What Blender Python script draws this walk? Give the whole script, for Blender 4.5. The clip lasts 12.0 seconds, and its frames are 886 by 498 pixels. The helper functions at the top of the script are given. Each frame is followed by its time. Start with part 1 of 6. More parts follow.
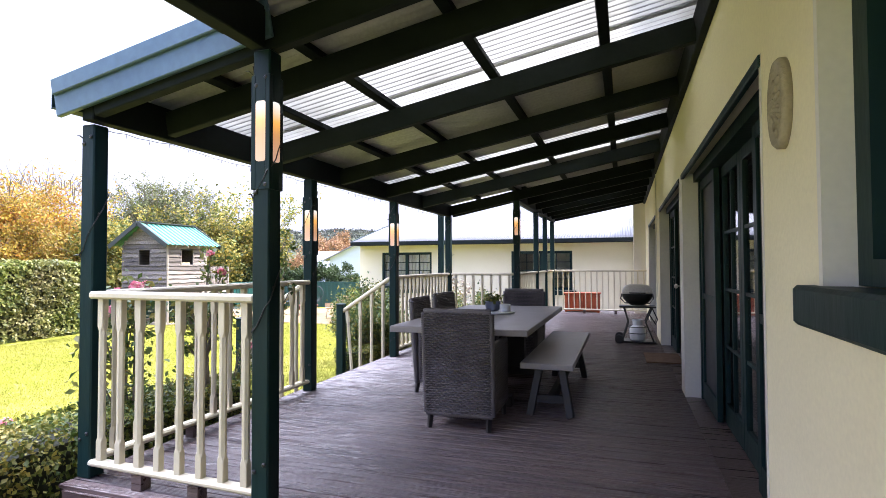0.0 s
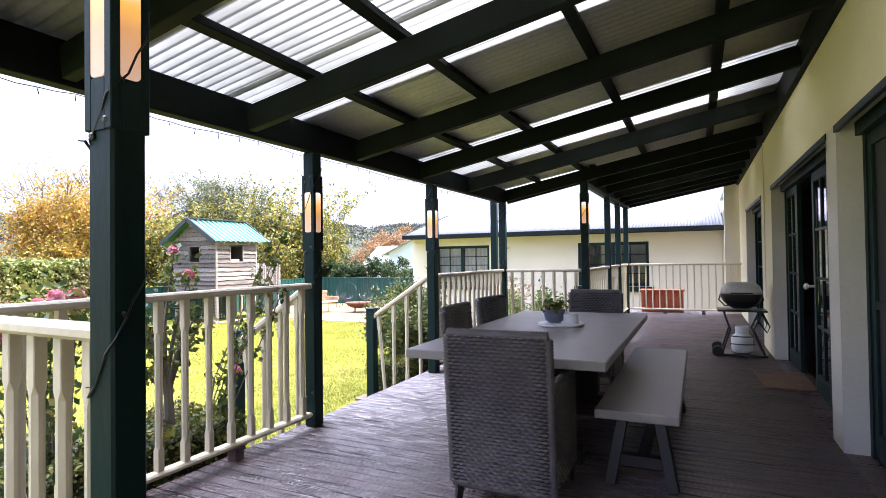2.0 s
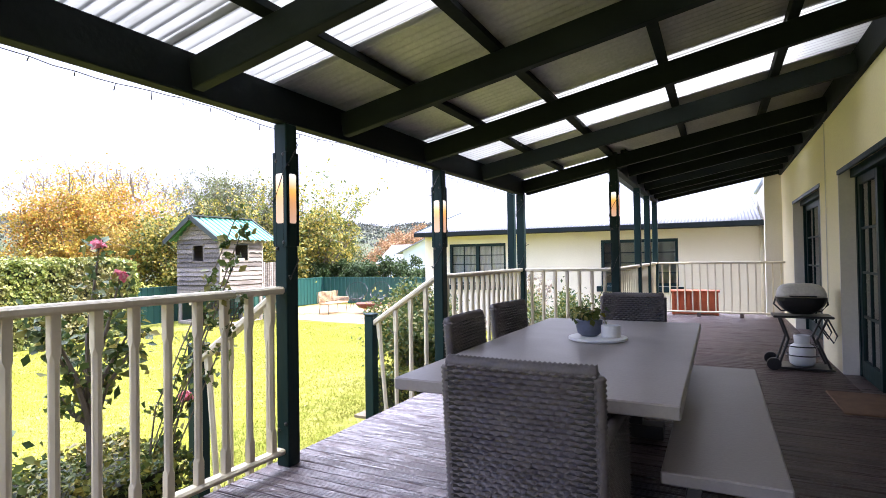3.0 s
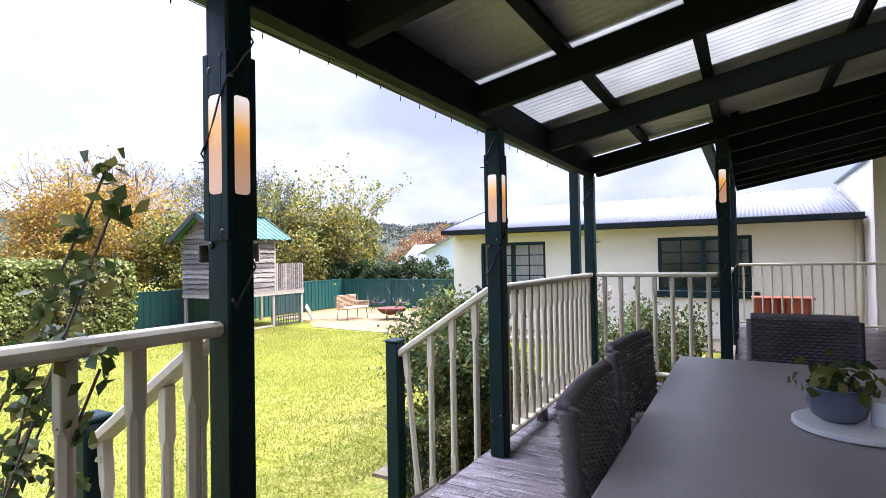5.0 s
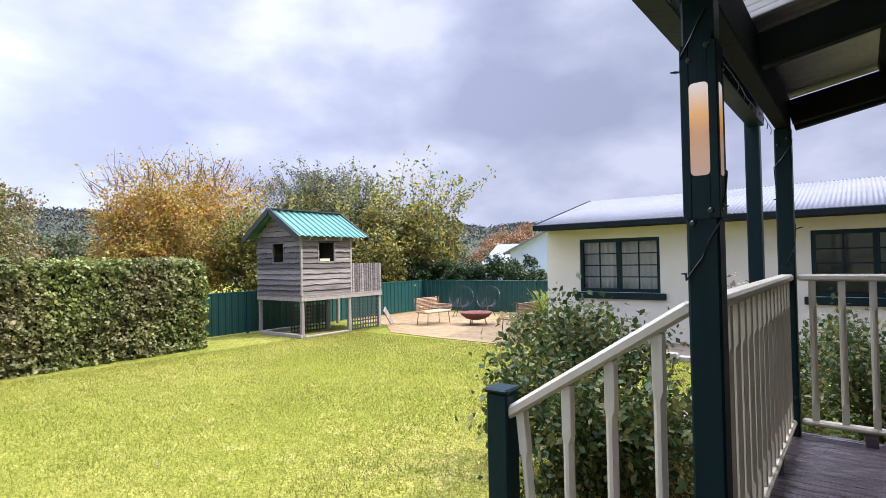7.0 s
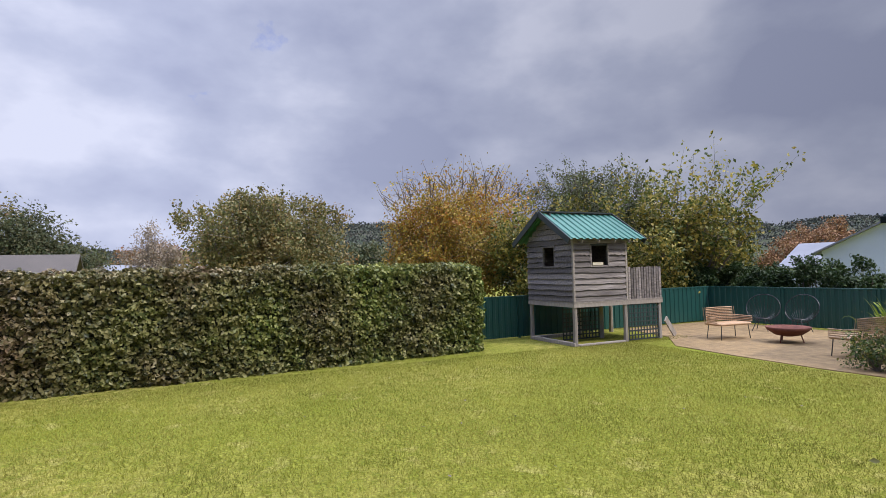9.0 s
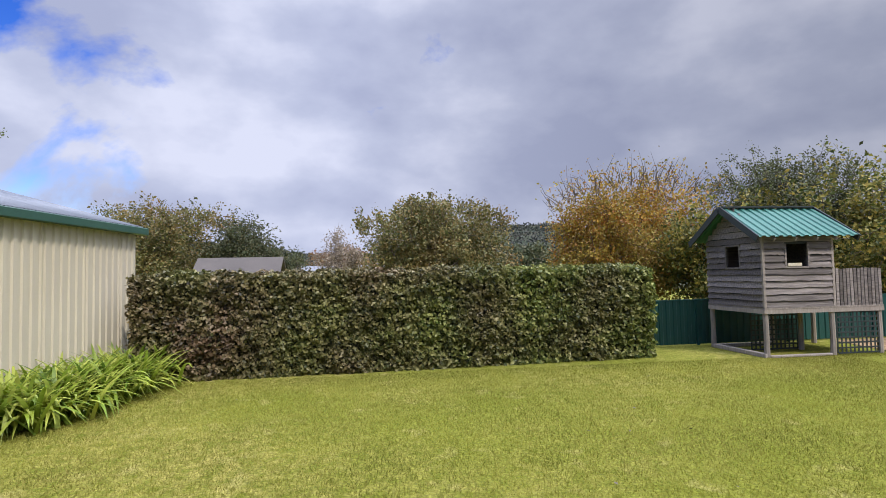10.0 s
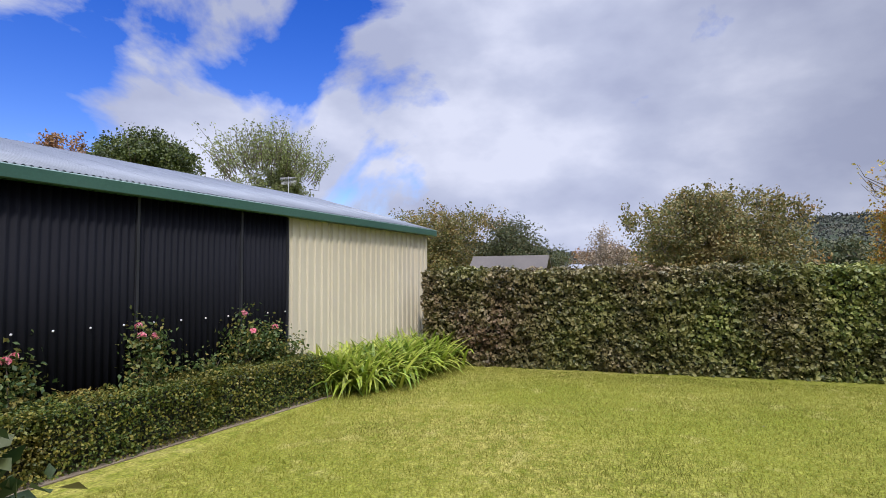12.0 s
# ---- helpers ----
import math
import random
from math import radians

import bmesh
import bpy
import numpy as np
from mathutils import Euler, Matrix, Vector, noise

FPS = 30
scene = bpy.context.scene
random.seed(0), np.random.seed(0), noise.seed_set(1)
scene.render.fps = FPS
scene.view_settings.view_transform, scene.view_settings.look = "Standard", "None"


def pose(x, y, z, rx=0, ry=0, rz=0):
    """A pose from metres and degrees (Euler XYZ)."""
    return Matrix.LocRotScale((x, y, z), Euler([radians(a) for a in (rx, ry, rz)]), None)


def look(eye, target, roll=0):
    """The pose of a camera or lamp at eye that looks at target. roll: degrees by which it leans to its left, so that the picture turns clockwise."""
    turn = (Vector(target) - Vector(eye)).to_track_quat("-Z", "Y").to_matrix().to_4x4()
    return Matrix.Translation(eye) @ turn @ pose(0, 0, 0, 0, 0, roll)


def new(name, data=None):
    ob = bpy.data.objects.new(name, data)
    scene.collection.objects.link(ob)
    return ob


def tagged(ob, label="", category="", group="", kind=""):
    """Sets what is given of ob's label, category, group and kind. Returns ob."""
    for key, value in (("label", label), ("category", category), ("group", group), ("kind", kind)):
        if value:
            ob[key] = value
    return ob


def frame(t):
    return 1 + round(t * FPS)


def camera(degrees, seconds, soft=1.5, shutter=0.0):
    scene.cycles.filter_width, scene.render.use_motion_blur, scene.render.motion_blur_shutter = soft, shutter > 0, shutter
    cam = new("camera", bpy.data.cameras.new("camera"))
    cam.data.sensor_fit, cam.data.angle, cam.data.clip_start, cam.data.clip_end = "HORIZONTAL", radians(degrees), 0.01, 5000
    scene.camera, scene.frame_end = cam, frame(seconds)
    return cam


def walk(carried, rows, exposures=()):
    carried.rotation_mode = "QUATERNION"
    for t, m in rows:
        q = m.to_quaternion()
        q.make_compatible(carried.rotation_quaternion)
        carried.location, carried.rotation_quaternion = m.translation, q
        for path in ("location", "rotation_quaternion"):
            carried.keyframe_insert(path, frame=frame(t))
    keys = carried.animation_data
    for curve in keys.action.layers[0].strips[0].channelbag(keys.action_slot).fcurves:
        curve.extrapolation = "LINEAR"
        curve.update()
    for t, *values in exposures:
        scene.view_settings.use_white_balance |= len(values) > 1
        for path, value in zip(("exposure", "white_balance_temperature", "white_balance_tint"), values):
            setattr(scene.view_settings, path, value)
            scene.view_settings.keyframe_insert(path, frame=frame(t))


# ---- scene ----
cam = camera(78.8, 12.0, soft=0.8)

EXP_DECK, EXP_LAWN = 2.13, 0.3
PATH = [
    (0, (0.293, 0.564, 1.29), (-0.341, 2.46, 1.347), -0.2),
    (0.5, (0.256, 0.831, 1.313), (-0.449, 2.702, 1.36), -0.4),
    (1, (0.224, 1.189, 1.318), (-0.554, 3.031, 1.358), -0.6),
    (1.5, (0.136, 1.568, 1.303), (-0.691, 3.388, 1.341), -0.7),
    (2, (0.003, 1.968, 1.314), (-0.851, 3.776, 1.349), -0.8),
    (2.5, (-0.142, 2.398, 1.301), (-1.021, 4.194, 1.335), -0.8),
    (3, (-0.316, 2.796, 1.302), (-1.223, 4.578, 1.334), -0.9),
    (5, (-1.324, 4.235, 1.321), (-2.302, 5.979, 1.354), -1.0),
    (5.5, (-1.588, 4.571, 1.315), (-2.578, 6.308, 1.348), -0.9),
    (6, (-1.865, 4.909, 1.3), (-2.868, 6.638, 1.336), -1.0),
    (6.5, (-2.11, 5.233, 1.288), (-3.153, 6.939, 1.325), -1.0),
    (7, (-2.356, 5.538, 1.282), (-3.582, 7.117, 1.323), -1.1),
    (7.2, (-2.466, 5.636, 1.271), (-3.774, 7.148, 1.317), -1.3),
    (8.8, (-3.108, 5.783, 1.296), (-4.867, 6.732, 1.367), -1.2),
    (9, (-3.122, 5.772, 1.291), (-4.931, 6.621, 1.368), -1.4),
    (9.5, (-3.063, 5.783, 1.297), (-4.979, 6.349, 1.382), -1.2),
    (10, (-3.008, 5.77, 1.292), (-4.988, 6.039, 1.386), -1.2),
    (10.5, (-2.936, 5.743, 1.281), (-4.933, 5.773, 1.383), -1.0),
    (11, (-2.874, 5.734, 1.274), (-4.859, 5.516, 1.379), -0.8),
    (11.5, (-2.826, 5.715, 1.261), (-4.77, 5.258, 1.367), -0.6),
    (12, (-2.789, 5.696, 1.264), (-4.67, 5.025, 1.366), -0.4),
]
walk(cam, [(t, look(eye, target, roll)) for t, eye, target, roll in PATH],
     exposures=[(0, EXP_DECK + 0.15, 6500, 17), (1.5, EXP_DECK + 0.16, 6500, 17), (3.2, EXP_DECK + 0.38, 6480, 17), (5, EXP_DECK - 0.25, 6200, 18), (6, EXP_DECK - 0.45, 6200, 17),
                (7.0, EXP_DECK - 0.9, 6280, 16), (7.2, EXP_DECK - 1.0, 6280, 16), (8.8, EXP_LAWN, 6400, 15), (12, EXP_LAWN, 6450, 14)])

# ---- world, sun ----
SUN_ELEV, SUN_AZ = radians(50), radians(28)   # azimuth of the way to the sun, from +x towards +y
world = bpy.data.worlds.new("sky")
scene.world = world
world.use_nodes = True
wn, wl = world.node_tree.nodes, world.node_tree.links
wn.clear()


def wnode(kind, **kw):
    n = wn.new(kind)
    for k, v in kw.items():
        n.inputs[k].default_value = v
    return n


sky = wn.new("ShaderNodeTexSky")
sky.sky_type, sky.sun_disc = "NISHITA", False
sky.sun_elevation, sky.sun_rotation = SUN_ELEV, radians(90) - SUN_AZ
sky.dust_density, sky.ozone_density = 0.6, 2.0
coord = wn.new("ShaderNodeTexCoord")
flat = wn.new("ShaderNodeMapping")
flat.inputs["Scale"].default_value = (1.0, 1.0, 1.5)
flat.inputs["Location"].default_value = (0.35, 0.1, 0.0)
wl.new(coord.outputs["Generated"], flat.inputs["Vector"])
big = wnode("ShaderNodeTexNoise", Scale=2.3, Detail=9.0, Roughness=0.55, Distortion=0.35)
wl.new(flat.outputs["Vector"], big.inputs["Vector"])
cover = wn.new("ShaderNodeValToRGB")
cover.color_ramp.elements[0].position, cover.color_ramp.elements[1].position = 0.43, 0.505
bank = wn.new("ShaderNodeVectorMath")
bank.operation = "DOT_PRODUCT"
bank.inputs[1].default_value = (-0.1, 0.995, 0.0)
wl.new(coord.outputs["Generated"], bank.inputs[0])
# the cloud breaks up towards the south
gap = wn.new("ShaderNodeMapRange")
gap.inputs["From Min"].default_value, gap.inputs["From Max"].default_value = -0.45, -0.05
gap.inputs["To Min"].default_value, gap.inputs["To Max"].default_value = -0.035, 0.15
wl.new(bank.outputs["Value"], gap.inputs["Value"])
thick = wn.new("ShaderNodeMath")
wl.new(gap.outputs["Result"], thick.inputs[0])
wl.new(big.outputs["Fac"], thick.inputs[1])
low = wn.new("ShaderNodeMapRange")
low.inputs["From Min"].default_value, low.inputs["From Max"].default_value = 0.05, 0.32
low.inputs["To Min"].default_value, low.inputs["To Max"].default_value = 0.13, -0.02
sep = wn.new("ShaderNodeSeparateXYZ")
wl.new(coord.outputs["Generated"], sep.inputs["Vector"])
wl.new(sep.outputs["Z"], low.inputs["Value"])
total = wn.new("ShaderNodeMath")
total.operation = "ADD"
wl.new(thick.outputs["Value"], total.inputs[0])
wl.new(low.outputs["Result"], total.inputs[1])
wl.new(total.outputs["Value"], cover.inputs["Fac"])
soft_n = wnode("ShaderNodeTexNoise", Scale=2.7, Detail=9.0, Roughness=0.5)
flat2 = wn.new("ShaderNodeMapping")
flat2.inputs["Scale"].default_value = (1.0, 1.0, 1.9)
flat2.inputs["Location"].default_value = (4.7, 1.2, 0.9)
wl.new(coord.outputs["Generated"], flat2.inputs["Vector"])
wl.new(flat2.outputs["Vector"], soft_n.inputs["Vector"])
shade = wn.new("ShaderNodeValToRGB")
shade.color_ramp.elements[0].position, shade.color_ramp.elements[0].color = 0.38, (0.40, 0.45, 0.62, 1)
shade.color_ramp.elements[1].position, shade.color_ramp.elements[1].color = 0.61, (0.69, 0.74, 0.89, 1)
mid_c = shade.color_ramp.elements.new(0.5)
mid_c.color = (0.51, 0.565, 0.73, 1)
wl.new(soft_n.outputs["Fac"], shade.inputs["Fac"])
dim = wn.new("ShaderNodeVectorMath")
dim.operation = "SCALE"
dim.inputs["Scale"].default_value = 0.15
deep = wn.new("ShaderNodeHueSaturation")
deep.inputs["Saturation"].default_value, deep.inputs["Value"].default_value = 1.45, 1.12
deep.inputs["Hue"].default_value = 0.528
wl.new(sky.outputs["Color"], deep.inputs["Color"])
wl.new(deep.outputs["Color"], dim.inputs[0])
blend = wn.new("ShaderNodeMix")
blend.data_type = "RGBA"
wl.new(cover.outputs["Color"], blend.inputs["Factor"])
wl.new(dim.outputs["Vector"], blend.inputs["A"])
# clouds grow brighter towards the zenith, boosted above the view to light the veranda
rise = wn.new("ShaderNodeMapRange")
rise.interpolation_type = "SMOOTHSTEP"
rise.inputs["From Min"].default_value, rise.inputs["From Max"].default_value = 0.48, 0.86
rise.inputs["To Min"].default_value, rise.inputs["To Max"].default_value = 1.0, 7.8
wl.new(sep.outputs["Z"], rise.inputs["Value"])
lift = wn.new("ShaderNodeVectorMath")
lift.operation = "SCALE"
wl.new(shade.outputs["Color"], lift.inputs[0])
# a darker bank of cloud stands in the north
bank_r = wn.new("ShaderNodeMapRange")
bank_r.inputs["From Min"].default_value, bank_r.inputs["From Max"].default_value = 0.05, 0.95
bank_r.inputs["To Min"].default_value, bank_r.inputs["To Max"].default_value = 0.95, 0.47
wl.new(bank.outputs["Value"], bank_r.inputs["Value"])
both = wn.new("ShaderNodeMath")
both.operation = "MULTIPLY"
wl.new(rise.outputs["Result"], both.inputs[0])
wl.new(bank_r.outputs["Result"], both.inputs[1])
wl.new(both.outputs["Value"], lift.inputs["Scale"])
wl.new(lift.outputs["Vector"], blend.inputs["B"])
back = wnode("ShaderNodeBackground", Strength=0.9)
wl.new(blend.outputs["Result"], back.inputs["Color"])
wout = wn.new("ShaderNodeOutputWorld")
wl.new(back.outputs["Background"], wout.inputs["Surface"])

sun = new("sun", bpy.data.lights.new("sun", "SUN"))
sun.data.energy, sun.data.angle, sun.data.color = 2.15, radians(3.0), (1.0, 0.95, 0.87)
sun_way = Vector((math.cos(SUN_ELEV) * math.cos(SUN_AZ), math.cos(SUN_ELEV) * math.sin(SUN_AZ), math.sin(SUN_ELEV)))
sun.matrix_world = look(sun_way * 60, (0, 0, 0))


# ---- materials ----
def mat(name, col, col2=None, scale=3.0, rough=0.6, metal=0.0, bump=0.0, bscale=40.0, stretch=(1, 1, 1), rnd=0.0, spec=0.5, fine=0.25):
    """A painted or raw surface: two scales of colour change, fine relief, and a change from piece to piece."""
    m = bpy.data.materials.new(name)
    m.use_nodes = True
    n, l = m.node_tree.nodes, m.node_tree.links
    b = n["Principled BSDF"]
    b.inputs["Roughness"].default_value, b.inputs["Metallic"].default_value = rough, metal
    b.inputs["Specular IOR Level"].default_value = spec
    col2 = col2 or tuple(c * 0.8 for c in col)
    tc = n.new("ShaderNodeTexCoord")
    mp = n.new("ShaderNodeMapping")
    mp.inputs["Scale"].default_value = stretch
    l.new(tc.outputs["Object"], mp.inputs["Vector"])
    src = mp.outputs["Vector"]
    info = n.new("ShaderNodeObjectInfo")
    if rnd:
        add = n.new("ShaderNodeVectorMath")
        add.operation = "MULTIPLY_ADD"
        l.new(info.outputs["Random"], add.inputs[0])
        add.inputs[1].default_value = (37.0, 53.0, 71.0)
        l.new(mp.outputs["Vector"], add.inputs[2])
        src = add.outputs["Vector"]
    n1, n2 = n.new("ShaderNodeTexNoise"), n.new("ShaderNodeTexNoise")
    n1.inputs["Scale"].default_value, n1.inputs["Detail"].default_value = scale, 5
    n2.inputs["Scale"].default_value, n2.inputs["Detail"].default_value = bscale, 4
    l.new(src, n1.inputs["Vector"])
    l.new(src, n2.inputs["Vector"])
    ramp = n.new("ShaderNodeMapRange")
    ramp.inputs["From Min"].default_value, ramp.inputs["From Max"].default_value = 0.3, 0.7
    l.new(n1.outputs["Fac"], ramp.inputs["Value"])
    mx = n.new("ShaderNodeMix")
    mx.data_type = "RGBA"
    l.new(ramp.outputs["Result"], mx.inputs["Factor"])
    mx.inputs["A"].default_value, mx.inputs["B"].default_value = (*col, 1), (*col2, 1)
    hsv = n.new("ShaderNodeHueSaturation")
    l.new(mx.outputs["Result"], hsv.inputs["Color"])
    val = n.new("ShaderNodeMath")
    val.operation = "MULTIPLY_ADD"
    l.new(n2.outputs["Fac"], val.inputs[0])
    val.inputs[1].default_value, val.inputs[2].default_value = fine * 2, 1 - fine
    if rnd:
        v2 = n.new("ShaderNodeMath")
        v2.operation = "MULTIPLY_ADD"
        l.new(info.outputs["Random"], v2.inputs[0])
        v2.inputs[1].default_value, v2.inputs[2].default_value = rnd * 2, 1 - rnd
        v3 = n.new("ShaderNodeMath")
        v3.operation = "MULTIPLY"
        l.new(val.outputs["Value"], v3.inputs[0])
        l.new(v2.outputs["Value"], v3.inputs[1])
        val = v3
    l.new(val.outputs["Value"], hsv.inputs["Value"])
    l.new(hsv.outputs["Color"], b.inputs["Base Color"])
    rr = n.new("ShaderNodeMapRange")
    rr.inputs["To Min"].default_value, rr.inputs["To Max"].default_value = max(0.02, rough - 0.12), min(1, rough + 0.12)
    l.new(n1.outputs["Fac"], rr.inputs["Value"])
    l.new(rr.outputs["Result"], b.inputs["Roughness"])
    if bump:
        bp = n.new("ShaderNodeBump")
        bp.inputs["Strength"].default_value, bp.inputs["Distance"].default_value = bump, 0.01
        l.new(n2.outputs["Fac"], bp.inputs["Height"])
        l.new(bp.outputs["Normal"], b.inputs["Normal"])
    return m


def leaf_mat(name, cols, through_light=0.3, rough=0.45, cols2=None, patch=0.5, along=0.0, shift=0.0, spread=0.09):
    """Leaves: each one takes its own colour out of the list; cols2 grows in patches."""
    m = bpy.data.materials.new(name)
    m.use_nodes = True
    n, l = m.node_tree.nodes, m.node_tree.links
    b = n["Principled BSDF"]
    b.inputs["Roughness"].default_value = rough
    b.inputs["Specular IOR Level"].default_value = 0.22
    geo = n.new("ShaderNodeNewGeometry")
    ramp = n.new("ShaderNodeValToRGB")
    ramp.color_ramp.interpolation = "LINEAR"
    while len(ramp.color_ramp.elements) < len(cols):
        ramp.color_ramp.elements.new(0.5)
    for i, (e, c) in enumerate(zip(ramp.color_ramp.elements, cols)):
        e.position, e.color = i / (len(cols) - 1), (*c, 1)
    l.new(geo.outputs["Random Per Island"], ramp.inputs["Fac"])
    tc = n.new("ShaderNodeTexCoord")
    nz = n.new("ShaderNodeTexNoise")
    nz.inputs["Scale"].default_value = 0.9
    nz.inputs["Detail"].default_value = 3
    l.new(tc.outputs["Object"], nz.inputs["Vector"])
    hsv = n.new("ShaderNodeHueSaturation")
    mr = n.new("ShaderNodeMapRange")
    mr.inputs["From Min"].default_value, mr.inputs["From Max"].default_value = 0.3, 0.7
    mr.inputs["To Min"].default_value, mr.inputs["To Max"].default_value = 0.7, 1.3
    l.new(nz.outputs["Fac"], mr.inputs["Value"])
    l.new(mr.outputs["Result"], hsv.inputs["Value"])
    l.new(ramp.outputs["Color"], hsv.inputs["Color"])
    if cols2:
        ramp2 = n.new("ShaderNodeValToRGB")
        while len(ramp2.color_ramp.elements) < len(cols2):
            ramp2.color_ramp.elements.new(0.5)
        for i, (e, c) in enumerate(zip(ramp2.color_ramp.elements, cols2)):
            e.position, e.color = i / (len(cols2) - 1), (*c, 1)
        l.new(geo.outputs["Random Per Island"], ramp2.inputs["Fac"])
        nz2, sp2, ma, pr, mx = n.new("ShaderNodeTexNoise"), n.new("ShaderNodeSeparateXYZ"), n.new("ShaderNodeMath"), n.new("ShaderNodeMapRange"), n.new("ShaderNodeMix")
        nz2.inputs["Scale"].default_value, nz2.inputs["Detail"].default_value = patch, 5
        l.new(tc.outputs["Object"], nz2.inputs["Vector"])
        l.new(tc.outputs["Object"], sp2.inputs["Vector"])
        ma.operation = "MULTIPLY_ADD"
        ma.inputs[1].default_value = along
        l.new(sp2.outputs["Y"], ma.inputs[0])
        l.new(nz2.outputs["Fac"], ma.inputs[2])
        pr.inputs["From Min"].default_value, pr.inputs["From Max"].default_value = 0.5 + shift - spread, 0.5 + shift + spread
        l.new(ma.outputs["Value"], pr.inputs["Value"])
        mx.data_type = "RGBA"
        l.new(pr.outputs["Result"], mx.inputs["Factor"])
        l.new(ramp.outputs["Color"], mx.inputs["A"])
        l.new(ramp2.outputs["Color"], mx.inputs["B"])
        l.new(mx.outputs["Result"], hsv.inputs["Color"])
    l.new(hsv.outputs["Color"], b.inputs["Base Color"])
    tr = n.new("ShaderNodeBsdfTranslucent")
    l.new(hsv.outputs["Color"], tr.inputs["Color"])
    mix = n.new("ShaderNodeMixShader")
    mix.inputs["Fac"].default_value = through_light
    l.new(b.outputs["BSDF"], mix.inputs[1])
    l.new(tr.outputs["BSDF"], mix.inputs[2])
    l.new(mix.outputs["Shader"], n["Material Output"].inputs["Surface"])
    return m


def glass_mat(name, col=(0.9, 0.95, 0.93), rough=0.02):
    m = bpy.data.materials.new(name)
    m.use_nodes = True
    b = m.node_tree.nodes["Principled BSDF"]
    b.inputs["Base Color"].default_value = (*col, 1)
    b.inputs["Roughness"].default_value, b.inputs["Transmission Weight"].default_value = rough, 1.0
    b.inputs["IOR"].default_value = 1.45
    return m


def glow_mat(name):
    """A lit amber lamp panel, brighter in its upper half where the bulb sits."""
    m = bpy.data.materials.new(name)
    m.use_nodes = True
    n, l = m.node_tree.nodes, m.node_tree.links
    b = n["Principled BSDF"]
    b.inputs["Roughness"].default_value = 0.4
    b.inputs["Base Color"].default_value = (0.55, 0.38, 0.26, 1)
    tc = n.new("ShaderNodeTexCoord")
    sp = n.new("ShaderNodeSeparateXYZ")
    l.new(tc.outputs["Object"], sp.inputs["Vector"])
    rp = n.new("ShaderNodeValToRGB")
    for p, c in ((0.0, (0.50, 0.33, 0.25)), (0.45, (0.75, 0.36, 0.12)), (0.66, (1.0, 0.48, 0.07)), (1.0, (0.6, 0.28, 0.1))):
        e = rp.color_ramp.elements[0] if p == 0 else rp.color_ramp.elements[1] if p == 1 else rp.color_ramp.elements.new(p)
        e.color = (*c, 1)
    mr = n.new("ShaderNodeMapRange")
    mr.inputs["From Min"].default_value, mr.inputs["From Max"].default_value = 0.0, 0.32
    l.new(sp.outputs["Z"], mr.inputs["Value"])
    l.new(mr.outputs["Result"], rp.inputs["Fac"])
    l.new(rp.outputs["Color"], b.inputs["Emission Color"])
    b.inputs["Emission Strength"].default_value = 0.21
    return m


def sheet_mat(name):
    """Milky corrugated plastic that lets skylight through."""
    m = bpy.data.materials.new(name)
    m.use_nodes = True
    n, l = m.node_tree.nodes, m.node_tree.links
    b = n["Principled BSDF"]
    b.inputs["Base Color"].default_value, b.inputs["Roughness"].default_value = (0.8, 0.82, 0.8, 1), 0.35
    tr = n.new("ShaderNodeBsdfTranslucent")
    nz, tc = n.new("ShaderNodeTexNoise"), n.new("ShaderNodeTexCoord")
    nz.inputs["Scale"].default_value, nz.inputs["Detail"].default_value = 2.2, 6
    l.new(tc.outputs["Object"], nz.inputs["Vector"])
    rp = n.new("ShaderNodeValToRGB")
    rp.color_ramp.elements[0].position, rp.color_ramp.elements[0].color = 0.3, (0.36, 0.355, 0.325, 1)
    rp.color_ramp.elements[1].position, rp.color_ramp.elements[1].color = 0.6, (0.47, 0.465, 0.43, 1)
    l.new(nz.outputs["Fac"], rp.inputs["Fac"])
    # grime lies in the troughs of the sheet, measured up from the roof plane
    sp = n.new("ShaderNodeSeparateXYZ")
    l.new(tc.outputs["Object"], sp.inputs["Vector"])
    pl_z = n.new("ShaderNodeMath")
    pl_z.operation = "MULTIPLY_ADD"
    pl_z.inputs[1].default_value, pl_z.inputs[2].default_value = -0.189, -2.40 - 2.85 * 0.189
    l.new(sp.outputs["X"], pl_z.inputs[0])
    hgt_n = n.new("ShaderNodeMath")
    l.new(sp.outputs["Z"], hgt_n.inputs[0])
    l.new(pl_z.outputs["Value"], hgt_n.inputs[1])
    gr = n.new("ShaderNodeMapRange")
    gr.inputs["From Min"].default_value, gr.inputs["From Max"].default_value = 0.0005, 0.0055
    l.new(hgt_n.outputs["Value"], gr.inputs["Value"])
    dirt = n.new("ShaderNodeMix")
    dirt.data_type = "RGBA"
    dirt.inputs["A"].default_value = (0.15, 0.15, 0.138, 1)
    l.new(gr.outputs["Result"], dirt.inputs["Factor"])
    l.new(rp.outputs["Color"], dirt.inputs["B"])
    l.new(dirt.outputs["Result"], tr.inputs["Color"])
    mix = n.new("ShaderNodeMixShader")
    mix.inputs["Fac"].default_value = 0.86
    l.new(b.outputs["BSDF"], mix.inputs[1])
    l.new(tr.outputs["BSDF"], mix.inputs[2])
    l.new(mix.outputs["Shader"], n["Material Output"].inputs["Surface"])
    return m


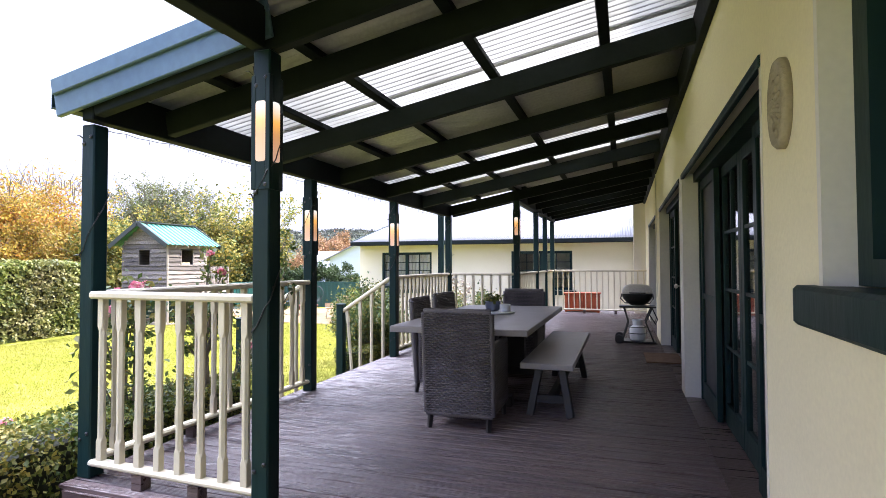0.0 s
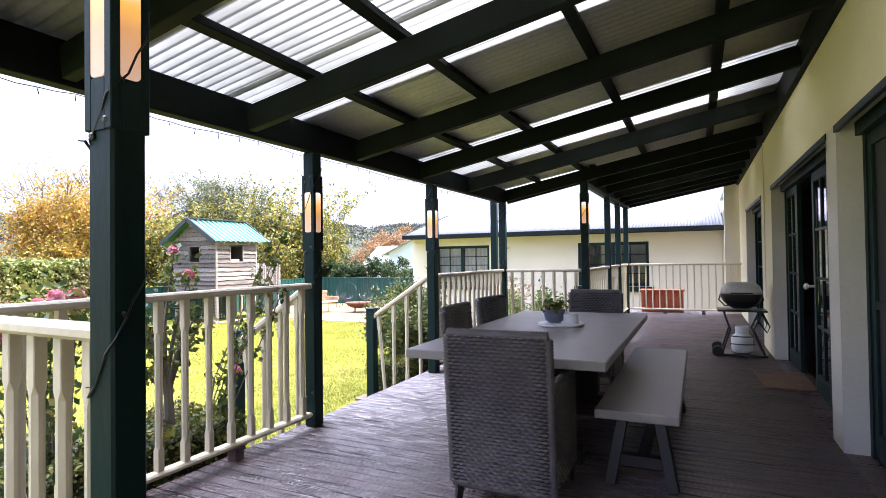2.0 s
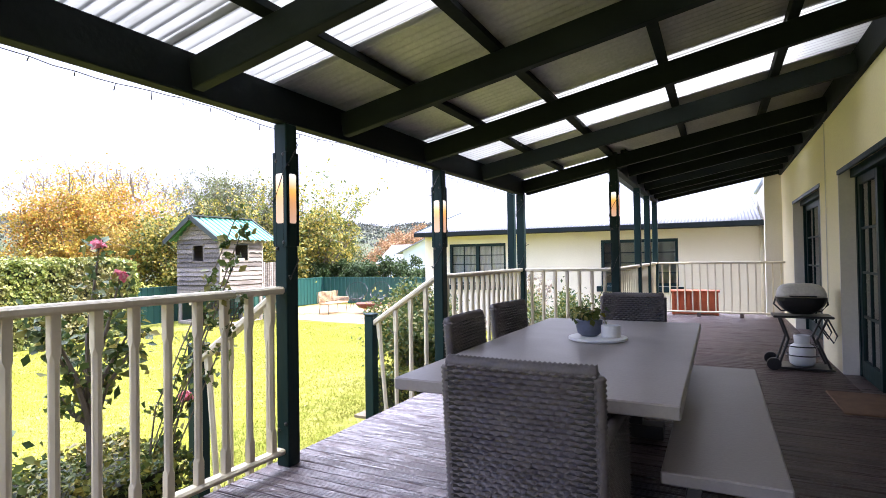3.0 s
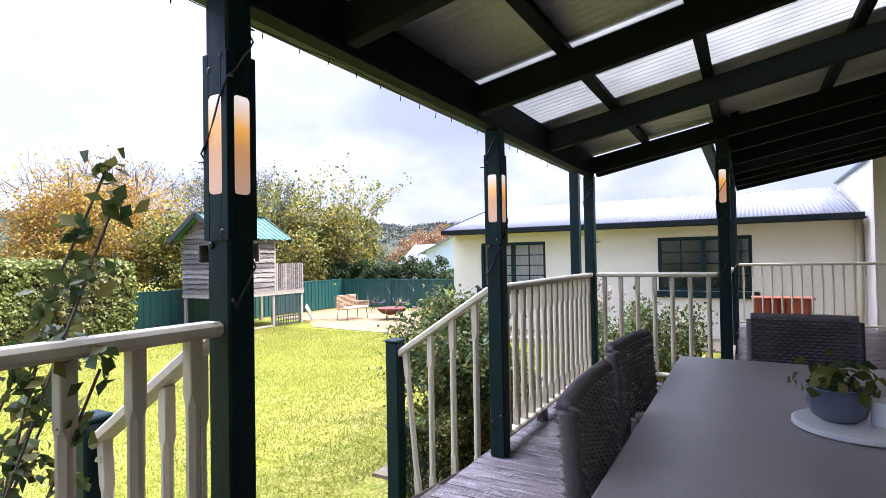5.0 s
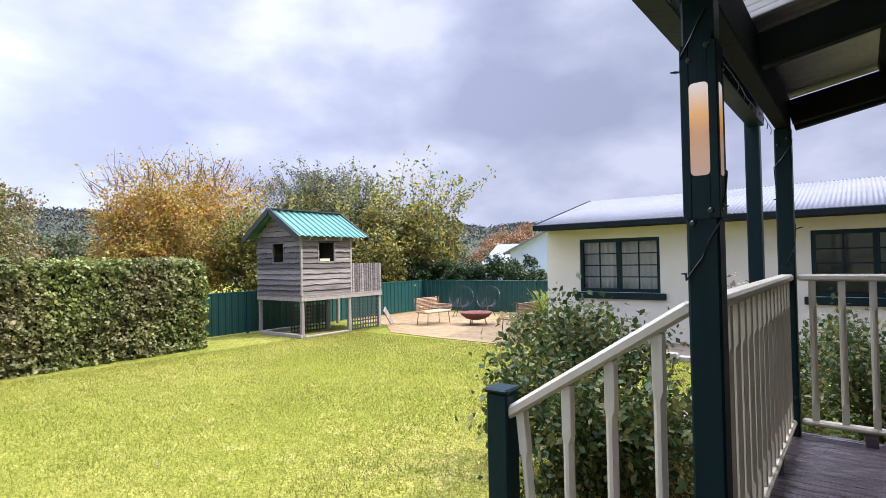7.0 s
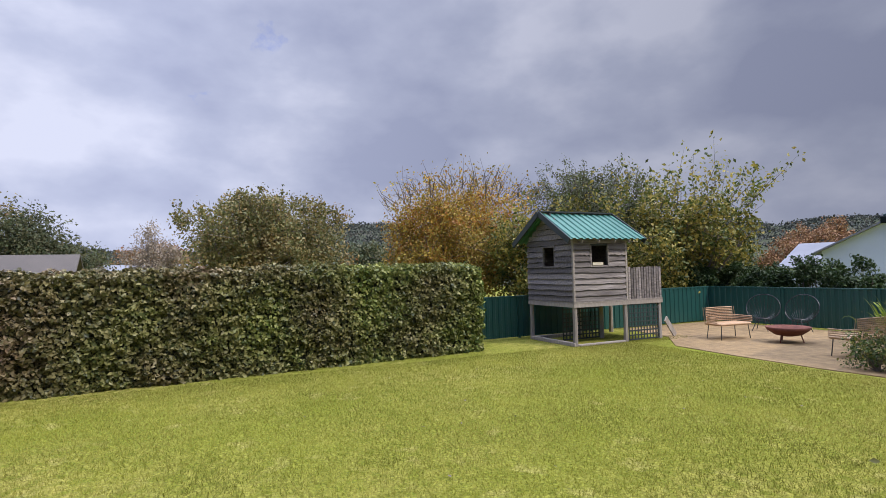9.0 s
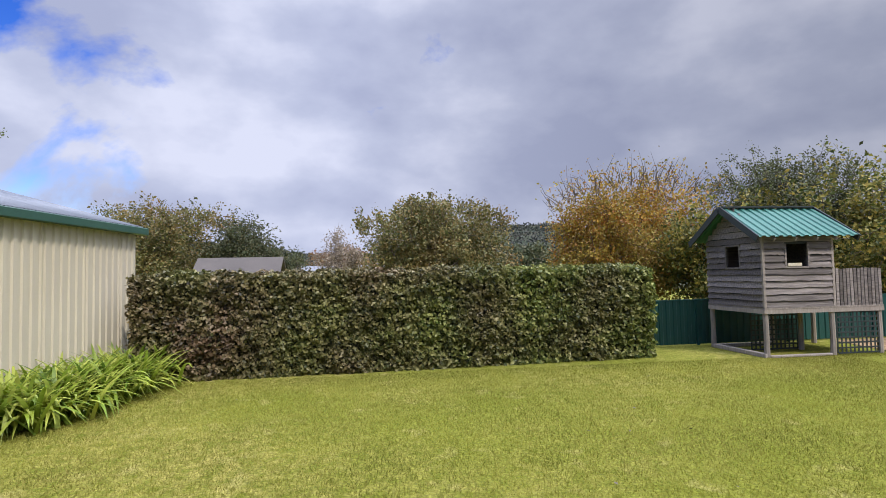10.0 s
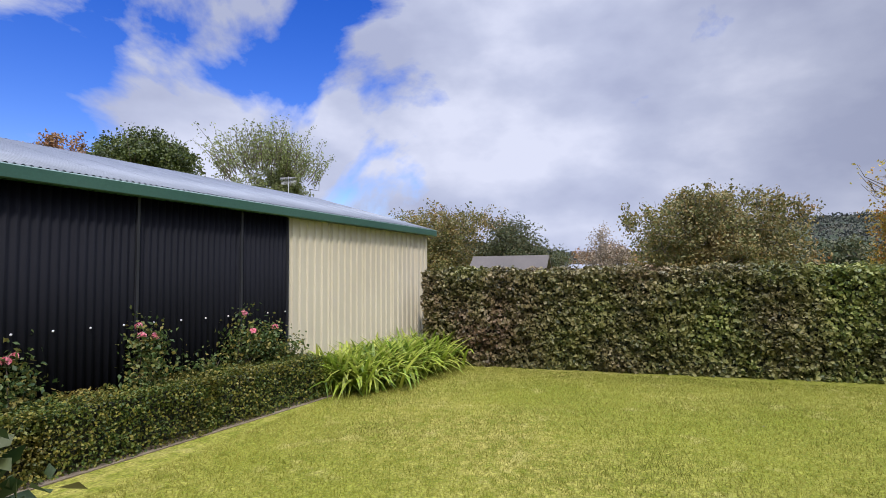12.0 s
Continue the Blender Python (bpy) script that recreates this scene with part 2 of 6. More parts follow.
def lawn_mat(name):
    """Mown turf: dry patches, clumps of a hand's breadth and single tufts."""
    m = bpy.data.materials.new(name)
    m.use_nodes = True
    n, l = m.node_tree.nodes, m.node_tree.links
    b = n["Principled BSDF"]
    b.inputs["Roughness"].default_value, b.inputs["Specular IOR Level"].default_value = 0.95, 0.1
    tc = n.new("ShaderNodeTexCoord")

    def grain(scale, lo, hi, detail=4):
        t, r = n.new("ShaderNodeTexNoise"), n.new("ShaderNodeMapRange")
        t.inputs["Scale"].default_value, t.inputs["Detail"].default_value = scale, detail
        r.inputs["From Min"].default_value, r.inputs["From Max"].default_value = lo, hi
        l.new(tc.outputs["Object"], t.inputs["Vector"])
        l.new(t.outputs["Fac"], r.inputs["Value"])
        return r.outputs["Result"]

    def mixed(fac, a, c):
        x = n.new("ShaderNodeMix")
        x.data_type = "RGBA"
        l.new(fac, x.inputs["Factor"])
        for key, v in (("A", a), ("B", c)):
            if isinstance(v, tuple):
                x.inputs[key].default_value = (*v, 1)
            else:
                l.new(v, x.inputs[key])
        return x.outputs["Result"]

    base = mixed(grain(0.35, 0.35, 0.68, 5), (0.172, 0.188, 0.020), (0.29, 0.255, 0.060))
    clump = mixed(grain(7.0, 0.38, 0.66), base, (0.145, 0.158, 0.017))
    straw = mixed(grain(2.6, 0.60, 0.82, 6), clump, (0.36, 0.31, 0.10))
    hsv = n.new("ShaderNodeHueSaturation")
    l.new(straw, hsv.inputs["Color"])
    v = n.new("ShaderNodeMapRange")
    v.inputs["To Min"].default_value, v.inputs["To Max"].default_value = 0.6, 1.4
    l.new(grain(30.0, 0.3, 0.7), v.inputs["Value"])
    l.new(v.outputs["Result"], hsv.inputs["Value"])
    l.new(hsv.outputs["Color"], b.inputs["Base Color"])
    bp = n.new("ShaderNodeBump")
    bp.inputs["Strength"].default_value, bp.inputs["Distance"].default_value = 1.0, 0.03
    l.new(grain(22.0, 0.2, 0.8), bp.inputs["Height"])
    l.new(bp.outputs["Normal"], b.inputs["Normal"])
    return m


M_GREEN = mat("dark_green_paint", (0.003, 0.016, 0.016), (0.005, 0.023, 0.022), 2.5, 0.48, spec=0.2, bump=0.25, bscale=25, stretch=(1, 1, 0.25))
M_BARGE = mat("blue_green_paint", (0.055, 0.105, 0.135), (0.075, 0.13, 0.16), 1.5, 0.4, bump=0.1, bscale=20)
M_CREAM = mat("cream_paint", (0.63, 0.565, 0.405), (0.53, 0.46, 0.315), 3.0, 0.5, bump=0.3, bscale=35, stretch=(1, 1, 0.4), fine=0.12)
M_WALL = mat("cream_render", (0.80, 0.73, 0.51), (0.74, 0.67, 0.46), 0.8, 0.85, bump=0.35, bscale=55, fine=0.08, spec=0.2)
M_REVEAL = mat("pale_paint", (0.66, 0.63, 0.55), (0.60, 0.57, 0.49), 1.5, 0.6, bump=0.15, bscale=40, fine=0.08)
M_GARAGE = mat("pale_cream_render", (0.76, 0.71, 0.53), (0.70, 0.64, 0.46), 0.5, 0.85, bump=0.3, bscale=40, fine=0.07, spec=0.2)
M_DECK = mat("dark_stained_decking", (0.06, 0.038, 0.034), (0.115, 0.078, 0.07), 2.0, 0.30, spec=0.8, bump=0.6, bscale=9, stretch=(0.6, 14, 14), rnd=0.22, fine=0.3)
M_BEAM = mat("dark_stained_beam", (0.005, 0.008, 0.008), (0.011, 0.015, 0.014), 2.0, 0.7, spec=0.12, bump=0.3, bscale=14, stretch=(1, 1, 1), rnd=0.15)
M_SHEET = mat("weathered_steel_sheet", (0.47, 0.46, 0.455), (0.37, 0.36, 0.35), 1.3, 0.55, 0.0, bump=0.05, rnd=0.1)
M_CLEAR = sheet_mat("milky_plastic_sheet")
M_TABLE = mat("grey_concrete_top", (0.27, 0.245, 0.24), (0.30, 0.273, 0.267), 5.0, 0.36, bump=0.12, bscale=60, fine=0.12)
M_DARKWOOD = mat("near_black_wood", (0.014, 0.012, 0.014), (0.022, 0.02, 0.022), 4.0, 0.5, bump=0.2, bscale=20)
M_WICKER = mat("dark_grey_wicker", (0.095, 0.082, 0.085), (0.15, 0.133, 0.137), 7.0, 0.46, bump=0.25, bscale=90, fine=0.3, rnd=0.08)
M_BLACK = mat("black_enamel", (0.012, 0.012, 0.013), (0.018, 0.018, 0.019), 5.0, 0.35)
M_LIDGREY = mat("pale_grey_enamel", (0.62, 0.59, 0.53), (0.55, 0.52, 0.47), 4.0, 0.4)
M_WHITE = mat("white_enamel", (0.75, 0.75, 0.74), (0.68, 0.68, 0.67), 4.0, 0.35, fine=0.06)
M_POT = mat("blue_grey_glaze", (0.09, 0.105, 0.15), (0.12, 0.14, 0.19), 6.0, 0.3)
M_COIR = mat("coir", (0.20, 0.115, 0.065), (0.14, 0.08, 0.045), 9.0, 0.95, bump=0.8, bscale=160)
M_STONE = mat("cast_stone", (0.36, 0.31, 0.22), (0.27, 0.23, 0.16), 9.0, 0.85, bump=0.6, bscale=50)
M_ORANGE = mat("orange_stained_timber", (0.42, 0.09, 0.03), (0.30, 0.06, 0.02), 4.0, 0.55, bump=0.2, bscale=20)
M_ROOFW = mat("pale_zinc_roof", (0.15, 0.15, 0.155), (0.115, 0.117, 0.122), 0.7, 0.6, 0.0, spec=0.3, fine=0.06)
M_ROOFG = mat("green_steel_roof", (0.032, 0.135, 0.095), (0.055, 0.18, 0.13), 1.2, 0.42, fine=0.1)
M_OLDWOOD = mat("weathered_grey_board", (0.12, 0.102, 0.088), (0.27, 0.235, 0.20), 2.2, 0.85, bump=0.7, bscale=14, stretch=(12, 0.7, 12), rnd=0.42, fine=0.35, spec=0.2)
M_OLDPOST = mat("weathered_grey_post", (0.24, 0.205, 0.165), (0.34, 0.295, 0.24), 2.2, 0.85, bump=0.6, bscale=14, stretch=(8, 8, 0.7), rnd=0.2, fine=0.3, spec=0.2)
M_FENCE = mat("green_steel_fence", (0.010, 0.058, 0.047), (0.013, 0.070, 0.056), 0.9, 0.4, fine=0.08)
M_LATTICE = mat("dark_lattice", (0.018, 0.026, 0.024), (0.03, 0.04, 0.036), 5.0, 0.6)
M_SHEDCREAM = mat("cream_steel_wall", (0.62, 0.56, 0.42), (0.56, 0.50, 0.37), 0.6, 0.4, fine=0.05)
M_SHEDBLACK = mat("black_shadecloth_sheet", (0.005, 0.0055, 0.008), (0.008, 0.0085, 0.012), 0.8, 0.75, fine=0.1, spec=0.14)
M_SHEDTRIM = mat("mid_green_steel", (0.03, 0.088, 0.062), (0.04, 0.105, 0.072), 0.8, 0.4)
M_SHEDROOF = mat("silver_steel_roof", (0.155, 0.17, 0.185), (0.12, 0.135, 0.15), 0.8, 0.5, 0.2, fine=0.06)
M_BARK = mat("grey_brown_bark", (0.10, 0.08, 0.06), (0.16, 0.13, 0.10), 8.0, 0.9, bump=0.7, bscale=30, stretch=(1, 1, 0.3))
# near black: the shade between the hedge leaves is put into this colour
M_HEDGESHADE = mat("hedge_inner_shade", (0.018, 0.022, 0.010), (0.03, 0.03, 0.015), 12.0, 0.95, bump=0.5)
M_SOIL = mat("garden_soil", (0.12, 0.09, 0.055), (0.20, 0.155, 0.095), 4.0, 0.95, bump=0.8, bscale=50)
M_GRAVEL = mat("pale_gravel", (0.28, 0.185, 0.078), (0.17, 0.11, 0.048), 6.0, 0.95, bump=1.0, bscale=70, fine=0.35)
M_CANE = mat("honey_cane", (0.45, 0.29, 0.15), (0.36, 0.22, 0.11), 9.0, 0.5)
M_RUST = mat("rusted_steel", (0.16, 0.045, 0.022), (0.09, 0.028, 0.016), 8.0, 0.8, bump=0.4)
M_CURTAIN = mat("pale_curtain", (0.62, 0.60, 0.58), (0.52, 0.50, 0.48), 6.0, 0.9, stretch=(12, 1, 1))
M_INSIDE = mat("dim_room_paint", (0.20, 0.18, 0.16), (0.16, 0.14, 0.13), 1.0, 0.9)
M_MESH = mat("black_insect_screen", (0.016, 0.016, 0.018), (0.022, 0.022, 0.024), 3.0, 0.6)
M_NEIGH = mat("white_weatherboard", (0.50, 0.56, 0.63), (0.45, 0.50, 0.57), 0.5, 0.6)
M_GREYROOF = mat("grey_roof", (0.17, 0.175, 0.19), (0.13, 0.135, 0.15), 0.5, 0.5)
M_PINK = leaf_mat("pink_petal", [(0.75, 0.16, 0.26), (0.85, 0.30, 0.36), (0.8, 0.45, 0.42)], 0.3)
M_GLASS = glass_mat("window_glass")
M_GLOW = glow_mat("amber_lamp_panel")
M_HEDGE = leaf_mat("hedge_leaf", [(0.04, 0.07, 0.015), (0.115, 0.16, 0.03), (0.20, 0.245, 0.05), (0.33, 0.35, 0.09), (0.14, 0.14, 0.04)], 0.26, 0.38,
                   [(0.042, 0.036, 0.016), (0.10, 0.065, 0.034), (0.20, 0.13, 0.078), (0.30, 0.215, 0.13), (0.075, 0.08, 0.028)], 0.7, -0.024, -0.12, 0.26)
M_BOX = leaf_mat("box_leaf", [(0.026, 0.05, 0.011), (0.065, 0.098, 0.017), (0.13, 0.15, 0.027), (0.24, 0.21, 0.04)], 0.25, 0.45,
                 [(0.06, 0.07, 0.015), (0.16, 0.13, 0.03), (0.28, 0.20, 0.045)], 1.1, 0.0, 0.08)
M_ROSELEAF = leaf_mat("rose_leaf", [(0.03, 0.06, 0.016), (0.065, 0.105, 0.028), (0.12, 0.15, 0.042), (0.27, 0.22, 0.055)], 0.3)
M_AUTUMN = leaf_mat("autumn_leaf", [(0.30, 0.20, 0.035), (0.55, 0.31, 0.035), (0.52, 0.38, 0.06), (0.20, 0.19, 0.045), (0.48, 0.19, 0.04), (0.25, 0.12, 0.04)], 0.35, 0.5,
                    [(0.15, 0.16, 0.04), (0.30, 0.27, 0.06), (0.20, 0.13, 0.045), (0.42, 0.33, 0.07)], 0.4, 0.0, 0.03, 0.14)
M_OLIVE = leaf_mat("grey_green_leaf", [(0.045, 0.06, 0.02), (0.09, 0.105, 0.038), (0.17, 0.18, 0.085), (0.075, 0.075, 0.028)], 0.25)
M_LEAFY = leaf_mat("yellow_green_leaf", [(0.045, 0.072, 0.015), (0.11, 0.135, 0.03), (0.27, 0.25, 0.06), (0.42, 0.32, 0.065), (0.075, 0.09, 0.02)], 0.35)
M_TREE = leaf_mat("mixed_green_leaf", [(0.075, 0.09, 0.028), (0.145, 0.15, 0.048), (0.225, 0.205, 0.072), (0.27, 0.185, 0.063), (0.17, 0.17, 0.06)], 0.3, 0.45,
                  [(0.30, 0.11, 0.04), (0.36, 0.18, 0.06), (0.2, 0.17, 0.06), (0.42, 0.22, 0.08)], 0.45, 0.02, 0.11)
M_PINE = leaf_mat("dark_conifer_leaf", [(0.03, 0.05, 0.014), (0.075, 0.10, 0.025), (0.13, 0.15, 0.04)], 0.2)
M_WILLOW = leaf_mat("pale_willow_leaf", [(0.12, 0.15, 0.05), (0.21, 0.24, 0.085), (0.30, 0.32, 0.14)], 0.35)
M_FARGREEN = leaf_mat("far_green_leaf", [(0.05, 0.07, 0.03), (0.09, 0.10, 0.045), (0.12, 0.11, 0.05)], 0.2, 0.7)
M_FARRED = leaf_mat("far_rust_leaf", [(0.28, 0.13, 0.065), (0.21, 0.125, 0.065), (0.33, 0.20, 0.085)], 0.2, 0.7)
M_FARGOLD = leaf_mat("far_gold_leaf", [(0.55, 0.36, 0.06), (0.44, 0.28, 0.05), (0.5, 0.30, 0.08)], 0.2, 0.7)
M_PALE = leaf_mat("pale_twig_leaf", [(0.26, 0.21, 0.15), (0.34, 0.28, 0.2), (0.22, 0.17, 0.12)], 0.2, 0.8)
M_IVY = leaf_mat("ivy_leaf", [(0.02, 0.045, 0.012), (0.04, 0.07, 0.018), (0.07, 0.10, 0.03)], 0.2)
M_STRAP = leaf_mat("strap_leaf", [(0.10, 0.17, 0.02), (0.25, 0.33, 0.035), (0.46, 0.48, 0.09), (0.17, 0.26, 0.03)], 0.35, 0.35)
M_BLADE = leaf_mat("grass_blade", [(0.135, 0.142, 0.014), (0.180, 0.188, 0.020), (0.220, 0.215, 0.032), (0.265, 0.240, 0.050)], 0.22, 0.9, [(0.16, 0.165, 0.02), (0.25, 0.23, 0.04), (0.32, 0.275, 0.07)], 0.55, 0.0, 0.06, 0.14)
M_LAWN = lawn_mat("lawn_ground")
M_HILL = mat("far_hill", (0.042, 0.056, 0.036), (0.075, 0.074, 0.048), 0.05, 1.0, fine=0.2, bscale=0.4, spec=0.0)
# distance haze is put into these leaf colours, lifted and tinged blue
M_HAZEWOOD = leaf_mat("hazed_wood_leaf", [(0.055, 0.068, 0.052), (0.075, 0.085, 0.064), (0.10, 0.095, 0.075), (0.065, 0.075, 0.06)], 0.1, 0.9)
M_DIMROOF = mat("dull_grey_roof", (0.10, 0.09, 0.08), (0.13, 0.115, 0.10), 0.8, 0.9, spec=0.1)
M_STRIP = mat("dark_grey_strip", (0.013, 0.014, 0.018), (0.018, 0.019, 0.023), 0.8, 0.6)


# ---- building helpers ----
def box(bm, c, s, rot=None, bevel=0.0):
    """A box of size s about c, with rounded edges if bevel is given."""
    m = Matrix.Translation(c) @ (rot.to_4x4() if rot else Matrix.Identity(4)) @ Matrix.Diagonal((*s, 1))
    r = bmesh.ops.create_cube(bm, size=1, matrix=m)
    if bevel:
        es = list({e for v in r["verts"] for e in v.link_edges})
        bmesh.ops.bevel(bm, geom=es, offset=bevel, segments=1, affect="EDGES", profile=0.7)
    return bm


def span(bm, x0, x1, y0, y1, z0, z1, bevel=0.0):
    return box(bm, ((x0 + x1) / 2, (y0 + y1) / 2, (z0 + z1) / 2), (abs(x1 - x0), abs(y1 - y0), abs(z1 - z0)), None, bevel)


def beam(bm, a, b, w, h, bevel=0.0, up=(0, 0, 1)):
    """A straight timber from a to b, w wide and h deep."""
    a, b = Vector(a), Vector(b)
    d = (b - a).normalized()
    side = d.cross(Vector(up)).normalized()
    top = side.cross(d).normalized()
    rot = Matrix((side, d, top)).transposed()
    return box(bm, (a + b) / 2, (w, (b - a).length, h), rot, bevel)


def tube(bm, pts, radii, sides=6):
    """A tapered round bar through pts."""
    rings = []
    pts = [Vector(p) for p in pts]
    for i, p in enumerate(pts):
        d = (pts[min(i + 1, len(pts) - 1)] - pts[max(i - 1, 0)]).normalized()
        ref = Vector((0, 0, 1)) if abs(d.z) < 0.9 else Vector((1, 0, 0))
        s = d.cross(ref).normalized()
        u = s.cross(d)
        r = radii[i] if isinstance(radii, (list, tuple)) else radii
        rings.append([bm.verts.new(p + (s * math.cos(k * math.tau / sides) + u * math.sin(k * math.tau / sides)) * r) for k in range(sides)])
    for a, b in zip(rings, rings[1:]):
        for k in range(sides):
            bm.faces.new((a[k], a[(k + 1) % sides], b[(k + 1) % sides], b[k]))
    bm.faces.new(rings[0][::-1])
    bm.faces.new(rings[-1])
    return bm


def lathe(bm, profile, c=(0, 0, 0), sides=24):
    """A turned shape from (radius, height) pairs."""
    rings = [[bm.verts.new((c[0] + r * math.cos(k * math.tau / sides), c[1] + r * math.sin(k * math.tau / sides), c[2] + z)) for k in range(sides)] for r, z in profile]
    for a, b in zip(rings, rings[1:]):
        for k in range(sides):
            bm.faces.new((a[k], a[(k + 1) % sides], b[(k + 1) % sides], b[k]))
    bm.faces.new(rings[0][::-1])
    bm.faces.new(rings[-1])
    return bm


def to_mesh(name, bm, material, smooth=False):
    me = bpy.data.meshes.new(name)
    bmesh.ops.recalc_face_normals(bm, faces=bm.faces)
    bm.to_mesh(me)
    bm.free()
    me.materials.append(material)
    if smooth:
        me.shade_smooth()
    return me


def part(name, bm, material, parent, label="", smooth=False):
    ob = new(name, to_mesh(name, bm, material, smooth))
    ob.parent = parent
    return tagged(ob, label)


def piece(name, me, parent, loc=(0, 0, 0), rot=(0, 0, 0)):
    """One more piece on a shared mesh."""
    ob = new(name, me)
    ob.parent = parent
    ob.location, ob.rotation_euler = loc, rot
    return ob


def thing(name, label, category, loc=(0, 0, 0), rz=0, group="", kind=""):
    ob = new(name)
    ob.empty_display_size = 0.1
    ob.matrix_basis = pose(*loc, 0, 0, rz)
    return tagged(ob, label, category, group, kind)


def solid(name, bm, material, label, category, kind="structure", smooth=False):
    return tagged(new(name, to_mesh(name, bm, material, smooth)), label, category, "", kind)


def raw(name, verts, faces, material, parent=None):
    me = bpy.data.meshes.new(name)
    me.from_pydata(verts, [], faces)
    me.materials.append(material)
    ob = new(name, me)
    ob.parent = parent
    return ob


def corrugated(name, o, u, v, nrm, length, width, pitch, amp, material, parent, square=False, thick=0.004):
    """A ribbed sheet: ribs run along u, repeat along v, rise along nrm."""
    o, u, v, nrm = Vector(o), Vector(u).normalized(), Vector(v).normalized(), Vector(nrm).normalized()
    prof = []
    if square:
        k = 0
        while k * pitch < width:
            for f, h in ((0, 0), (0.42, 0), (0.5, 1), (0.92, 1)):
                d = (k + f) * pitch
                if d <= width:
                    prof.append((d, h * amp))
            k += 1
        prof.append((width, 0))
    else:
        n = max(8, int(width / pitch * 8))
        prof = [(width * i / n, amp * 0.5 * math.cos(width * i / n / pitch * math.tau)) for i in range(n + 1)]
    verts, faces, n = [], [], len(prof)
    for end in (0, length):
        for off in (0, -thick):
            verts += [tuple(o + u * end + v * d + nrm * (h + off)) for d, h in prof]
    for i in range(n - 1):
        faces += [(i, i + 1, 2 * n + i + 1, 2 * n + i), (n + i + 1, n + i, 3 * n + i, 3 * n + i + 1), (i + 1, i, n + i, n + i + 1), (2 * n + i, 2 * n + i + 1, 3 * n + i + 1, 3 * n + i)]
    ob = raw(name, verts, faces, material, parent)
    if not square:
        ob.data.shade_smooth()
    return ob


# ---- ground ----
GZ = -0.6
bm = bmesh.new()
NX, NY, SX = 60, 60, 900.0
grid = {}
for i in range(NX + 1):
    for j in range(NY + 1):
        a, b = (i / NX * 2 - 1), (j / NY * 2 - 1)
        x, y = SX * a * abs(a) ** 1.5 - 8, SX * b * abs(b) ** 1.5 + 8
        far = max(0.0, math.hypot(x + 8, y - 8) - 30)
        z = GZ - min(3.0, far * 0.05)
        grid[i, j] = bm.verts.new((x, y, z))
for i in range(NX):
    for j in range(NY):
        bm.faces.new((grid[i, j], grid[i + 1, j], grid[i + 1, j + 1], grid[i, j + 1]))
solid("ground", bm, M_LAWN, "mown green lawn with pale worn patches", "lawn")

bm = bmesh.new()
outline = [(-12.2, 15.9), (-10.6, 15.75), (-9.0, 15.7), (-7.6, 15.8), (-7.4, 17.55), (-8.5, 17.7), (-8.5, 21.2), (-15.4, 21.2), (-15.4, 17.4), (-13.4, 17.0)]
top = [bm.verts.new((x, y, GZ + 0.015)) for x, y in outline]
bm.faces.new(top)
r = bmesh.ops.extrude_face_region(bm, geom=bm.faces[:])
bmesh.ops.translate(bm, verts=[v for v in r["geom"] if isinstance(v, bmesh.types.BMVert)], vec=(0, 0, -0.08))
solid("gravel_area", bm, M_GRAVEL, "pale orange gravel patio beside the fence", "gravel")
bm = bmesh.new()
span(bm, -7.4, 0.8, 15.9, 17.55, GZ - 0.05, GZ + 0.03)
span(bm, -4.25, -2.95, 8.1, 15.9, GZ - 0.05, GZ + 0.03)
span(bm, -3.9, -2.95, 2.0, 5.3, GZ - 0.05, GZ + 0.03)
beam(bm, (-4.6, 0.0, GZ - 0.013), (-10.35, 0.78, GZ - 0.016), 0.80, 0.05)
solid("garden_bed", bm, M_SOIL, "dark soil garden beds round the deck", "soil")
bm = bmesh.new()
for y in (15.72,):
    for k in range(9):
        span(bm, -7.5 + k * 0.42, -7.1 + k * 0.42, y - 0.07 + 0.02 * (k % 2), y + 0.07, GZ, GZ + 0.10 + 0.02 * (k % 3), 0.015)
solid("bed_edging", bm, M_OLDPOST, "weathered sleeper edging of the garden bed", "edging")

# ---- house ----
WX, WT = 0.85, 0.25          # face and thickness of the long wall
OPEN = [(0.35, 2.45, 1.21, 2.3), (3.11, 6.35, -0.02, 2.17), (6.6, 9.87, -0.02, 2.17), (11.0, 13.77, -0.02, 2.17)]


def wall_y(bm, x0, x1, y0, y1, z0, z1, holes):
    y = y0
    for a, b, c, d in holes:
        span(bm, x0, x1, y, a, z0, z1)
        if c > z0:
            span(bm, x0, x1, a, b, z0, c)
        span(bm, x0, x1, a, b, d, z1)
        y = b
    span(bm, x0, x1, y, y1, z0, z1)


bm = bmesh.new()
wall_y(bm, WX, WX + WT, -2.6, 15.5, GZ, 3.55, OPEN)
bmesh.ops.remove_doubles(bm, verts=bm.verts, dist=0.0005)
solid("wall_east", bm, M_WALL, "cream rendered house wall along the veranda", "wall")
bm = bmesh.new()
span(bm, WX + WT, 6, -2.85, -2.6, GZ, 3.55)
span(bm, WX + WT, 6, 15.25, 15.5, GZ, 3.55)
span(bm, 5.75, 6, -2.6, 15.25, GZ, 3.55)
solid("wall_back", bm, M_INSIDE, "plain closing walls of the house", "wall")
bm = bmesh.new()
span(bm, WX + WT, 5.75, -2.6, 15.25, GZ, -0.01)
solid("floor_inside", bm, M_DARKWOOD, "dark timber floor inside the house", "floor")
bm = bmesh.new()
span(bm, WX + WT, 5.75, -2.6, 15.25, 2.6, 2.7)
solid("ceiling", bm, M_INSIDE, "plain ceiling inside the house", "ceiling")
bm = bmesh.new()
